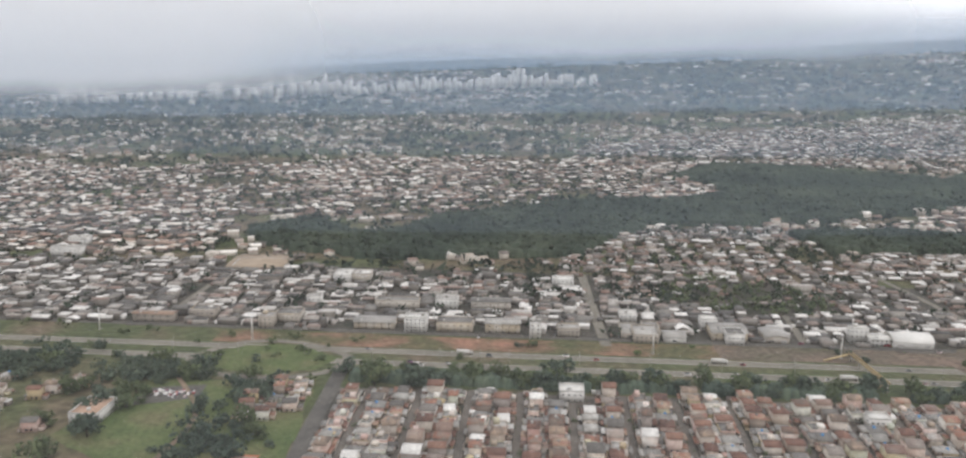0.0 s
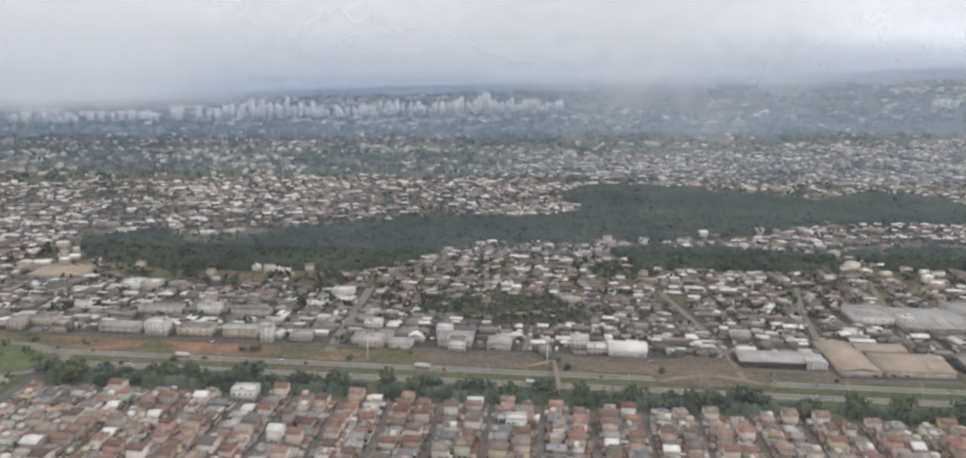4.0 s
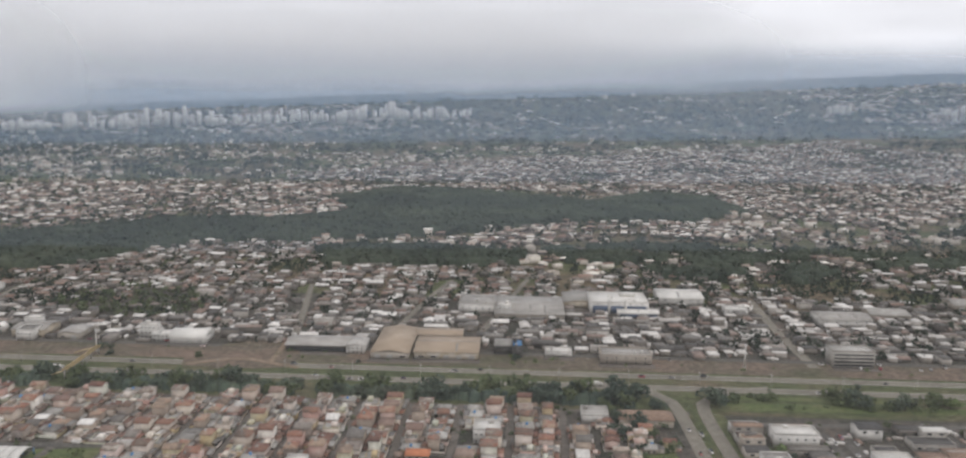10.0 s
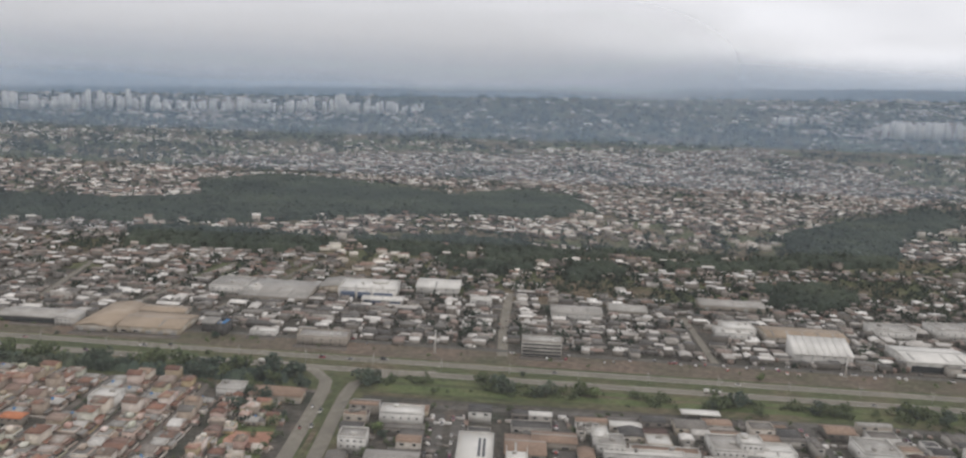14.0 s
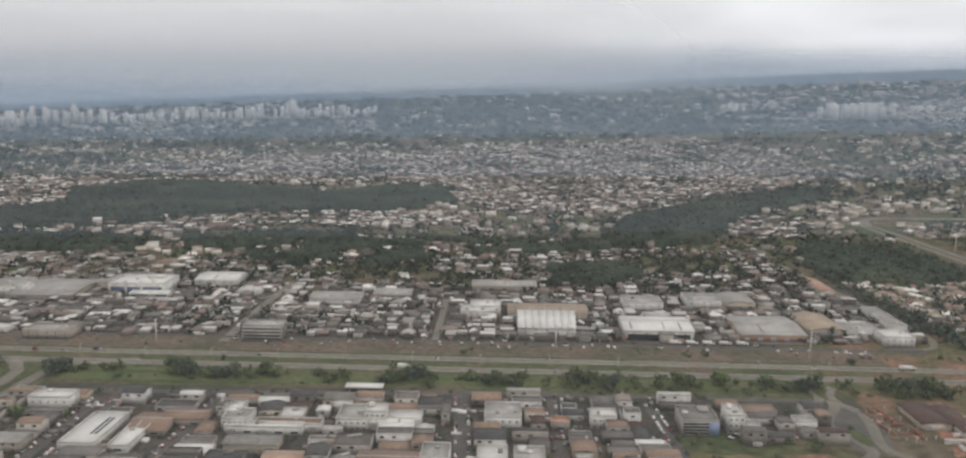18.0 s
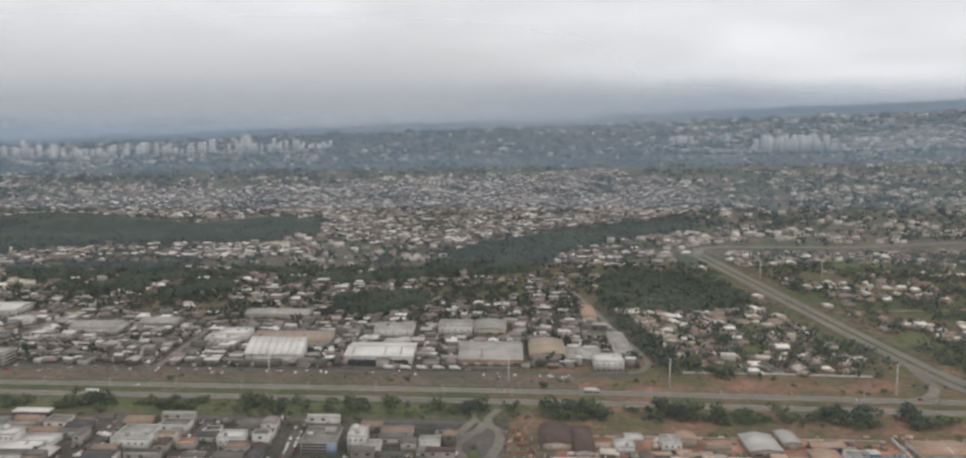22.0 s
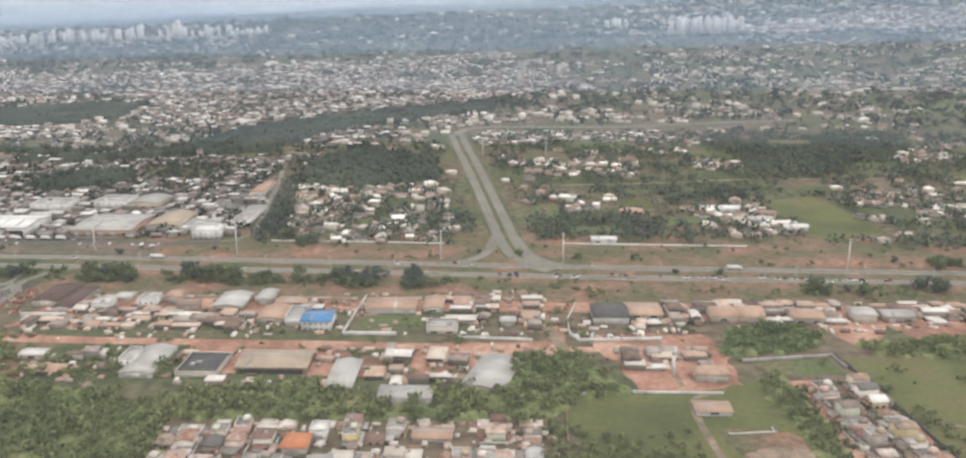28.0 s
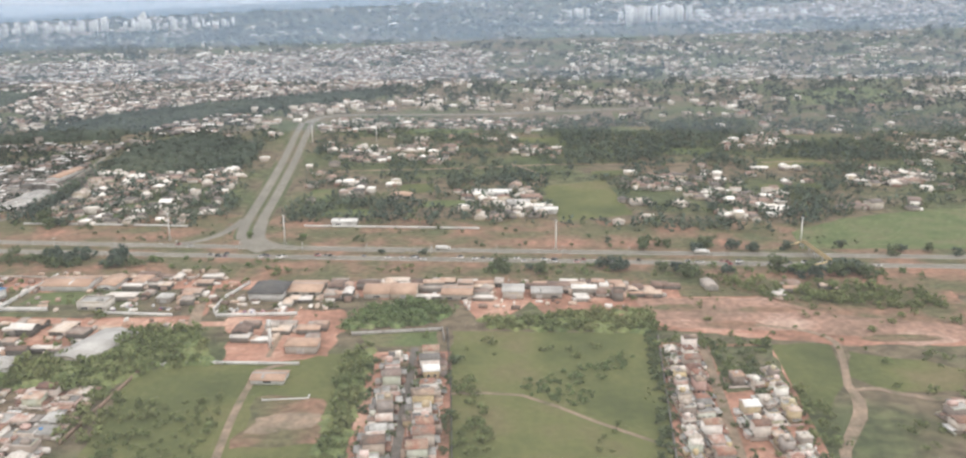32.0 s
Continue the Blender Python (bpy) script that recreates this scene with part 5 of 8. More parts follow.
def dense(x, y, seed, cell):
    """Slow patchiness, 0 to 1."""
    return np.array([0.5 + 0.5 * noise.noise((a / cell, b / cell, seed)) for a, b in zip(x, y)])


def understorey(name, poly, over, mat, label, seed, wide=8.5, step=5.0, keep_out=None):
    """The closed lower canopy under the tree crowns, a bumpy mass that thins to the ground at its edge."""
    x, y = scatter(poly, step, seed, 0.35)
    if keep_out:
        free = ~keep_out(x, y)
        x, y = x[free], y[free]
    r = np.random.default_rng(seed)
    s = r.uniform(0.8, 1.2, len(x))
    u, f = unit(Solid().add([(-0.5, -0.5, 0), (0.5, -0.5, 0), (0.5, 0.5, 0), (-0.5, 0.5, 0), (-0.3, -0.3, 0.8), (0.3, -0.3, 0.9), (0.3, 0.3, 0.8), (-0.3, 0.3, 0.9), (0, 0, 1.05)], ((0, 1, 5, 4), (1, 2, 6, 5), (2, 3, 7, 6), (3, 0, 4, 7), (4, 5, 8), (5, 6, 8), (6, 7, 8), (7, 4, 8))))
    bulk(name, u, f, np.stack([x, y, lift(x, y) - 0.2, wide * s, wide * s, over * s, r.uniform(0, 6.28, len(x))], -1), mat, label, "woods")


def glade(x, y):
    """Gaps in the long valley wood, where houses stand."""
    return (dense(x, y, 6.6, 32) < 0.44) & (x < 830) & (y < 735)


for k, poly in enumerate(WOODS):
    if k != 3:
        understorey("understorey", poly, 5.4, WOODLEAF, "closed dark green lower canopy of the woods", 140 + k, keep_out=glade if k == 1 else None)
    x, y = scatter(poly, 5.6, 20 + k)
    rng = np.random.default_rng(40 + k)
    open_slope = (x > 330) & (y > 880) & (x < 700) & (k == 0)
    m = (dense(x, y, 1.7, 40) > 0.25) & ~(open_slope & (rng.random(len(x)) < 0.86)) & ((k != 3) | (rng.random(len(x)) < 0.6)) & ((k != 1) | ~glade(x, y) | (rng.random(len(x)) < 0.25))
    x, y = x[m], y[m]
    light = rng.random(len(x)) < 0.1
    tufts("woods", x[~light], y[~light], rng.uniform(5, 8.5, (~light).sum()) * (0.7 if k == 3 else 1.0), LEAF3 if k == 3 else WOODLEAF, "dense dark green woods filling the valley", "woods", k, FINE_TUFT)
    tufts("woods", x[light], y[light], rng.uniform(5, 8, light.sum()), SCRUB, "lighter green trees among the woods", "woods", k + 50, FINE_TUFT)


def town(name, x, y, turn, seed, roofs, walls, label, size=(5.0, 8.5), tall=(2.2, 3.4), flat=0.35):
    """Buildings too many to count: walls and roofs as one object each."""
    rng = np.random.default_rng(seed)
    n = len(x)
    w, d, h = rng.uniform(*size, n), rng.uniform(*size, n), rng.uniform(*tall, n)
    near = name not in ("far_town", "villa")
    if near:
        w, h = w * rng.uniform(1.0, 1.55, n), h * 0.85
        # darker walls, with eave shade already in their colour
        walls = TOWNWALL
    w = np.where(rng.random(n) < 0.12, w * 1.5, w)
    h = np.where(rng.random(n) < 0.12, h * 1.7, h)
    rot = turn + (rng.random(n) < (0.25 if near else 0.5)) * math.pi / 2 + rng.normal(0, 0.05, n)
    z = lift(x, y) - 0.1
    bulk(name + "_walls", *U_BOX, np.stack([x, y, z, w, d, h, rot], -1), walls, label + ", walls", "houses")
    if name not in ("far_town", "hill_town"):
        # lower wings and lean-tos against the walls
        side, q = rng.choice((-1, 1), n), rng.uniform(0.45, 0.9, n)
        lx, ly = side * (w * 0.5 + q * 1.6), rng.uniform(-0.2, 0.2, n) * d
        ax, ay = x + lx * np.cos(rot) - ly * np.sin(rot), y + lx * np.sin(rot) + ly * np.cos(rot)
        bulk(name + "_wings", *U_BOX, np.stack([ax, ay, z, q * 3.2, d * q, h * rng.uniform(0.55, 0.85, n), rot], -1), roofs, label + ", wings", "houses")
    kind = rng.random(n)
    for sel, shape, rise in ((kind < flat, U_BOX, 0.25), ((kind >= flat) & (kind < flat + 0.25 * (1 - flat)), U_HIP, None), (kind >= flat + 0.25 * (1 - flat), U_GABLE, None)):
        if sel.any():
            up = np.full(sel.sum(), rise) if rise else np.minimum(w, d)[sel] * rng.uniform(0.14, 0.22, sel.sum())
            bulk(name + "_roofs", *shape, np.stack([x[sel], y[sel], (z + h)[sel], w[sel] * 1.03, d[sel] * 1.03, up, rot[sel]], -1), roofs, label + ", roofs", "houses")


def lots(poly, seed, wide=8.0, deep=9.0, lane=5.5, turn=-0.06, keep=0.85, block=14):
    """Places on a street grid inside a polygon."""
    rng = np.random.default_rng(seed)
    xs, ys = np.array([p[0] for p in poly]), np.array([p[1] for p in poly])
    cx, cy, reach = xs.mean(), ys.mean(), max(np.ptp(xs), np.ptp(ys)) * 0.75
    u = np.arange(-reach, reach, 2 * deep + lane)
    u = np.sort(np.concatenate([u - deep / 2, u + deep / 2]))
    v = np.arange(-reach, reach, wide)
    v = v[(np.arange(len(v)) % block) != 0]
    U, V = [q.ravel() for q in np.meshgrid(u, v)]
    m = rng.random(U.size) < keep
    U, V = U[m] + rng.uniform(-2.0, 2.0, m.sum()), V[m] + rng.uniform(-2.6, 2.6, m.sum())
    x, y = cx + U * math.cos(turn) - V * math.sin(turn), cy + U * math.sin(turn) + V * math.cos(turn)
    m = inside(poly, x, y)
    return x[m], y[m], np.full(m.sum(), turn)


BACK_STREETS = (((280, 454), (274, 520), (266, 600)), ((336, 474), (350, 545), (367, 608)), ((386, 470), (405, 545), (428, 632)), ((556, 404), (560, 470), (568, 549)), ((170, 452), (176, 500)), ((65, 444), (66, 511), (68, 591)), ((-180, 478), (-174, 560)), ((670, 400), (676, 500)))
for line in BACK_STREETS:
    ribbon("street", list(line), 5.6 if line[0][0] in (556, 65) else 4.0, HIGHWAY, 0.2, "pale back street climbing between the sheds", "street")


def on_street(x, y, margin):
    out = np.zeros(np.shape(x), bool)
    for line in BACK_STREETS:
        xs, ys = [p[0] for p in line], [p[1] for p in line]
        out |= (np.abs(x - np.interp(y, ys, xs)) < margin) & (y > ys[0] - 3) & (y < ys[-1] + 3)
    return out


def fill(name, poly, seed, label, roofs, size, tall, flat, green, keep=0.85, wide=8.0, deep=9.0, margin=3.0, patchy=0.3):
    """Streets of small buildings in a quarter, with trees in the gaps; green is the share of trees."""
    x, y, t = lots(poly, seed, wide, deep, 5.0, -0.06, keep)
    bend = np.array([noise.noise_vector((a / 60, b / 60, 6.4)) for a, b in zip(x, y)])
    x, y = x + 6 * bend[:, 0], y + 6 * bend[:, 1]
    m = clear(x, y, margin) & ~on_street(x, y, 5.6) & (~in_any(WOODS, x, y) | (in_any(WOODS[3:4], x, y) & (np.random.default_rng(seed).random(len(x)) < 0.3))) & (dense(x, y, seed + 0.5, 60) > patchy)
    town(name, x[m], y[m], t[m], seed, roofs, WALL, label, size, tall, flat)
    gx, gy = scatter(poly, 9.0, seed + 1)
    r = np.random.default_rng(seed)
    m = clear(gx, gy, 1.0) & ~on_street(gx, gy, 5.6) & ((dense(gx, gy, seed + 0.5, 60) < r.uniform(0, 1, len(gx)) * green * 2) | (r.random(len(gx)) < green * 0.5))
    if m.any():
        tufts(name + "_trees", gx[m], gy[m], r.uniform(3.5, 7.5, m.sum()), WOODLEAF, "dark green trees among the buildings", "trees", seed)


ESTATE_A = [(-420, 492), (-300, 484), (0, 466), (300, 438), (440, 425), (440, 500), (200, 500), (0, 560), (-160, 620), (-420, 640)]
ESTATE_B = [(440, 425), (600, 411), (936, 392), (932, 490), (820, 505), (740, 505), (600, 540), (440, 560)]
HOMES_A = [(-60, 560), (210, 500), (440, 500), (440, 660), (260, 650), (250, 740), (150, 745), (100, 690), (60, 640)]
HOMES_B = [(440, 555), (600, 540), (760, 510), (925, 490), (935, 660), (830, 655), (700, 640), (590, 585), (500, 650)]
fill("estate", ESTATE_A, 3, "small sheds and shops of the trading estate", GREYROOF, (3.2, 7.4), (1.8, 3.6), 0.6, 0.22, 0.96, 6.0, 6.4, 2.6, 0.14)
fill("estate", ESTATE_B, 4, "small sheds and shops of the trading estate", GREYROOF, (3, 7), (1.8, 3.8), 0.65, 0.24, 0.95, 5.8, 6.2, 2.4, 0.16)
fill("homes", HOMES_A, 5, "low houses among trees behind the trading estate", MIXROOF, (3.2, 6.2), (2.0, 3.2), 0.4, 0.34, 0.9, 5.8, 6.4, 3.0, 0.26)
fill("homes", HOMES_B, 6, "low houses among trees behind the trading estate", MIXROOF, (3.2, 6.2), (2.0, 3.2), 0.4, 0.46, 0.8, 6.4, 7.0, 3.0, 0.34)

# houses between the valley woods
HILLS = [
    ([(430, 735), (520, 775), (640, 755), (700, 800), (640, 850), (510, 890), (430, 815), (330, 765)], 0.97, 6.0),
    ([(140, 760), (300, 780), (410, 825), (490, 880), (300, 900), (270, 905), (180, 850)], 0.7, 6.6),
    ([(-330, 780), (-170, 780), (-60, 790), (30, 830), (110, 880), (170, 870), (250, 920), (210, 1020), (280, 1120), (-60, 1180), (-420, 1050)], 0.95, 6.4),
    ([(75, 1140), (250, 1380), (530, 1530), (880, 1690), (1166, 1870), (1250, 1600), (1273, 1210), (1135, 1090), (850, 845), (750, 835), (690, 940), (670, 1080), (490, 1110), (370, 1110)], 0.97, 6.6),
    ([(860, 690), (900, 690), (965, 810), (1035, 850), (1010, 740), (990, 690)], 0.8, 7.0),
    ([(1500, 2290), (1850, 2180), (2400, 2300), (3300, 2900), (3600, 3500), (2700, 3500), (1900, 2800)], 0.95, 13.0),
    ([(-420, 640), (-196, 640), (-200, 700), (-195, 760), (-335, 785), (-425, 1050), (-660, 1180), (-640, 900)], 0.97, 6.6),
]
for k, (poly, keep, step) in enumerate(HILLS):
    x, y, t = lots(poly, 60 + k, step, step + 0.6, 3.4, (-0.3, 0.2, 0.35, 0.55, 0.2, 0.1, -0.1)[k], keep)
    bend = np.array([noise.noise_vector((a / 110, b / 110, 4.4)) for a, b in zip(x, y)])
    x, y = x + 26 * bend[:, 0], y + 26 * bend[:, 1]
    patch = 0.6 * dense(x, y, 2.2, 60) + 0.55 * dense(x, y, 8.2, 150)
    m = ~in_any(WOODS, x, y) & (np.random.default_rng(30 + k).random(len(x)) < np.clip((patch - 0.3) * 3.2, 0.03, 0.93))
    town("hill_town", x[m], y[m], t[m] + np.random.default_rng(k).normal(0, 0.12, m.sum()), 61 + k, FARROOF, PALEWALL, "close-set houses on the slope beyond the valley", (3.6, 6.6) if step < 10 else (7, 13), (2.0, 3.6) if step < 10 else (4, 8), 0.35)
    x, y = scatter(poly, 12 if step < 10 else 30, 70 + k)
    m = (0.6 * dense(x, y, 2.2, 60) + 0.55 * dense(x, y, 8.2, 150) < 0.5) | (np.random.default_rng(5 + k).random(len(x)) < 0.45)
    tufts("slope_trees", x[m], y[m], np.random.default_rng(k).uniform(3.5, 7, m.sum()), WOODLEAF, "dark green trees between the hillside houses", "trees", 80 + k, SLOPE_TUFT)

x, y, t = lots(WOODS[1], 68, 7.0, 7.6, 3.4, 0.05, 0.85)
m = glade(x, y)
town("hill_town", x[m], y[m], t[m], 69, FARROOF, PALEWALL, "low houses in the glades of the valley wood", (3.4, 6.2), (2.0, 3.2), 0.35)

# large gardens with villas beside the climbing avenue
GARDENS_W = [(948, 385), (1075, 372), (1073, 500), (1058, 640), (1045, 690), (942, 560), (945, 480)]
GARDENS_E = [(1112, 375), (1260, 372), (1370, 350), (1700, 320), (1900, 900), (1500, 800), (1300, 770), (1120, 760), (1085, 700), (1102, 480)]
FIELDS = [[(1278, 378), (1325, 394), (1323, 495), (1276, 478)], [(1396, 310), (1449, 308), (1600, 300), (1620, 425), (1496, 400), (1449, 384), (1403, 352)]]
VILLAS = [
    [(1221, 462), (1264, 487), (1268, 427), (1249, 382), (1222, 384), (1218, 424)], [(1260, 412), (1276, 416), (1276, 388), (1259, 384)],
    [(1328, 500), (1415, 522), (1384, 420), (1334, 408)], [(1384, 439), (1434, 459), (1436, 399), (1418, 378), (1371, 380)],
    [(1095, 622), (1148, 628), (1216, 614), (1203, 550), (1155, 555), (1094, 586)], [(1265, 660), (1349, 681), (1316, 583), (1267, 589)],
    [(1395, 680), (1440, 690), (1390, 598), (1365, 605)], [(1095, 774), (1319, 785), (1294, 715), (1092, 690)], [(1512, 522), (1590, 545), (1550, 475), (1490, 475)],
    [(1455, 425), (1490, 425), (1482, 402), (1454, 404)], [(946, 534), (1056, 530), (1066, 395), (1022, 378), (969, 399)], [(1116, 480), (1150, 500), (1160, 450), (1120, 430)],
    [(1600, 640), (1700, 680), (1720, 600), (1610, 570)], [(1470, 690), (1560, 720), (1560, 650), (1480, 630)],
]
GROVES = [
    [(1300, 700), (1440, 770), (1500, 700), (1400, 590), (1342, 552), (1306, 560)], [(1212, 515), (1282, 514), (1270, 488), (1207, 472)], [(1445, 469), (1472, 480), (1446, 373), (1431, 356), (1407, 362)],
    [(1322, 377), (1375, 376), (1362, 338), (1318, 338)], [(926, 622), (1052, 628), (1050, 541), (944, 534)], [(937, 425), (946, 523), (974, 368), (956, 360)], [(1112, 420), (1160, 425), (1200, 400), (1170, 380), (1116, 380)],
    [(1500, 640), (1600, 660), (1600, 560), (1480, 570)],
]
for k, poly in enumerate((GARDENS_W, GARDENS_E)):
    r = np.random.default_rng(92 + k)
    avenue = lambda x, y, m: (np.abs(x - np.interp(y, (340, 372, 457, 580, 750), (1103, 1097, 1091, 1082, 1068))) < m) | ((np.abs(y - np.interp(x, (1102, 1188, 1304, 1372, 1590), (522, 527, 545, 528, 569))) < 3.5) & (x > 1100)) | (np.abs(y - np.interp(x, (1060, 1080, 1106, 1209, 1255, 1330, 1450), (725, 768, 784, 790, 798, 830, 868))) < 27)
    for step, share, name in ((7.0, 0.8, "villa"), (5.0, 0.0, "trees")):
        x, y = scatter(poly, step, 90 + k + int(step))
        free = ~in_any(FIELDS, x, y) & ~avenue(x, y, 17) & clear(x, y, 1.5)
        for lx, ly, lw, ld in LAWNS:
            free &= ~((np.abs(x - lx) < lw * 0.4) & (np.abs(y - ly) < ld * 0.4))
        housed, wooded, d = in_any(VILLAS, x, y), in_any(GROVES, x, y), dense(x, y, 5.1, 45)
        if share:
            m = free & (r.random(len(x)) < np.where(housed, np.clip(d * 1.8 - 0.35, 0.1, 0.66) if k else 0.6, 0.035)) & ~wooded
            town("villa", x[m], y[m], r.uniform(-0.3, 0.3, m.sum()), 93 + k, FARROOF, WALL, "pale villa among garden trees", (4.5, 8.5), (1.9, 3.0), 0.4)
        else:
            m = free & (r.random(len(x)) < np.where(wooded, 0.92, np.where(housed, 0.42, np.clip(0.95 - 1.25 * d, 0.04, 0.7))))
            light = m & (r.random(len(x)) < 0.22)
            tufts("garden_trees", x[m & ~light], y[m & ~light], r.uniform(3.2, 7.5, (m & ~light).sum()), LEAF, "dark green garden trees", "trees", 98 + k, GARDEN_TUFT)
            tufts("garden_trees", x[light], y[light], r.uniform(2.5, 5.5, light.sum()), LEAF3, "light green garden trees and palms", "trees", 198 + k, GARDEN_TUFT)

# the spread of the far town and its trees
rng = np.random.default_rng(77)
KNOWN = WOODS + [ESTATE_A, ESTATE_B, HOMES_A, HOMES_B, GARDENS_W, GARDENS_E] + [h[0] for h in HILLS]
n = 34000
fy = 600 + 4200 * rng.random(n) ** 1.3
fx = 450 + (rng.random(n) - 0.5) * (2200 + 1.3 * fy)
m = ~in_any(KNOWN, fx, fy) & ~((np.abs(fy - np.interp(fx, (1060, 1080, 1106, 1209, 1255, 1330, 1450), (725, 768, 784, 790, 798, 830, 868))) < 27) & (fx > 1040) & (fx < 1520)) & (fy > 520 + 0.12 * np.abs(fx - 500)) & ~((np.abs(fx - np.interp(fy, (457, 580, 750), (1091, 1082, 1068))) < 17) & (fy < 750))
fx, fy = fx[m], fy[m]
patch = dense(fx, fy * 1.6, 3.3, 170)
m = rng.random(len(fx)) < np.clip((patch - 0.38) * 4.5, 0.05, 1) * np.where(fy < 1750, 1.0, np.where(fx < 150, 0.42, np.where(fx > 1750, 0.6, np.where(fy > 2700, 0.07, 0.15))))
near = fy < 2300
for sel, size, tall in ((m & near, (4.5, 9), (2.2, 4.2)), (m & ~near, (9, 24), (4, 8))):
    town("far_town", fx[sel], fy[sel], np.full(sel.sum(), 0.25), 7, FARROOF, PALEWALL, "distant low houses of the spreading town", size, tall, 0.4)
n = 42000
ty = 560 + 4300 * rng.random(n) ** 1.4
tx = 450 + (rng.random(n) - 0.5) * (2200 + 1.35 * ty)
m = ~in_any(KNOWN, tx, ty) & ~((np.abs(ty - np.interp(tx, (1060, 1080, 1106, 1209, 1255, 1330, 1450), (725, 768, 784, 790, 798, 830, 868))) < 27) & (tx > 1040) & (tx < 1520)) & (ty > 520 + 0.12 * np.abs(tx - 500)) & ~((np.abs(tx - np.interp(ty, (457, 580, 750), (1091, 1082, 1068))) < 17) & (ty < 750))
tx, ty = tx[m], ty[m]
patch = dense(tx, ty * 1.6, 3.3, 170)
m = rng.random(len(tx)) < np.clip(1.3 - patch * 1.5, 0.2, 1)
tufts("far_trees", tx[m], ty[m], rng.uniform(4, 8, m.sum()) * (1 + ty[m] / 4000), WOODLEAF, "distant dark green trees between the houses", "trees", 9, FAR_TUFT)


# ---- towers of the skyline ----
def tower(x, y, w, d, h, rot, group):
    t = thing("tower_block", x, y, float(lift(x, y)) - 0.3, rot, "pale high-rise housing block in the distant skyline", "tower block", group)
    part("wall", Solid().box(0, 0, 0, w, d, h).box(w * 0.08, 0, h, w * 0.45, d * 0.5, h * 0.06), TOWER, t)
    s = Solid()
    floors = max(5, int(h / 3.2))
    for k in range(floors):
        z = 1.2 + k * (h - 2) / floors
        s.box(-w * 0.26, 0, z, w * 0.3, d * 1.012, 0.8).box(w * 0.26, 0, z, w * 0.3, d * 1.012, 0.8).box(0, 0, z, w * 1.012, d * 0.6, 0.8)
    part("window_band", s, WINDOW, t)


rng = random.Random(12)
for k in range(140):
    q = (k + rng.random() * 0.9) / 140
    peak = 0.75 + 0.25 * math.sin(9 * q + 0.6) * math.cos(23 * q)
    tower(-1150 + 1555 * q, 2330 + 755 * q + rng.uniform(-30, 150), rng.uniform(8, 15), rng.uniform(8, 14), rng.uniform(30, 66) * peak * (1 - 0.2 * (q > 0.95)), rng.uniform(-0.2, 0.3), "towers on the skyline")
for k in range(22):
    tower(1632 + 176 * (k + rng.random()) / 22, 2226 + rng.uniform(-35, 60), rng.uniform(9, 14), rng.uniform(9, 14), rng.uniform(36, 50), 0.1, "towers of the second cluster")
for k in range(10):
    tower(1880 + 560 * (k + rng.random()) / 10, 2560 + rng.uniform(-60, 360), rng.uniform(14, 26), rng.uniform(10, 16), rng.uniform(14, 26), 0.1, "lower blocks behind the second cluster")
for k in range(5):
    tower(1578 + 62 * (k + rng.random()) / 5, 2931 + rng.uniform(-20, 20), rng.uniform(11, 15), rng.uniform(10, 14), rng.uniform(30, 42), 0.1, "small group of towers beyond the second cluster")


# ---- the school yard ----
def school():
    t = thing("school", 152, 272, 0.0, -0.03, "long school building with a bright yellow roof round a dark courtyard", "school")
    part("wall", Solid().box(0, 6.5, 0, 34, 8, 3.4).box(0, -7.5, 0, 34, 8, 3.4).box(-13, -0.5, 0, 8, 6, 3.4).box(13, -0.5, 0, 8, 6, 3.4), WALL, t)
    for y, w, d in ((6.5, 35, 9), (-7.5, 35, 9)):
        part("roof", Solid().box(0, y, 3.45, w, d, 0.5), YELLOW, t, "flat bright yellow roof")
    for x in (-13.2, 13.2):
        part("roof", Solid().box(x, -0.5, 3.46, 8.6, 4.9, 0.5), YELLOW, t, "flat bright yellow roof")
    for k in range(9):
        pane(t, DARKPANE, -14 + 3.5 * k, 10.5, 1.2, 2.2, 0.14, 1.1)
    part("rear_wing", Solid().box(-6, 14.5, 0, 22, 5, 3.0), WALL, t)
    part("rear_wing_roof", Solid().gable(-6, 14.5, 3.02, 22, 5, 0.9), FIBRE, t)
    FOOT.append((152, 274, 20, 19, 20))


school()
t = thing("sports_hall", 177, 282, 0.0, -0.12, "white barrel-roofed sports hall on posts", "hall")
part("roof", Solid().arch(0, 0, 3.6, 25, 12, 2.4, math.pi / 2, 12), BRIGHT, t)
for k in range(6):
    for a in (-1, 1):
        part("post", Solid().tube((a * 5.7, -11.5 + 4.6 * k, 0), (a * 5.7, -11.5 + 4.6 * k, 3.7), 0.2, 0.2), STEEL, t)
part("court", Solid().box(0, 0, 0.05, 11, 24, 0.1), CONCRETE, t)
FOOT.append((177, 282, 12, 8, 14))
t = thing("sports_hall", 202, 287, 0.0, -0.03, "white vaulted hall with four roof bays and blue trim", "hall")
for k in range(4):
    part("roof_bay", Solid().arch(-6.3 + 4.2 * k, 0, 3.0, 4.0, 11, 1.7), BRIGHT, t)
for k in range(5):
    for a in (-1, 1):
        part("post", Solid().box(-8.4 + 4.2 * k, a * 5.3, 0, 0.3, 0.3, 3.05), BLUE, t)
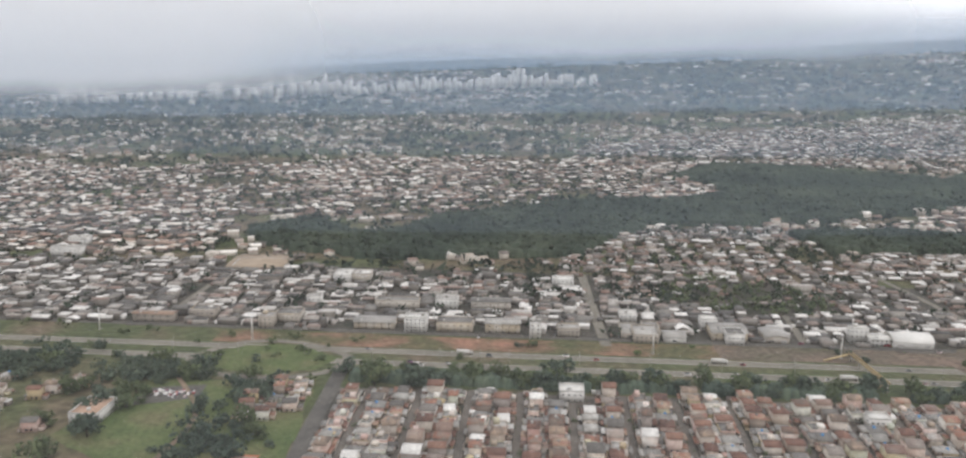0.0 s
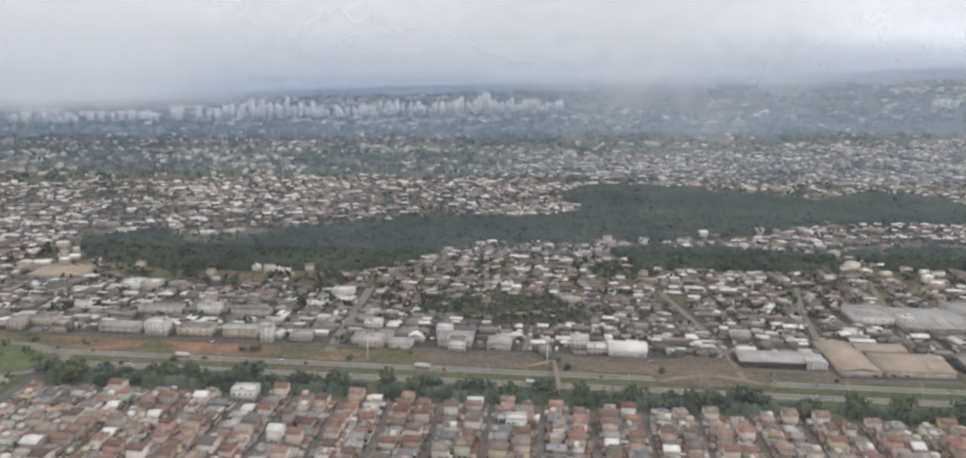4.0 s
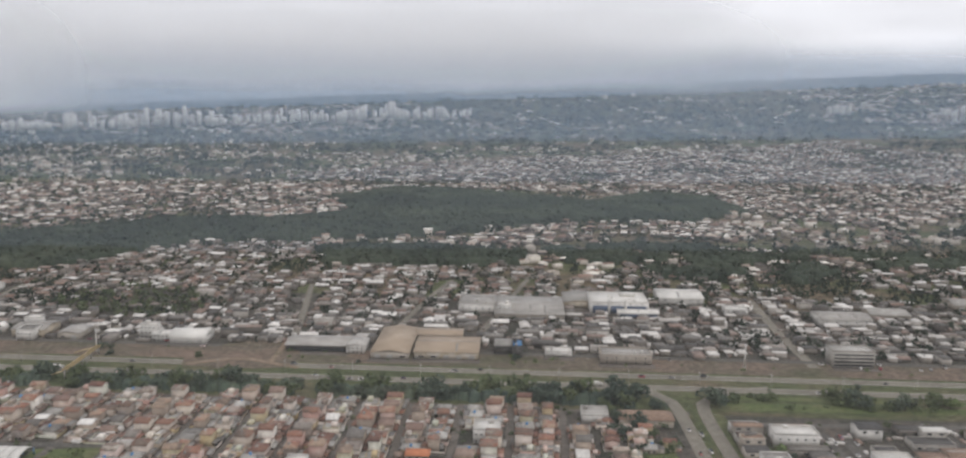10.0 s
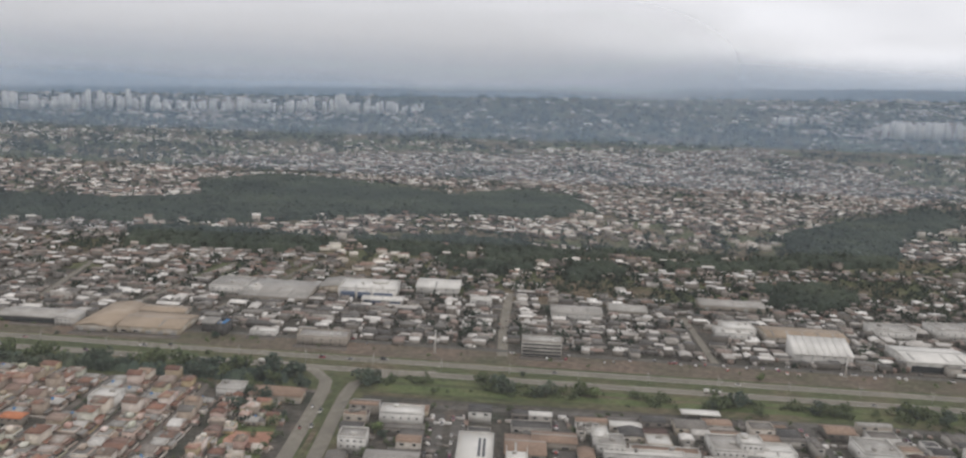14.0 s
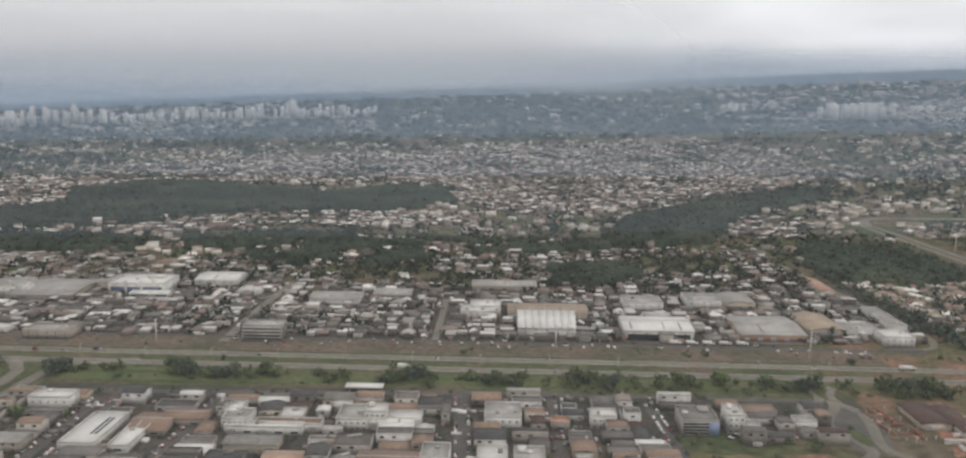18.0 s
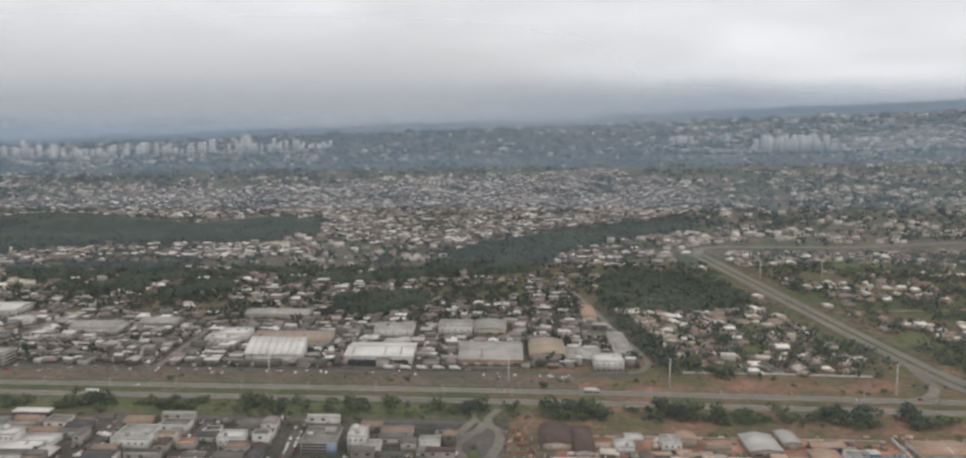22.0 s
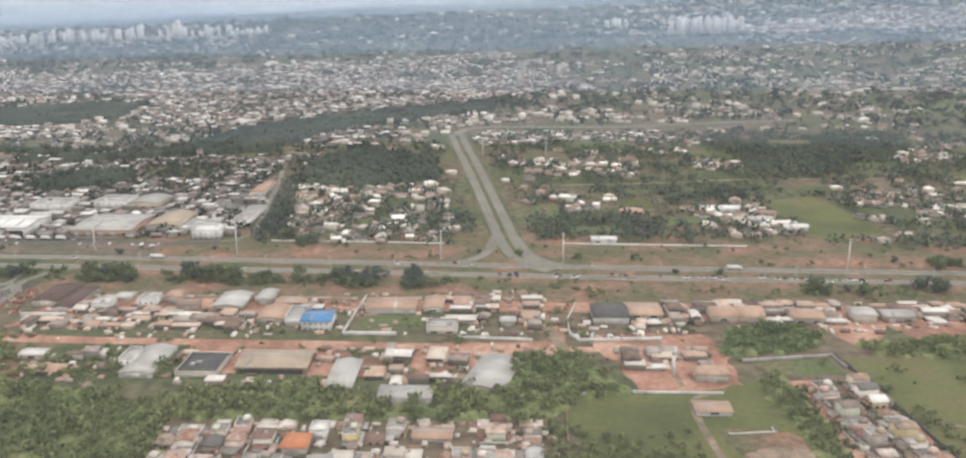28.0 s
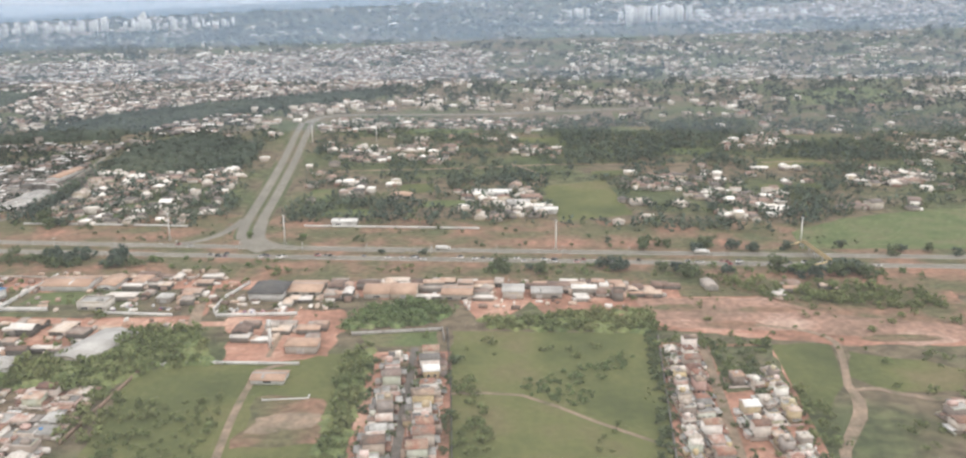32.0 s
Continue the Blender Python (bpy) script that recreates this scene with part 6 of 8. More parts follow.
part("trim", Solid().box(0, -5.5, 2.6, 17, 0.2, 0.5), BLUE, t, "blue edge beam")
part("court", Solid().box(0, 0, 0.05, 16, 10, 0.1), CONCRETE, t)
FOOT.append((202, 287, 9, 10, 7))
sheet("field", [(208, 297), (234, 299), (236, 250), (206, 250)], LAWN, 0.15, "green lawn beside the sports halls", "lawn")
sheet("field", [(442, 300), (460, 300), (458, 240), (438, 240)], LAWN, 0.15, "grassy plot beside the avenue", "lawn")
sheet("dirt_lot", [(443, 288), (460, 288), (459, 274), (442, 274)], RED, 0.2, "bare brown earth on the grassy plot", "ground")

# ---- infill between the business blocks ----
for x0, y0, x1, y1, w in ((524, 316, 519, 200, 6), (533, 316, 529, 200, 6), (578, 314, 566, 200, 9), (684, 322, 684, 200, 7), (724, 312, 720, 200, 5), (766, 300, 768, 200, 5)):
    ribbon("street", [(x0, y0), ((x0 + x1) / 2, (y0 + y1) / 2), (x1, y1)], w, ASPHALT, 0.17, "grey street with parked cars between the business blocks", "street")
ribbon("street", [(490, 326), (600, 322), (700, 320), (845, 308)], 5, ASPHALT, 0.17, "grey street along the verge", "street")
STREETS = ((482, 474, 8), (524, 519, 7), (533, 529, 7), (578, 566, 9), (684, 684, 8), (723, 720, 7), (766, 768, 6), (842, 838, 8))


def street_x(k, y):
    return STREETS[k][0] + (STREETS[k][1] - STREETS[k][0]) * (316 - y) / 116


def shop(x, y, w, d, h, roof, wall, style, rng):
    """A party-wall shop or store of the business blocks."""
    kind = "flat-roofed" if style == "flat" else "low-pitched"
    tone = {"dark_sheet_roof": "dark", "brown_sheet_roof": "brown", "dark_brown_tile_roof": "dark brown", "stained_grey_roof": "stained dark grey", "white_sheet_roof": "white", "pale_terracotta_roof": "terracotta"}.get(roof.name, "grey")
    t = thing("building", x, y, float(lift(x, y)) - 0.1, -0.04, kind + (" two-storey" if h > 4.4 else "") + " shop with weathered " + tone + " roof between party walls", "building", "shops of the business blocks")
    part("wall", Solid().box(0, 0, 0, w, d, h), wall, t)
    if style == "flat":
        part("roof", Solid().box(0, 0, h + 0.01, w - 0.4, d - 0.4, 0.15), roof, t)
        s = Solid()
        for a in (-1, 1):
            s.box(0, a * (d / 2 - 0.1), h + 0.005, w, 0.2, 0.5).box(a * (w / 2 - 0.1), 0, h + 0.005, 0.2, d - 0.42, 0.5)
        part("parapet", s, wall, t)
        if rng.random() < 0.5:
            part("water_tank", Solid().tube((w * rng.uniform(-0.3, 0.3), d * 0.2, h + 0.16), (w * 0.2, d * 0.2, h + 1.2), 0.7, 0.6, 8), FIBRE, t)
    elif w > d:
        part("roof", Solid().gable(0, 0, h + 0.02, w, d, 0.12 * d, 0, 0.15, 0.15), roof, t)
    else:
        part("roof", Solid().gable(0, 0, h + 0.02, d, w, 0.1 * w, math.pi / 2, 0.15, 0.15), roof, t)
    if rng.random() < 0.45:
        part("lean_to", Solid().box(rng.uniform(-0.25, 0.25) * w, -d / 2 - 0.9, 0, w * 0.4, 1.8, 1.9), rng.choice((FIBRE, BROWN, METAL)), t)
    n = max(1, int(w / 4))
    for j in range(min(n, 2)):
        pane(t, DARKPANE, (j + 0.5 - n / 2) * w / n, -d / 2, h - 1.5, min(1.6, w / n * 0.5), 0.14, 0.8)
    FOOT.append((x, y, max(w, d) * 0.5, w / 2, d / 2))


rng = random.Random(41)
for k in range(len(STREETS) - 1):
    if k == 1:
        continue
    wide = street_x(k + 1, 270) - street_x(k, 270) - (STREETS[k][2] + STREETS[k + 1][2]) / 2
    n = max(1, round(wide / 15))
    for j in range(n):
        y = 321.0 + rng.uniform(-2, 2)
        while y > 206:
            f = rng.choice((4.6, 5.4, 6.4, 7.5, 9.0, 11.0))
            y -= f
            yc = y + f / 2
            x0 = street_x(k, yc) + STREETS[k][2] / 2 + 0.6
            span = (street_x(k + 1, yc) - STREETS[k + 1][2] / 2 - 0.6 - x0) / n
            w = span * rng.choice((0.55, 0.72, 0.85, 0.97))
            x = x0 + span * j + (w / 2 if (j % 2 == 0) else span - w / 2)
            if rng.random() < 0.1 or yc > 321 - (x - 490) * 0.05 or x > 768 and yc < 260:
                continue
            fit = [1 for fx, fy, _, a, b in FOOT if abs(x - fx) < a - 1.0 + w / 2 and abs(yc - fy) < b - 1.0 + f / 2]
            if fit:
                w = w * 0.45
                x = x0 + span * j + (w / 2 + 0.3 if rng.random() < 0.5 else span - w / 2 - 0.3)
                if any(abs(x - fx) < a - 1.0 + w / 2 and abs(yc - fy) < b - 1.0 + f / 2 for fx, fy, _, a, b in FOOT):
                    continue
            h = rng.uniform(2.3, 3.6) if rng.random() < 0.78 else rng.uniform(4.5, 6.0)
            shop(x, yc, w, f - 0.15, h, rng.choice((GREYROOF, FIBRE, BROWN, BROWN, MAROON, DARK, DARK, DARKSHEET, DARKSHEET, DARKSHEET, DARKSHEET, BRIGHT)), rng.choice((WALL, TOWNWALL, TOWNWALL, TOWNWALL, WHITE, CONCRETE)), "flat" if rng.random() < 0.4 else "gable", rng)

# ---- workshops on the red earth ----
YARDS = [
    ([(885, 286), (1012, 272), (1012, 240), (880, 244)], 0.6), ([(1062, 280), (1105, 274), (1100, 238), (1062, 240)], 0.45),
    ([(1135, 268), (1300, 258), (1310, 236), (1215, 238), (1140, 236)], 0.95), ([(885, 216), (1090, 212), (1085, 178), (960, 186), (890, 200)], 0.42),
    ([(1125, 215), (1165, 210), (1160, 190), (1125, 190)], 0.5), ([(1310, 262), (1420, 250), (1420, 238), (1312, 240)], 0.35),
]
YARDROOF = material("workshop_roof", [(0, (0.09, 0.07, 0.06)), (0.2, (0.22, 0.15, 0.12)), (0.35, (0.36, 0.33, 0.30)), (0.5, (0.40, 0.265, 0.195)), (0.65, (0.54, 0.44, 0.36)), (0.8, (0.56, 0.53, 0.50)), (1, (0.75, 0.73, 0.70))], 0.2, 0.8, 0.85, 0.2, 0.05, 0, 7)
for k, (poly, keep) in enumerate(YARDS):
    x, y, t = lots(poly, 110 + k, 5.6, 6.6, 2.0, -0.06, min(1, keep * 1.15))
    m = clear(x, y, 2.2)
    if m.any():
        town("workshop", x[m], y[m], t[m], 111 + k, YARDROOF, WALL, "small workshops and stores on the red earth", (3.5, 7.5), (1.8, 3.0), 0.4)


def fence(pts, h, mat, label):
    """A thin yard wall along a line, with its posts."""
    t = thing("yard_wall", pts[0][0], pts[0][1], float(lift(*pts[0])), 0, label, "wall")
    ox, oy = pts[0]
    for (ax, ay), (bx, by) in zip(pts, pts[1:]):
        n = max(1, int(math.hypot(bx - ax, by - ay) / 12))
        for k in range(n):
            x0, y0, x1, y1 = ax + (bx - ax) * k / n, ay + (by - ay) * k / n, ax + (bx - ax) * (k + 1) / n, ay + (by - ay) * (k + 1) / n
            length, turn = math.hypot(x1 - x0, y1 - y0), math.atan2(y1 - y0, x1 - x0)
            part("panel", Solid().box((x0 + x1) / 2 - ox, (y0 + y1) / 2 - oy, -0.2, length - 0.02, 0.3, h + 0.2, turn), mat, t)
            part("pillar", Solid().box(x0 - ox, y0 - oy, -0.2, 0.45, 0.45, h + 0.45, turn), mat, t)
    return t


fence([(1120, 266), (1114, 246), (1113, 228), (1116, 221), (1150, 222)], 1.6, WHITE, "pale plastered yard wall round the white house")
fence([(1024, 281), (1021, 256), (1018.5, 232), (1041, 231)], 1.8, WHITE, "white plastered wall round a grassy yard")
fence([(1067, 227), (1097, 223)], 1.4, WHITE, "long low white wall beside the dirt road")
fence([(1104, 170), (1129, 171), (1160, 169)], 1.2, WHITE, "pale wall at the edge of the rough grass")
fence([(1104, 170), (1098, 110)], 1.4, BROWN, "brown boundary wall beside the rough grass")
fence([(1214, 202), (1216, 150), (1217, 90)], 1.4, DARK, "dark boundary wall beside the pasture")
fence([(1297, 190), (1289.5, 142), (1279, 74)], 1.5, DARKSHEET, "grey boundary wall between pasture and houses")
fence([(1176, 198), (1212, 202), (1213, 190)], 1.6, CONCRETE, "pale walled plot with grass inside")
fence([(960, 384), (1010, 380), (1060, 374)], 1.1, WHITE, "white wall along the gardens beside the highway")
fence([(1128, 372), (1170, 368), (1230, 362)], 1.0, WHITE, "white wall along the gardens beside the highway")
fence([(880, 289), (955, 284), (1020, 279)], 1.2, WALL, "pale wall behind the highway verge")
sheet("field", [(1026, 257), (1052, 257), (1052, 240), (1024, 240)], LAWN, 0.2, "green lawn inside the walled yard", "lawn")
sheet("field", [(1180, 200), (1210, 201), (1210, 186), (1182, 186)], LAWN, 0.18, "green lawn inside the walled plot", "lawn")
sheet("field", [(880, 243), (960, 240), (1010, 236), (1010, 228), (880, 236)], GRASS, 0.2, "rough green strip between the yards", "verge")
sheet("dirt_lot", [(1120, 226), (1140, 231), (1170, 228), (1172, 204), (1168, 176), (1152, 172), (1131, 174), (1126, 200)], YARDSOIL, 0.17, "bare pink earth of the workshop yards", "ground")
sheet("dirt_lot", [(958, 226), (1010, 226), (1060, 222), (1092, 221), (1090, 198), (1062, 188), (1020, 190), (960, 198)], YARDSOIL, 0.17, "bare pink earth between the sheds", "ground")
ribbon("road", [(1149, 236), (1147.5, 205), (1147, 176)], 2.0, TRACK, 0.25, "pale drive worn into the workshop yard", "road")
sheet("dirt_lot", [(1150, 141), (1174, 141), (1176, 108), (1150, 106)], REDLAWN, 0.2, "trampled earth of a small building plot", "ground")
sheet("dirt_lot", [(1152, 127), (1173, 129), (1173, 118), (1152, 115)], TRACK, 0.24, "bare earth on the building plot", "ground")
fence([(1153, 139), (1168, 140), (1168, 143)], 0.5, WHITE, "low white footing of an unbuilt house")
ribbon("road", [(1160, 171), (1150, 167), (1146, 156), (1146, 125), (1148, 95), (1150, 60)], 2.6, TRACK, 0.26, "pale footpath across the rough grass", "path")
ribbon("road", [(1097, 290), (1101, 262), (1105, 235), (1109, 212)], 5.0, TRACK, 0.235, "broad dirt road from the highway to the yards", "road")
ribbon("road", [(880, 235), (940, 229), (992, 225), (1056, 219), (1110, 213), (1172, 214)], 5.5, YARDSOIL, 0.228, "rutted red dirt road between the yards", "road")
ribbon("road", [(1216, 142), (1240, 140), (1262, 120), (1285, 100)], 1.6, TRACK, 0.24, "faint path trodden across the pasture", "path")
sheet("dirt_lot", [(1300, 240), (1420, 236), (1440, 190), (1395, 178), (1362, 196), (1310, 200), (1296, 215)], DUSTYRED, 0.15, "broad bare patch of pink earth", "ground")
sheet("field", [(1318, 258), (1440, 245), (1440, 205), (1405, 205), (1375, 216), (1352, 240), (1318, 240)], REDLAWN, 0.22, "scrubby grass on the red earth", "field")

for x, y, w, d in ((1332, 204, 26, 9), (1392, 187, 34, 8), (1420, 208, 30, 12), (1312, 226, 22, 10), (1352, 222, 30, 8)):
    sheet("field", [(x - w / 2, y), (x - w / 5, y + d / 2), (x + w / 3, y + d * 0.4), (x + w / 2, y - d * 0.2), (x + w / 6, y - d / 2), (x - w / 3, y - d * 0.35)], REDLAWN, 0.2, "patch of thin grass on pink earth", "field")

# ---- rows of houses between the pastures ----
ROW_LANES = (((1200.4, 110, 0.02), 178, 80, ((-6.4, 1.05), (7.2, 1.1))), ((1303.3, 110, 0.13), 184, 84, ((-6.7, 0.9), (-12.9, 0.7), (7.0, 0.92), (13.8, 0.78), (19.8, 0.72))))
rng, back = random.Random(64), []
for (lx, ly, lean), top, low, sides in ROW_LANES:
    for off, scale in sides:
        y = top + rng.uniform(-2, 2) - (8 if off > 15 else 0)
        k = 0
        while y > low:
            y -= 6.3 * scale + rng.choice((0, 0, 0.3, 1.6))
            k += 1
            if off > 0 and lx > 1290 and (y > 152 and k % 4 or rng.random() < 0.28):
                continue
            v = rng.randrange(12) if rng.random() < 0.75 else 12 + rng.randrange(12)
            if off in (-12.9, 13.8, 19.8):
                back.append((lx + (y - ly) * lean + off + rng.uniform(-0.6, 0.6), y, 0.09 + rng.choice((0, 1.57, 3.14)), 12 + rng.randrange(12), (scale, scale * rng.uniform(0.85, 1.1), rng.uniform(0.7, 1.1))))
                continue
            jig = rng.uniform(-0.5, 0.5)
            ob = house_thing(jig + lx + (y - ly) * lean + off, y, 0.09 + rng.choice((0, math.pi)), v, house_label(v), "houses along the pasture lanes")
            ob.scale = (scale * rng.uniform(0.9, 1.1), scale * rng.uniform(0.9, 1.05), rng.uniform(0.8, 1.25))
bx, by, br, bv, bs = [np.array(q) for q in zip(*back)]
house_stuff("back_house", bx, by, br, bv, "small back houses and sheds of the house rows", bs)
ribbon("street", [(1201.8, 184), (1201, 140), (1199.6, 70)], 3.0, STREET, 0.26, "narrow grey lane between two rows of houses", "street")
ribbon("street", [(1313, 184), (1307.2, 140), (1298, 70)], 3.6, TRACK, 0.26, "narrow pale lane between two rows of houses", "street")
sheet("pavement", [(1186, 180), (1216, 180), (1216, 60), (1185, 60)], YARDSOIL, 0.16, "dusty yards along the house rows", "ground")
sheet("pavement", [(1296, 186), (1339, 182), (1323, 60), (1278, 60)], YARDSOIL, 0.16, "dusty yards along the house rows", "ground")
sheet("field", [(1315, 182), (1339, 181), (1333, 142), (1310, 140)], GRASS, 0.19, "rough green plots beside the pale lane", "field")
hx, hy, hr = [], [], []
for k in range(17):
    for j in range(6):
        x, y = 974 + 7.2 * k + 1.5 * (j % 2), 146 - 8.5 * j - (4 if j > 1 else 0) - (4 if j > 3 else 0)
        if (k * 7 + j * 3) % 9 and x < 1094:
            q = random.Random(k * 31 + j)
            hx.append(x + q.uniform(-1.6, 1.6))
            hy.append(y + q.uniform(-1.2, 1.2))
            hr.append(-0.06 + math.pi / 2 * q.choice((0, 1, -1, 2)) + q.uniform(-0.08, 0.08))
for k in range(40):
    q = random.Random(k)
    x, y = q.uniform(1368, 1440), q.uniform(70, 128)
    hx.append(x)
    hy.append(y)
    hr.append(q.uniform(-0.4, 0.4))
ok = clear(np.array(hx), np.array(hy), 2.5)
for k in np.nonzero(ok)[0]:
    v = int(k * 7 % 24)
    house_thing(hx[k], hy[k], hr[k], v, house_label(v), "houses beside the workshop yards", (1.2, 1.08, 0.8))
ribbon("street", [(968, 124), (1030, 121), (1096, 119)], 3.8, ASPHALT, 0.18, "narrow grey lane between house rows", "street")

# bare forecourt with a turning loop beside the far carriageway
sheet("dirt_lot", [(226, 428), (232, 404), (257, 397), (286, 403), (288, 438), (264, 452), (250, 442)], DRY, 0.3, "bare brown forecourt with wheel tracks beside the highway", "ground")
ribbon("road", [(232, 405), (248, 412), (262, 415), (276, 408), (292, 400)], 3.4, TRACK, 0.36, "pale turning loop worn into the forecourt", "road", 4.0)
ribbon("road", [(276, 410), (277, 430), (277, 454)], 3.0, TRACK, 0.37, "pale lane from the forecourt to the back street", "road", 6.0)

# houses and lawns at the western edge, seen beyond the green
sheet("field", [(-150, 392), (-105, 390), (-75, 395), (-72, 300), (-130, 300), (-170, 330)], LAWN, 0.16, "green park lawn with paths", "lawn")
sheet("field", [(-138, 424), (-120, 441), (-95, 442), (-70, 424), (-78, 406), (-101, 399), (-127, 407)], LAWN, 0.3, "oval green inside the slip-road loop", "lawn")
ribbon("road", [(-140, 410), (-142, 424), (-122, 446), (-94, 446), (-66, 426), (-74, 402), (-101, 395), (-130, 402), (-140, 412)], 5, HIGHWAY, 0.32, "pale slip-road loop round the oval green", "road")
ribbon("road", [(-140, 395), (-118, 350), (-122, 300)], 2.2, TRACK, 0.3, "pale footpath across the park", "path")
sheet("pavement", [(-152, 360), (-148, 382), (-124, 386), (-123, 370)], ASPHALT, 0.22, "grey car park beside the park", "pavement")
hall(-160, 350, 12, 18, 4.6, "flat", TERRA, WHITE, "pale pink-roofed block beside the car park")
hall(-88, 306, 12, 7, 2.6, "gable", ORANGE, WALL, "low red-roofed house at the park edge")
r = np.random.default_rng(90)
gx, gy = np.concatenate([r.normal(-101, 5, 30), r.normal(-102, 8, 34), r.normal(-150, 14, 60), r.normal(-215, 20, 60)]), np.concatenate([r.normal(372, 9, 30), r.normal(322, 8, 34), r.normal(398, 7, 60), r.normal(410, 14, 60)])
tufts("park_grove", gx, gy, r.uniform(4, 8.5, len(gx)), LEAF, "dark green groves of the park", "trees", 91, VERGE_TUFT)
hx, hy = [], []
for k in range(70):
    q = random.Random(400 + k)
    x, y = q.uniform(-330, -178), q.uniform(300, 395)
    if all((x - a) ** 2 + (y - b) ** 2 > 64 for a, b in zip(hx, hy)):
        hx.append(x)
        hy.append(y)
for k in range(14):
    hx.append(-98 + 9 * (k % 3))
    hy.append(385 - 9 * (k // 3))
hx, hy = np.array(hx), np.array(hy)
house_stuff("west_house", hx, hy, np.full(len(hx), 0.1), np.arange(len(hx)) % 12, "plastered houses beyond the park")

# stacked goods, sheds and walls that clutter the yards
r = np.random.default_rng(78)
for k, (x0, x1, y0, y1, n) in enumerate(((490, 760, 212, 318, 420), (880, 1105, 180, 286, 420), (1105, 1300, 225, 266, 160), (970, 1096, 98, 150, 240), (-150, 420, 425, 500, 500), (420, 925, 395, 500, 600))):
    x, y = r.uniform(x0, x1, n), r.uniform(y0, y1, n)
    m = clear(x, y, 0.3) & (y - axis_y(x) > 42 if k > 3 else y < axis_y(x) - 34)
    m &= ~((np.abs(y - 224) < 6) & (x > 880) & (x < 1105))
    x, y = x[m], y[m]
    bulk("yard_clutter", *U_BOX, np.stack([x, y, lift(x, y), r.uniform(0.7, 2.6, len(x)), r.uniform(0.6, 4.5, len(x)), r.uniform(0.6, 1.9, len(x)), r.choice((-0.06, 1.5), len(x))], -1), (MIXROOF, YARDROOF, YARDROOF, PALEROOF, MIXROOF, GREYROOF)[k], "stacked goods, crates and low sheds in the yards", "clutter")

# the corner plot beside the avenue
r = np.random.default_rng(96)
cx, cy = scatter([(433, 330), (456, 318), (459, 292), (441, 290), (440, 272), (458, 270), (456, 200), (428, 200)], 7.5, 97, 0.3)
house_stuff("corner_house", cx, cy, r.choice((-0.07, 1.5), len(cx)), r.integers(0, 24, len(cx)), "mixed houses of the corner plot", r.uniform(0.75, 1.1, (len(cx), 3)))
gx, gy = r.uniform(430, 461, 70), r.uniform(205, 335, 70)
tufts("corner_trees", gx, gy, r.uniform(1.6, 4.2, 70), LEAF3, "green trees of the corner plot", "trees", 98, SHRUB_TUFT)

# shrubs and small trees in the yards of the house rows
r = np.random.default_rng(74)
gx, gy = [], []
for (lx, ly, lean), top, low, sides in ROW_LANES:
    for k in range(120):
        y = r.uniform(low, top)
        off = r.choice((-15.5, -13, -4, 4.2, 13.6, 15, 24)) if lx > 1290 else r.choice((-14, -12, -3, 3.5, 13.5, 15))
        gx.append(lx + (y - ly) * lean + off + r.normal(0, 0.8))
        gy.append(y)
tufts("yard_shrubs", np.array(gx), np.array(gy), r.uniform(1.4, 3.6, len(gx)), LEAF3, "garden shrubs between the row houses", "shrubs", 75, SHRUB_TUFT)
gx, gy = r.uniform(-62, 440, 520), r.uniform(205, 350, 520)
tufts("yard_shrubs", gx, gy, r.uniform(1.0, 2.8, len(gx)), LEAF3, "garden shrubs and palms between the close-set houses", "shrubs", 76, SHRUB_TUFT)

# shrubs and small trees behind the shops
r = np.random.default_rng(79)
gx, gy = r.uniform(488, 846, 700), r.uniform(208, 326, 700)
m = clear(gx, gy, 0.4) & (dense(gx, gy, 4.6, 28) > 0.42)
for k in range(len(STREETS)):
    m &= np.abs(gx - street_x(k, gy)) > STREETS[k][2] / 2 - 1.2
tufts("block_shrubs", gx[m], gy[m], r.uniform(1.4, 3.8, m.sum()), LEAF3, "dusty green shrubs and small trees behind the shops", "shrubs", 77, SHRUB_TUFT)

# parked cars along the business streets, too many to count
r = np.random.default_rng(70)
px, py, pr = [], [], []
for k in range(1, 7):
    for y in np.arange(212, 314, 1.6):
        for side in (-1, 1):
            if r.random() < 0.24:
                px.append(street_x(k, y) + side * (STREETS[k][2] / 2 - 1.3))
                py.append(y)
                pr.append(1.57 + r.normal(0, 0.06) + (0.8 if k in (1, 3) else 0))
for x0, x1, y0, n in ((790, 836, 268, 46), (-148, -126, 374, 26), (735, 765, 262, 20), (1112, 1146, 226, 22), (1060, 1096, 232, 12), (560, 900, 0, 45)):
    for k in range(n):
        x = r.uniform(x0, x1)
        px.append(x)
        py.append((y0 if y0 else float(axis_y(x)) + 33) + r.uniform(-4, 4))
        pr.append(1.5 + r.normal(0, 0.1))
px, py, pr = np.array(px), np.array(py), np.array(pr)
m = clear(px, py, 0.2)
px, py, pr = px[m], py[m], pr[m]
one = np.ones(len(px))
bulk("parked_car_bodies", *U_CAR, np.stack([px, py, lift(px, py) + 0.3, 2.5 * one, 1.15 * one, one, pr], -1), CARPAINT, "parked cars along the business streets", "cars")


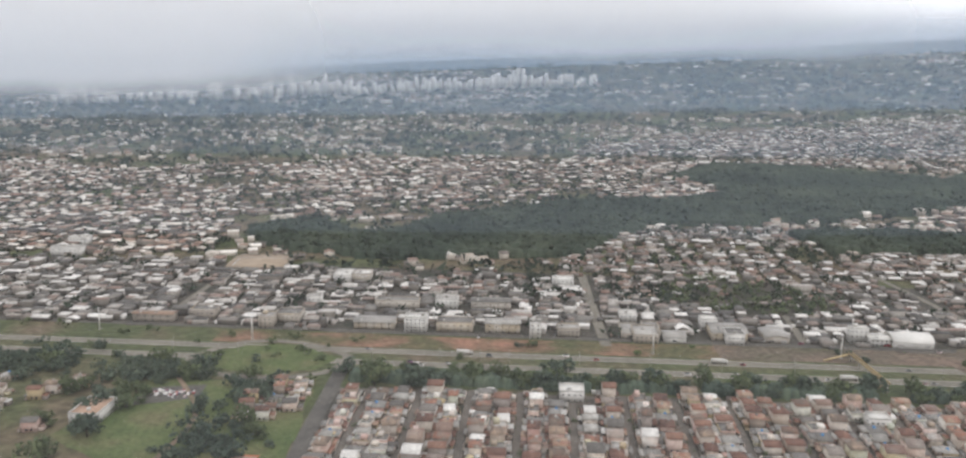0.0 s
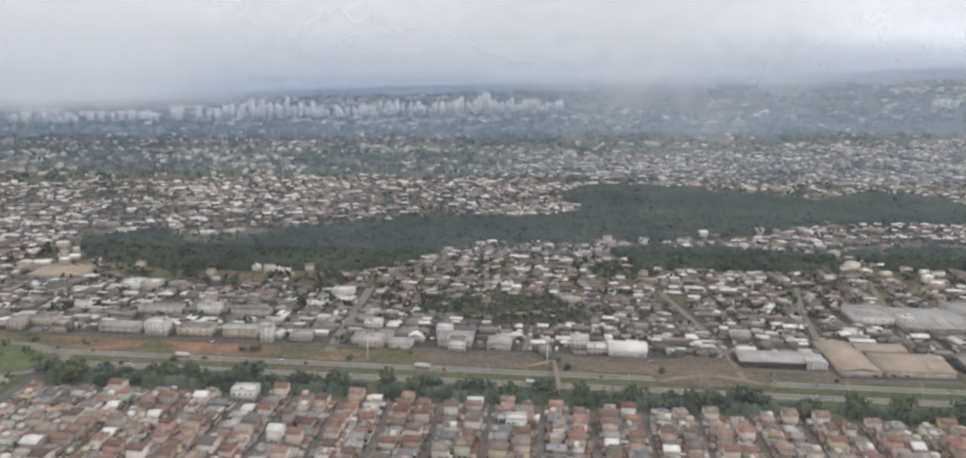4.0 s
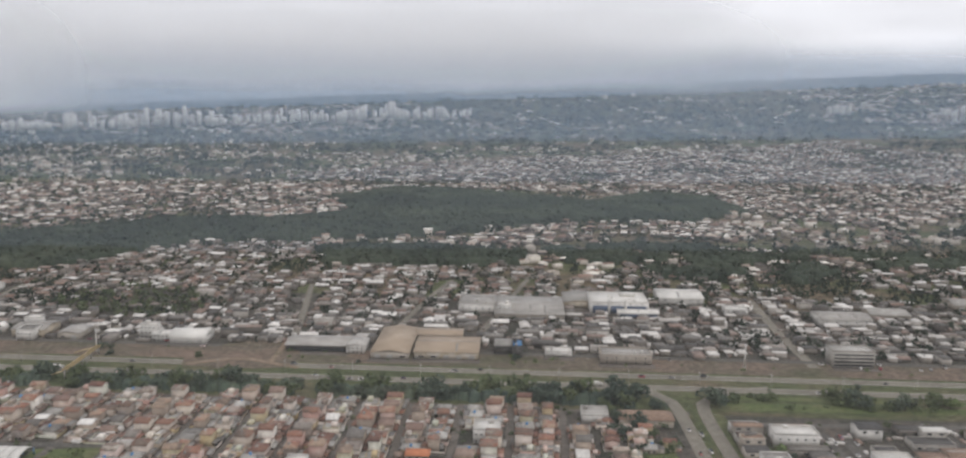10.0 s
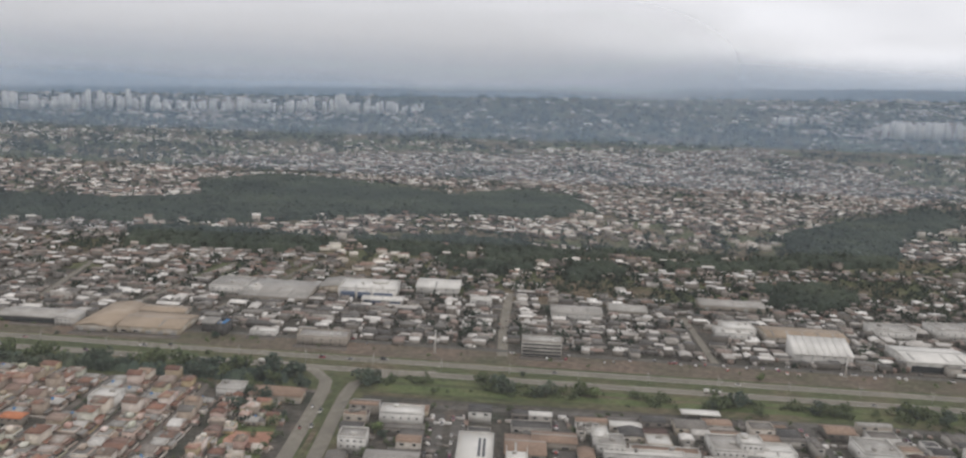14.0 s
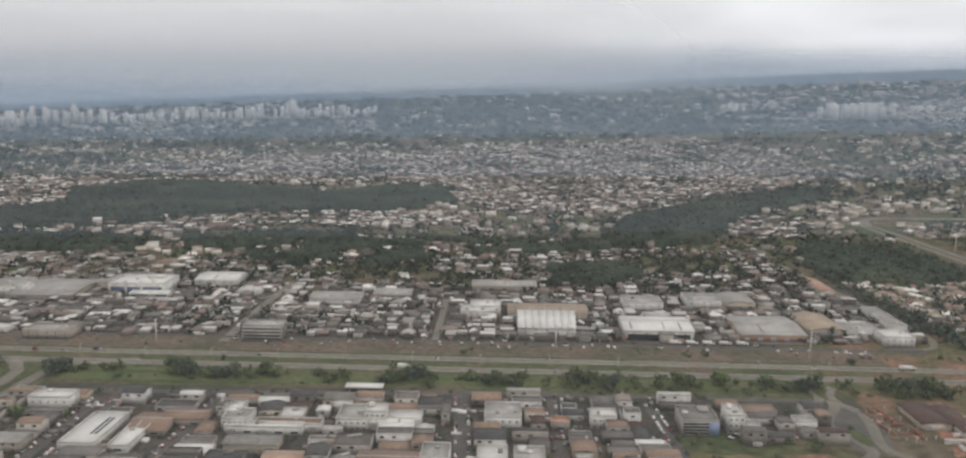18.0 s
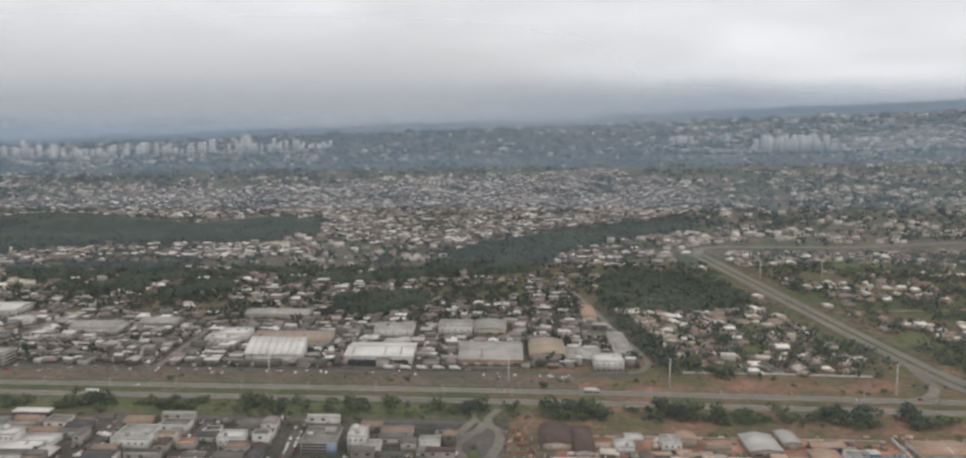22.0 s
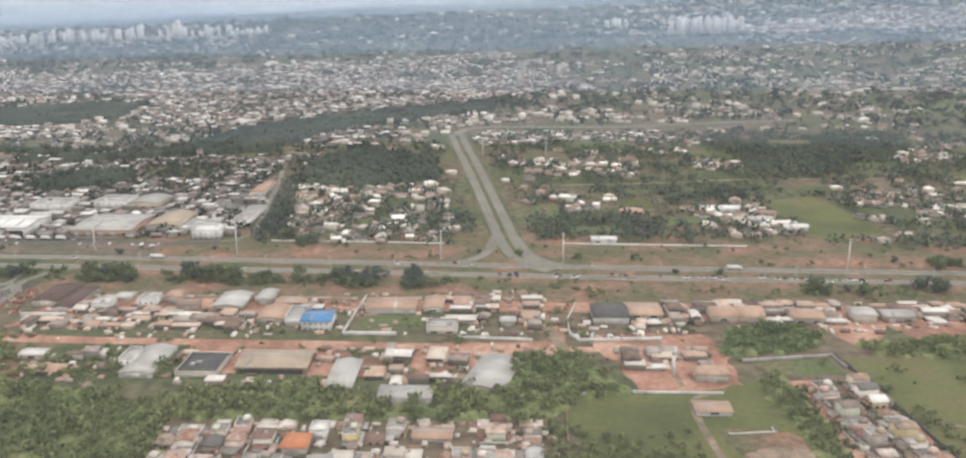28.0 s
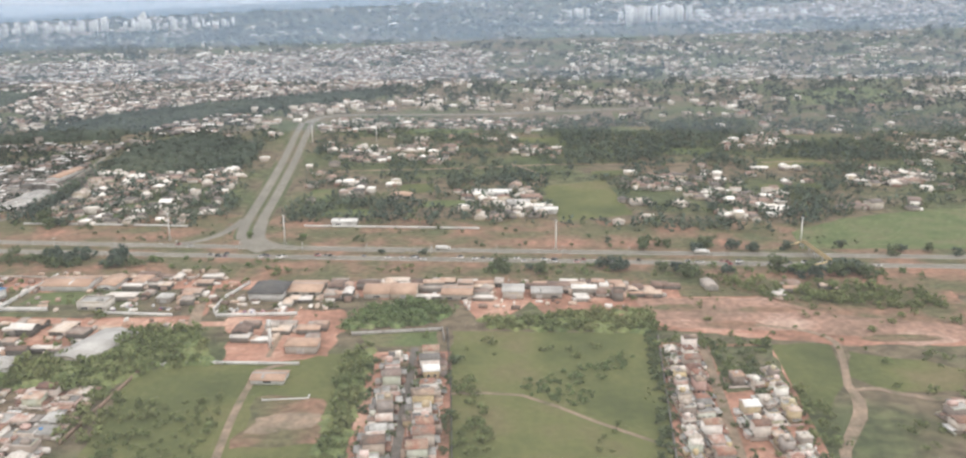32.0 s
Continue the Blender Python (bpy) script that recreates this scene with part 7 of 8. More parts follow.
# ---- single trees ----
CROWNS = [mesh_of("crown", *clump(230, 300 + k, 0.19), (LEAF, LEAF, LEAF3)[k % 3]) for k in range(6)] + [mesh_of("crown", *clump(210, 330 + k, 0.19), m) for k, m in enumerate((LEAF2, LEAF3, LEAF3))]


def trunk_mesh(seed):
    r, s = random.Random(seed), Solid()
    s.tube((0, 0, 0), (0, 0, 0.28), 0.035, 0.026)
    for k in range(4):
        a = k * 1.57 + r.uniform(-0.4, 0.4)
        s.tube((0, 0, 0.24), (0.2 * math.cos(a), 0.2 * math.sin(a), 0.5 + r.uniform(0, 0.12)), 0.02, 0.008, 5)
    return s.mesh("trunk", BARK)


TRUNKS = [trunk_mesh(k) for k in range(3)]


def tree(x, y, size, kind, label="dark green round-crowned tree", group="trees along the highway"):
    t = thing("tree", float(x), float(y), float(lift(x, y)) - 0.05, random.Random(int(x * 31 + y)).uniform(0, 6.28), label, "tree", group)
    t.scale = (size, size, size * random.Random(int(x * 17)).uniform(0.8, 1.05))
    part("trunk", TRUNKS[kind % 3], BARK, t)
    part("crown", CROWNS[kind], LEAF, t)
    return t


rng = random.Random(21)
# the belt between the highway and the close-set houses
for k in range(96):
    x = -62 + 520 * (k + rng.random()) / 96
    if 178 < x < 190 or 92 < x < 99 or 300 < x < 306:
        continue
    tree(x, float(axis_y(x)) + rng.choice((-37, -33, -29, -26)) + rng.uniform(-2, 2), rng.uniform(6.0, 10.0), rng.choice((0, 1, 2, 3, 4, 5, 5, 4, 7)))
for lo, hi in ((-60, 90), (101, 176), (192, 298), (308, 452)):
    xs = np.linspace(lo, hi, 8)
    understorey("hedge", across(xs, -36) + across(xs[::-1], -27), 4.2, LEAF, "closed lower growth of the highway tree belt", 700 + lo, 4.4, 2.8)
# the scattered ones along the business blocks and yards
for x0, x1, n in ((486, 496, 2), (545, 575, 7), (590, 600, 2), (640, 668, 5), (690, 706, 4), (738, 760, 3), (786, 812, 4), (838, 850, 3), (880, 912, 9), (930, 960, 7), (985, 1030, 8), (1040, 1052, 3), (1235, 1262, 5), (1285, 1330, 6), (1335, 1420, 14)):
    for k in range(n):
        x = rng.uniform(x0, x1)
        tree(x, float(axis_y(x)) + rng.uniform(-34, -20), rng.uniform(4.5, 8.5), rng.randrange(9))
for k in range(24):
    x = rng.uniform(-60, 1400)
    tree(x, float(axis_y(x)) + rng.choice((-1.5, 15, 22, 27)) + rng.uniform(-1, 1), rng.uniform(2.2, 4.2), rng.randrange(9), "small round verge tree", "trees along the highway")
for x0, x1, n, lo, hi in ((962, 985, 6, 38, 55), (1310, 1395, 10, 10, 24), (1420, 1500, 7, 8, 22)):
    for k in range(n):
        x = rng.uniform(x0, x1)
        tree(x, float(axis_y(x)) + rng.uniform(lo, hi), rng.uniform(4, 7), rng.randrange(6))
# park trees at the western edge
for k in range(38):
    x, y = rng.uniform(-215, -72), rng.uniform(300, 412)
    if -150 < x < -105 and y < 385 and rng.random() < 0.8 or -104 < x < -74 and y > 350:
        continue
    tree(x, y, rng.uniform(5, 10), rng.randrange(9), "dark green park tree", "park trees")
# yard, street and pasture trees
for k in range(28):
    x, y = rng.uniform(-60, 455), rng.uniform(252, 335)
    if clear(np.array([x]), np.array([y]), 1.0)[0]:
        tree(x, y, rng.uniform(2.2, 4.2), rng.randrange(9), "small garden tree between the houses", "garden trees")
for k in range(16):
    tree(rng.uniform(437, 462), rng.uniform(296, 346), rng.uniform(3.5, 6.5), rng.randrange(6), "dark green tree on the corner plot", "trees of the corner plot")
for k in range(30):
    x, y = rng.uniform(490, 850), rng.uniform(210, 318)
    if clear(np.array([x]), np.array([y]), 1.5)[0]:
        tree(x, y, rng.uniform(2.5, 5), rng.randrange(9), "small street tree between the business blocks", "street trees")

# thickets of the last stretch, past counting
for k, (poly, step, lo, hi, mat, keep) in enumerate((
    ([(900, 190), (950, 170), (1015, 184), (1039, 162), (1068, 176), (1086, 205), (1114, 204), (1128, 170), (1105, 168), (1094, 142), (1065, 152), (1000, 156), (967, 155), (979, 120), (950, 121), (880, 150), (880, 190)], 4.2, 3.5, 7.0, THICKETLEAF, 0.8),
    ([(1094, 142), (1105, 168), (1109, 110), (1093, 110)], 3.5, 2.5, 4.5, THICKETLEAF, 0.5),
    ([(1109, 142), (1126, 138), (1142, 139), (1143, 96), (1108, 96)], 3.4, 1.4, 3.4, THICKETLEAF, 0.6),
    ([(1170, 204), (1180, 230), (1198, 233), (1211, 230), (1214, 218), (1201, 208)], 3.6, 3.0, 6.0, LEAF2, 0.85),
    ([(1226, 214), (1299, 224), (1298, 196), (1264, 199), (1232, 204)], 3.6, 2.5, 5.0, THICKETLEAF, 0.75),
    ([(1240, 147), (1252, 159), (1268, 164), (1284, 177), (1287, 169), (1268, 149), (1261, 131), (1246, 134)], 2.5, 1.2, 2.8, LEAF2, 0.6),
    ([(1254, 126), (1276, 122), (1280, 100), (1258, 96)], 4.0, 1.0, 2.4, THICKETLEAF, 0.3),
    ([(1293, 196), (1299, 194), (1281, 74), (1275, 74)], 2.2, 1.6, 3.2, LEAF3, 0.6),
    ([(1312, 180), (1336, 180), (1332, 152), (1313, 150)], 3.0, 1.2, 3.0, THICKETLEAF, 0.5),
    ([(1187, 180), (1215, 180), (1215, 66), (1186, 66)], 4.2, 1.0, 2.4, THICKETLEAF, 0.35),
    ([(1284, 150), (1336, 150), (1324, 66), (1276, 66)], 4.2, 1.0, 2.4, THICKETLEAF, 0.35),
    ([(1175, 178), (1186, 184), (1187, 100), (1177, 100)], 3.0, 2.2, 4.4, THICKETLEAF, 0.8),
    ([(1217, 165), (1226, 150), (1230, 100), (1219, 100)], 3.4, 2.0, 4.2, THICKETLEAF, 0.6),
    ([(1340, 262), (1430, 250), (1430, 218), (1380, 222), (1352, 240)], 3.8, 2.5, 5.5, THICKETLEAF, 0.55),
    ([(1325, 176), (1331, 150), (1322, 100), (1334, 100), (1340, 125)], 3.4, 2.2, 4.0, THICKETLEAF, 0.5),
    ([(860, 240), (880, 240), (890, 180), (850, 180)], 4.0, 3.0, 6.0, THICKETLEAF, 0.5),
    ([(870, 225), (960, 214), (970, 190), (900, 192)], 4.0, 2.5, 5.0, THICKETLEAF, 0.45),
    ([(1290, 178), (1296, 186), (1340, 186), (1338, 178)], 3.4, 2.0, 4.0, THICKETLEAF, 0.55),
    ([(1365, 178), (1440, 160), (1440, 60), (1350, 60), (1362, 125)], 5.0, 2.0, 4.5, THICKETLEAF, 0.25),
    ([(215, 295), (232, 295), (232, 262), (210, 262)], 4.0, 2.5, 4.5, THICKETLEAF, 0.4),
)):
    if keep > 0.6:
        understorey("undergrowth", poly, lo * 0.5, mat, "closed lower growth of the thicket", 580 + k, 4.6, 3.2)
    x, y = scatter(poly, step, 500 + k)
    r = np.random.default_rng(520 + k)
    m = (r.random(len(x)) < keep) & clear(x, y, -0.5)
    tufts("thicket", x[m], y[m], r.uniform(lo, hi, m.sum()), mat, "thicket of green trees and shrubs", "thicket", 540 + k, THICKET_TUFT)

# scrub along the verges and yards
for k, (x0, x1, lo, hi, n, size) in enumerate(((490, 1060, -36, -19, 300, 3.2), (1060, 1440, -34, -18, 170, 2.6), (880, 1440, 14, 50, 150, 2.2), (-60, 470, -24, -16, 70, 2.4), (-300, -60, -40, 30, 90, 3.6), (200, 940, 18, 34, 80, 1.8))):
    r = np.random.default_rng(600 + k)
    x = r.uniform(x0, x1, n)
    y = axis_y(x) + r.uniform(lo, hi, n)
    m = dense(x, y * 3, 7.7, 22) > 0.45
    tufts("scrub", x[m], y[m], r.uniform(0.6, 1.5, m.sum()) * size, LEAF3 if k % 2 == 0 else LEAF2, "low green scrub on the verge", "scrub", 610 + k, SHRUB_TUFT)
r = np.random.default_rng(620)
x, y = r.uniform(870, 1440, 760), r.uniform(170, 290, 760)
m = clear(x, y, 0.5) & (dense(x, y, 3.1, 20) > 0.5)
tufts("scrub", x[m], y[m], r.uniform(1.2, 3.8, m.sum()), THICKETLEAF, "low green scrub between the yards", "scrub", 621, SHRUB_TUFT)
r = np.random.default_rng(630)
x = r.uniform(490, 1060, 260)
y = axis_y(x) + r.uniform(-37, -20, 260)
m = (dense(x, y * 2, 9.7, 26) > 0.5) & ~((x > 838) & (x < 866))
tufts("verge_trees", x[m], y[m], r.uniform(3.0, 6.0, m.sum()), LEAF3, "dusty green trees and shrubs on the verge", "trees", 631, VERGE_TUFT)


# ---- vehicles ----
def car_parts(length, width, height, cabin):
    s = Solid().box(0, 0, 0.18, length, width, height * 0.48, 0, 0.97)
    c = Solid().box(-0.04 * length, 0, 0.18 + height * 0.48, length * cabin, width * 0.92, height * 0.4, 0, 0.82)
    w = Solid().tube((0, -0.57, 0), (0, -0.43, 0), 0.19, 0.19, 8).tube((0, 0.43, 0), (0, 0.57, 0), 0.19, 0.19, 8).tube((0, -0.43, 0), (0, 0.43, 0), 0.05, 0.05, 5)
    return s.mesh("body", CARPAINT), c.mesh("cabin", WINDOW), w.mesh("wheel_pair", RUBBER)


CAR = car_parts(2.5, 1.1, 0.95, 0.55)
VAN = car_parts(3.2, 1.25, 1.4, 0.7)


def vehicle(x, y, rot, big, group):
    t = thing("van" if big else "car", x, y, float(lift(x, y)) + 0.21, rot, "painted van on the road" if big else "painted passenger car on its tyres", "van" if big else "car", group)
    body, cabin, wheel = VAN if big else CAR
    part("body", body, CARPAINT, t)
    part("cabin", cabin, WINDOW, t)
    for a in (-0.85, 0.85):
        ob = part("wheel_pair", wheel, RUBBER, t)
        ob.location = (a, 0, 0.19)


def truck(x, y, rot, label, box=BRIGHT, length=8.0):
    t = thing("lorry", x, y, float(lift(x, y)) + 0.21, rot, label, "lorry", "lorries on the highway")
    part("load_box", Solid().box(-0.8, 0, 0.55, length - 1.6, 1.5, 1.7), box, t)
    part("cab", Solid().box(length / 2 - 0.75, 0, 0.35, 1.3, 1.4, 1.4, 0, 0.93), WHITE, t)
    part("windscreen", Solid().box(length / 2 - 0.12, 0, 1.0, 0.1, 1.2, 0.5), WINDOW, t)
    for a in (-length * 0.4, -length * 0.28, length * 0.36):
        for b in (-0.62, 0.62):
            part("wheel", Solid().tube((a, b - 0.12, 0.32), (a, b + 0.12, 0.32), 0.32, 0.32, 8), RUBBER, t)


rng = random.Random(33)
for k in range(64):
    x = rng.uniform(1085, 1430)
    vehicle(x, float(axis_y(x)) - 10 + rng.choice((-2, 0.4, 2.4)), -0.09, rng.random() < 0.2, "cars on the highway")
for k in range(46):
    x = rng.uniform(-180, 1090)
    vehicle(x, float(axis_y(x)) + rng.choice((-12, -8.4, 5, 8.6)), -0.09, rng.random() < 0.2, "cars on the highway")
for k in range(24):
    x = rng.uniform(-150, 920)
    vehicle(x, float(axis_y(x)) + 38 + rng.choice((-3.6, 3.4, 4.6)), -0.08 + rng.choice((0, 1.5)), rng.random() < 0.2, "cars parked before the shops")
for x0, y0, x1, y1 in ((524, 312, 520, 240), (533, 312, 529, 240), (577, 310, 568, 240), (684, 316, 684, 220), (723, 305, 720, 220), (766, 295, 768, 225), (472, 320, 468, 245)):
    for k in range(6):
        q = rng.random()
        vehicle(x0 + (x1 - x0) * q + rng.choice((-2.2, 2.2)), y0 + (y1 - y0) * q, 1.57, rng.random() < 0.25, "cars in the business streets")
for x, off, lab in ((-8, 7, "long white lorry on the far carriageway"), (117, 7, "white lorry on the far carriageway"), (172, -10, "white coach-like lorry on the near carriageway"), (655, -10, "pale lorry on the near carriageway"), (905, 7, "white lorry on the far carriageway"), (1210, 7, "red and white lorry on the far carriageway"), (1345, 7, "white lorry on the far carriageway"), (438, -10, "white lorry on the near carriageway")):
    truck(x, float(axis_y(x)) + off, -0.09, lab)
for k in range(5):
    truck(800 + 9 * k, 396 - 0.6 * k, -0.2, "white lorry parked in the depot yard", BRIGHT, 6.5)


# ---- masts, lamps, footbridges, tank ----
def mast(x, y, h, label="tall grey lighting mast with a ring of lamps"):
    t = thing("lighting_mast", x, y, float(lift(x, y)), 0, label, "lighting mast", "lighting masts")
    part("pole", Solid().tube((0, 0, 0), (0, 0, h), 0.4, 0.24, 8), BRIGHT, t)
    part("lamp_ring", Solid().tube((0, 0, h - 0.3), (0, 0, h + 0.1), 0.75, 0.75, 8), STEEL, t)
    part("base", Solid().box(0, 0, -0.1, 1.4, 1.4, 0.5), CONCRETE, t)


for x, y in ((1058, 345), (1123, 337), (1270, 321), (1402, 322), (946, 358), (864, 371), (-206, 466), (-120, 452), (87, 433), (180, 428), (1090, 640), (1145, 648), (735, 392), (520, 405)):
    mast(x, y, 15.5 if x > 800 else 12)
lamp_pole = thing("street_lamp", 0, float(axis_y(0)) - 1.5, float(lift(0, 420)), 0, "slim grey street lamp on the highway median", "street lamp", "street lamps on the median")
part("pole", Solid().tube((0, 0, 0), (0, 0, 5.2), 0.11, 0.07, 6), STEEL, lamp_pole)
for a in (-1, 1):
    part("arm", Solid().tube((0, 0, 5.1), (0, a * 1.3, 5.35), 0.06, 0.05, 5), STEEL, lamp_pole)
    part("lamp_head", Solid().box(0, a * 1.5, 5.3, 0.3, 0.6, 0.14), METAL, lamp_pole)
for k in range(1, 46):
    x = -190 + 34 * k
    copy_thing(lamp_pole, Matrix.Translation((x, float(axis_y(x)) - 1.5, float(lift(x, axis_y(x))))))


def footbridge(x, y0, y1, label):
    t = thing("footbridge", x, y0, float(lift(x, y0)), 0, label, "footbridge")
    span = y1 - y0
    part("deck", Solid().box(0, span / 2, 3.6, 1.8, span, 0.3), CONCRETE, t)
    for a in (-0.85, 0.85):
        part("rail", Solid().box(a, span / 2, 3.9, 0.1, span, 1.0), YSTEEL, t, "yellow railing")
    for k in range(5):
        part("pier", Solid().box(0, span * (k + 0.02) / 4.1, 0, 0.6, 0.6, 3.6), CONCRETE, t)
    for yy, way in ((0, -1), (span, -1)):
        s = Solid().add([(0.9 * way, yy - 0.8, 3.6), (0.9 * way, yy + 0.8, 3.6), (13 * way, yy + 0.8, 0.2), (13 * way, yy - 0.8, 0.2), (0.9 * way, yy - 0.8, 3.9), (0.9 * way, yy + 0.8, 3.9), (13 * way, yy + 0.8, 0.5), (13 * way, yy - 0.8, 0.5)], ((4, 7, 6, 5), (0, 1, 2, 3), (0, 4, 5, 1), (1, 5, 6, 2), (2, 6, 7, 3), (3, 7, 4, 0)))
        part("ramp", s, YSTEEL, t, "yellow sloping ramp")


footbridge(183, 382, 424, "yellow-railed footbridge across the highway")
footbridge(1401, 280, 317, "yellow-railed footbridge across the highway")
t = thing("water_tower", 1146, 186, 0.0, 0, "slim white water tower beside the workshops", "water tower")
part("shaft", Solid().tube((0, 0, 0), (0, 0, 9.0), 0.8, 0.7, 10), WHITE, t)
part("tank", Solid().tube((0, 0, 9.0), (0, 0, 11.6), 1.05, 1.05, 10), WHITE, t)
part("cap", Solid().tube((0, 0, 11.6), (0, 0, 12.0), 1.1, 0.3, 10), WHITE, t)
t = thing("building_site", 863, 279, 0.0, 0.16, "unroofed building site of raw red brick walls and pillars", "building")
part("slab", Solid().box(0, 0, 0.1, 15, 40, 0.2), YARDSOIL, t)
rng = random.Random(17)
for k in range(12):
    a, along = rng.uniform(-6.5, 6.5), rng.random() < 0.5
    b = rng.uniform(-18, 18)
    part("brick_wall", Solid().box(a * (0.4 if along else 1), b, 0.31, rng.uniform(4, 8) if along else 0.3, 0.3 if along else rng.uniform(4, 9), rng.uniform(0.8, 2.2)), BRICK, t)
for k in range(16):
    part("pillar", Solid().box(-6.5 + 4.3 * (k % 4), -17 + 11 * (k // 4), 0.31, 0.45, 0.45, rng.uniform(1.5, 2.8)), CONCRETE, t)
part("rubble", Solid().box(2, -12, 0.31, 4, 3, 0.8, 0.3, 0.4).box(-3, 6, 0.31, 5, 3, 0.9, 0.8, 0.3).box(3, 14, 0.31, 3, 4, 0.7, 0.1, 0.4), RED, t)


# ---- see-through sheets imitating haze, and cloud banks ----
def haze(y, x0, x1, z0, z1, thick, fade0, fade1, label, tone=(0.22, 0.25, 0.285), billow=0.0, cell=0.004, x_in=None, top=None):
    """A thin upright sheet, mostly clear, its tone imitating haze: paler the lower it hangs."""
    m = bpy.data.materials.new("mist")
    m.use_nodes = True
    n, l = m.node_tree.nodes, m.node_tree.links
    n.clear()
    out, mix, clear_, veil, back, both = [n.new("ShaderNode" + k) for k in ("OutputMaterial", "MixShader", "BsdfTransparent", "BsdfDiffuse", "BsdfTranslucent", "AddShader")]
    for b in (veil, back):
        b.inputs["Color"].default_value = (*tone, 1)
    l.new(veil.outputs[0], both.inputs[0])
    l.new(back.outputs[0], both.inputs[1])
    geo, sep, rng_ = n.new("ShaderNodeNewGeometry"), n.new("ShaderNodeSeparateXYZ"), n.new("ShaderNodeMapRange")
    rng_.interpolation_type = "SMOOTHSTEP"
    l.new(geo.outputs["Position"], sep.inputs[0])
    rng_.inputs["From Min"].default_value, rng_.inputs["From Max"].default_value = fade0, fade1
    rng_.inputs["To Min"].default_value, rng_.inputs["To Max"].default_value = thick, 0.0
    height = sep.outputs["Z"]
    if billow:
        tex, mul, add = n.new("ShaderNodeTexNoise"), n.new("ShaderNodeMath"), n.new("ShaderNodeMath")
        tex.inputs["Scale"].default_value, tex.inputs["Detail"].default_value = cell, 5
        l.new(geo.outputs["Position"], tex.inputs["Vector"])
        mul.operation, add.operation = "MULTIPLY", "ADD"
        mul.inputs[1].default_value = billow
        l.new(tex.outputs[0], mul.inputs[0])
        l.new(mul.outputs[0], add.inputs[0])
        l.new(height, add.inputs[1])
        height = add.outputs[0]
    l.new(height, rng_.inputs["Value"])
    amount = rng_.outputs[0]
    if x_in:
        side, both_ways = n.new("ShaderNodeMapRange"), n.new("ShaderNodeMath")
        side.interpolation_type, both_ways.operation = "SMOOTHSTEP", "MULTIPLY"
        side.inputs["From Min"].default_value, side.inputs["From Max"].default_value = x_in
        side.inputs["To Min"].default_value, side.inputs["To Max"].default_value = 1.0, 0.0
        l.new(sep.outputs["X"], side.inputs["Value"])
        l.new(side.outputs[0], both_ways.inputs[0])
        l.new(amount, both_ways.inputs[1])
        amount = both_ways.outputs[0]
    if top:
        upper, cut = n.new("ShaderNodeMapRange"), n.new("ShaderNodeMath")
        upper.interpolation_type, cut.operation = "SMOOTHSTEP", "MULTIPLY"
        upper.inputs["From Min"].default_value, upper.inputs["From Max"].default_value = top
        upper.inputs["To Min"].default_value, upper.inputs["To Max"].default_value = 1.0, 0.0
        l.new(sep.outputs["Z"], upper.inputs["Value"])
        l.new(upper.outputs[0], cut.inputs[0])
        l.new(amount, cut.inputs[1])
        amount = cut.outputs[0]
    l.new(amount, mix.inputs[0])
    l.new(clear_.outputs[0], mix.inputs[1])
    l.new(both.outputs[0], mix.inputs[2])
    l.new(mix.outputs[0], out.inputs["Surface"])
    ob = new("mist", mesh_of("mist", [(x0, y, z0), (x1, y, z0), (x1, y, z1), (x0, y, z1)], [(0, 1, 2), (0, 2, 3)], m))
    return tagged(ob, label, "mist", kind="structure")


# pale see-through sheet before everything, added to lift the dark tones
haze(40, -1500, 2800, 0.5, 240, 0.065, 120, 225, "thin pale sheet added to lift dark tones like haze", (0.42, 0.415, 0.40))
# distance haze put into the tone of flat sheets, denser farther off
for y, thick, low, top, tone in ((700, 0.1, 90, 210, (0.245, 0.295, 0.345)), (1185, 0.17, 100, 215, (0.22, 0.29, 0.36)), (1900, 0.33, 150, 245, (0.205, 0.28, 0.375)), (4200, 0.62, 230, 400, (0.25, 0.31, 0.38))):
    haze(y, -7000, 9000, -160, top + 20, thick, low, top, "blue-grey tinted sheet imitating haze over the far town", tone)
haze(3320, -6000, 5500, 40, 680, 0.9, 205, 120, "low grey cloud bank behind the skyline", (0.53, 0.53, 0.53), 60, 0.0022, (500, 2100), (260, 660))
haze(1500, -3500, -115, 30, 420, 0.85, 130, 80, "low drifting cloud hiding part of the skyline", (0.53, 0.53, 0.53), 50, 0.003, (-520, -120), (150, 400))


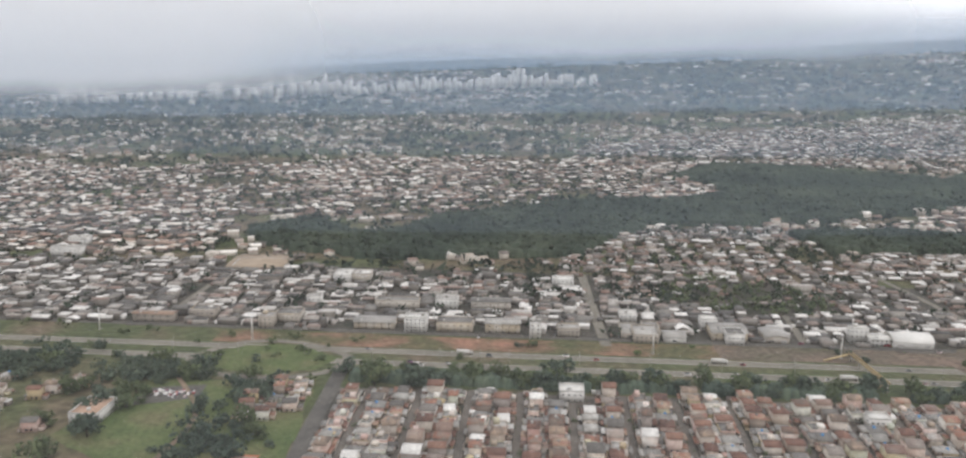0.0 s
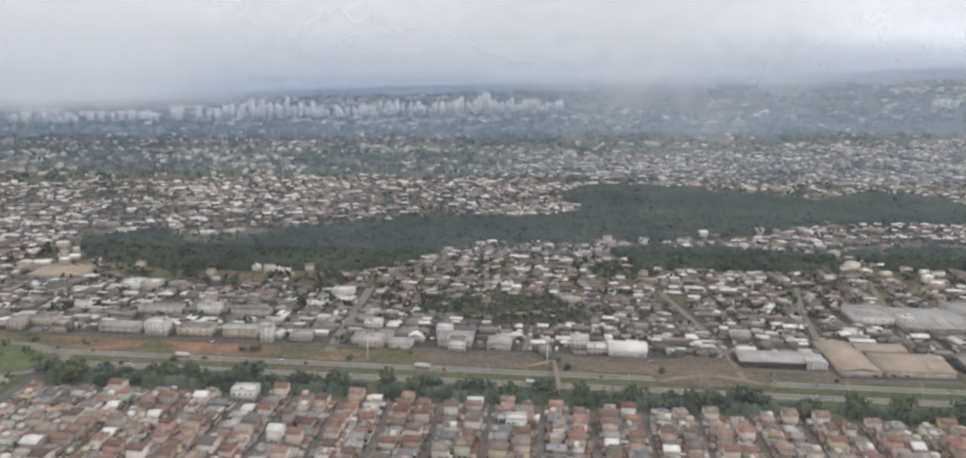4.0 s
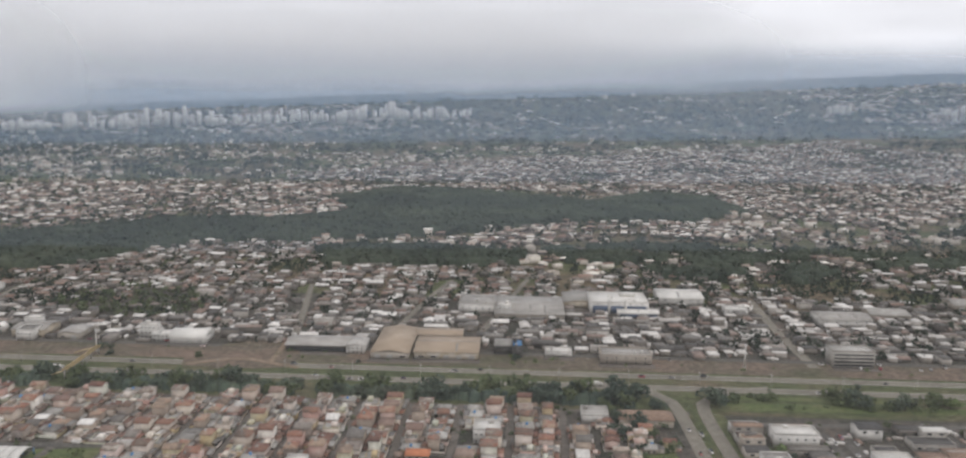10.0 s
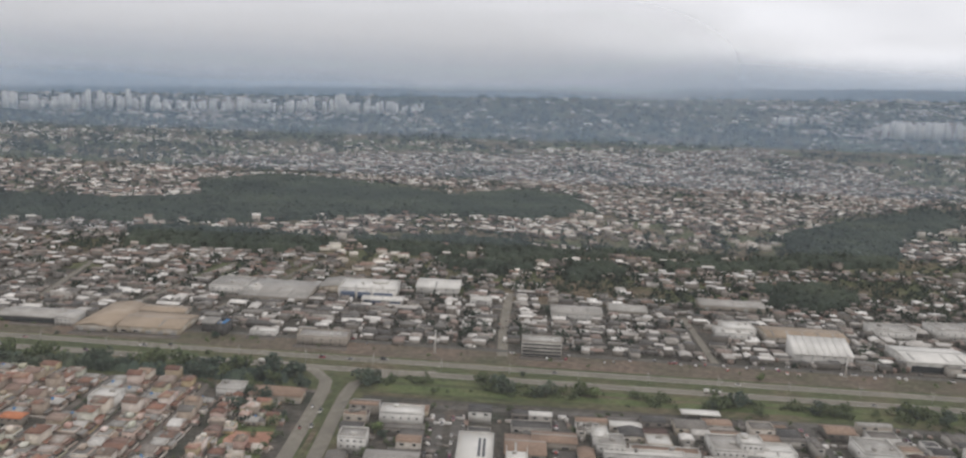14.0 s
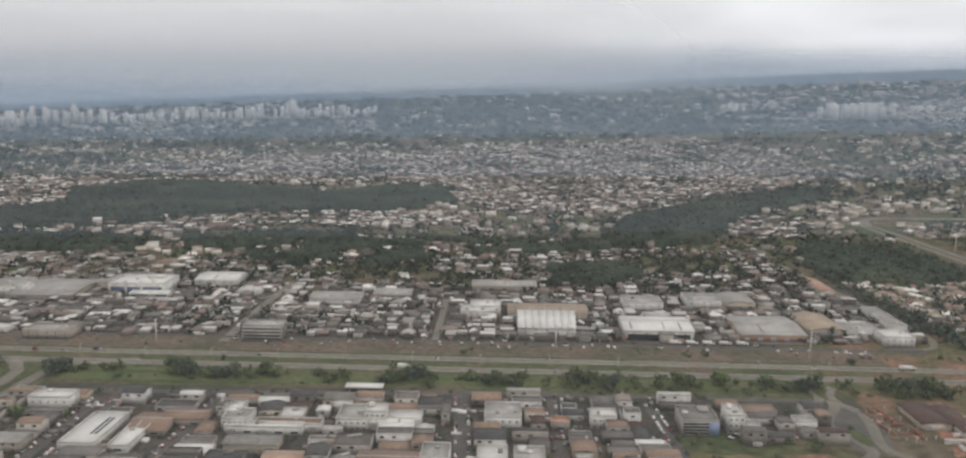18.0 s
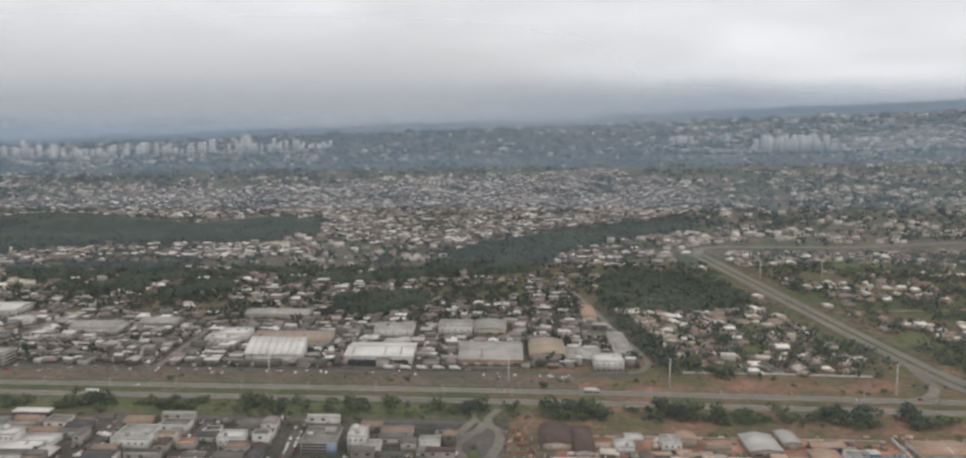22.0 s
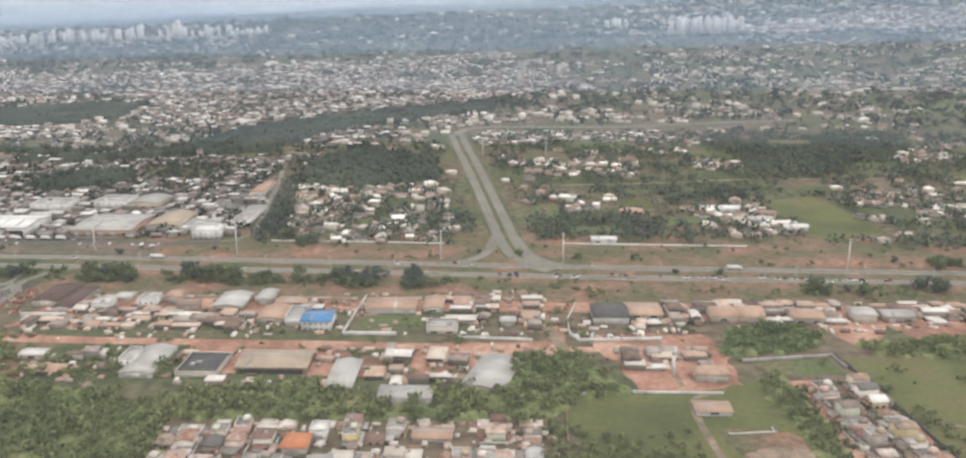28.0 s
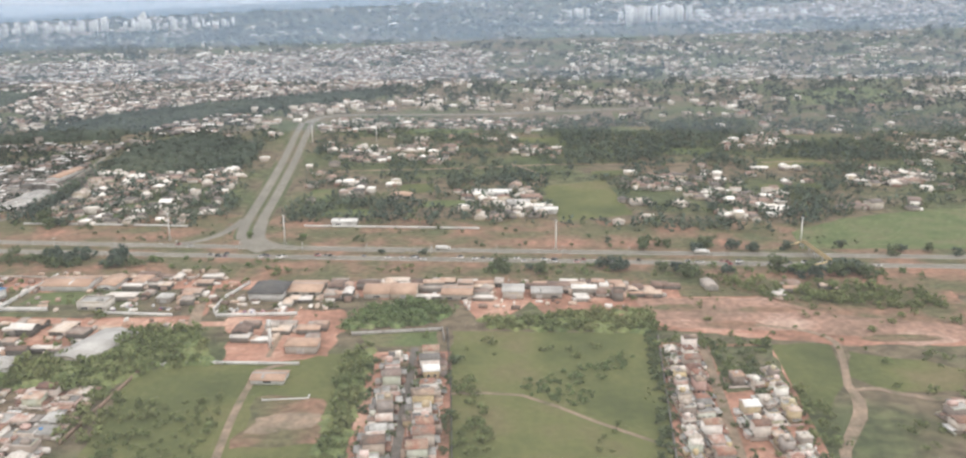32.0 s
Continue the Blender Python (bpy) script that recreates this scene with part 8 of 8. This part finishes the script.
def wisp(x, y, z, half, tall, thick, label):
    """A small patch of drifting cloud, thin at its edges."""
    m = bpy.data.materials.new("wisp")
    m.use_nodes = True
    n, l = m.node_tree.nodes, m.node_tree.links
    n.clear()
    out, mix, clear_, veil, back, both = [n.new("ShaderNode" + k) for k in ("OutputMaterial", "MixShader", "BsdfTransparent", "BsdfDiffuse", "BsdfTranslucent", "AddShader")]
    for b in (veil, back):
        b.inputs["Color"].default_value = (0.46, 0.465, 0.475, 1)
    l.new(veil.outputs[0], both.inputs[0])
    l.new(back.outputs[0], both.inputs[1])
    geo, place, length, tex, add, ramp = [n.new("ShaderNode" + k) for k in ("NewGeometry", "Mapping", "VectorMath", "TexNoise", "Math", "MapRange")]
    place.vector_type = "TEXTURE"
    place.inputs["Location"].default_value, place.inputs["Scale"].default_value = (x, y, z), (half, 100.0, tall)
    l.new(geo.outputs["Position"], place.inputs["Vector"])
    length.operation = "LENGTH"
    l.new(place.outputs[0], length.inputs[0])
    tex.inputs["Scale"].default_value, tex.inputs["Detail"].default_value = 0.03, 5
    l.new(geo.outputs["Position"], tex.inputs["Vector"])
    add.operation = "ADD"
    l.new(length.outputs["Value"], add.inputs[0])
    l.new(tex.outputs[0], add.inputs[1])
    ramp.interpolation_type = "SMOOTHSTEP"
    ramp.inputs["From Min"].default_value, ramp.inputs["From Max"].default_value = 0.55, 1.3
    ramp.inputs["To Min"].default_value, ramp.inputs["To Max"].default_value = thick, 0.0
    l.new(add.outputs[0], ramp.inputs["Value"])
    l.new(ramp.outputs[0], mix.inputs[0])
    l.new(clear_.outputs[0], mix.inputs[1])
    l.new(both.outputs[0], mix.inputs[2])
    l.new(mix.outputs[0], out.inputs["Surface"])
    a, b = half * 1.1, tall * 1.1
    tagged(new("cloud_wisp", mesh_of("cloud_wisp", [(x - a, y, z - b), (x + a, y, z - b), (x + a, y, z + b), (x - a, y, z + b)], [(0, 1, 2), (0, 2, 3)], m)), label, "cloud", kind="structure")


wisp(182, 150, 172, 150, 56, 0.66, "thin wisp of low cloud drifting beside the flight path")
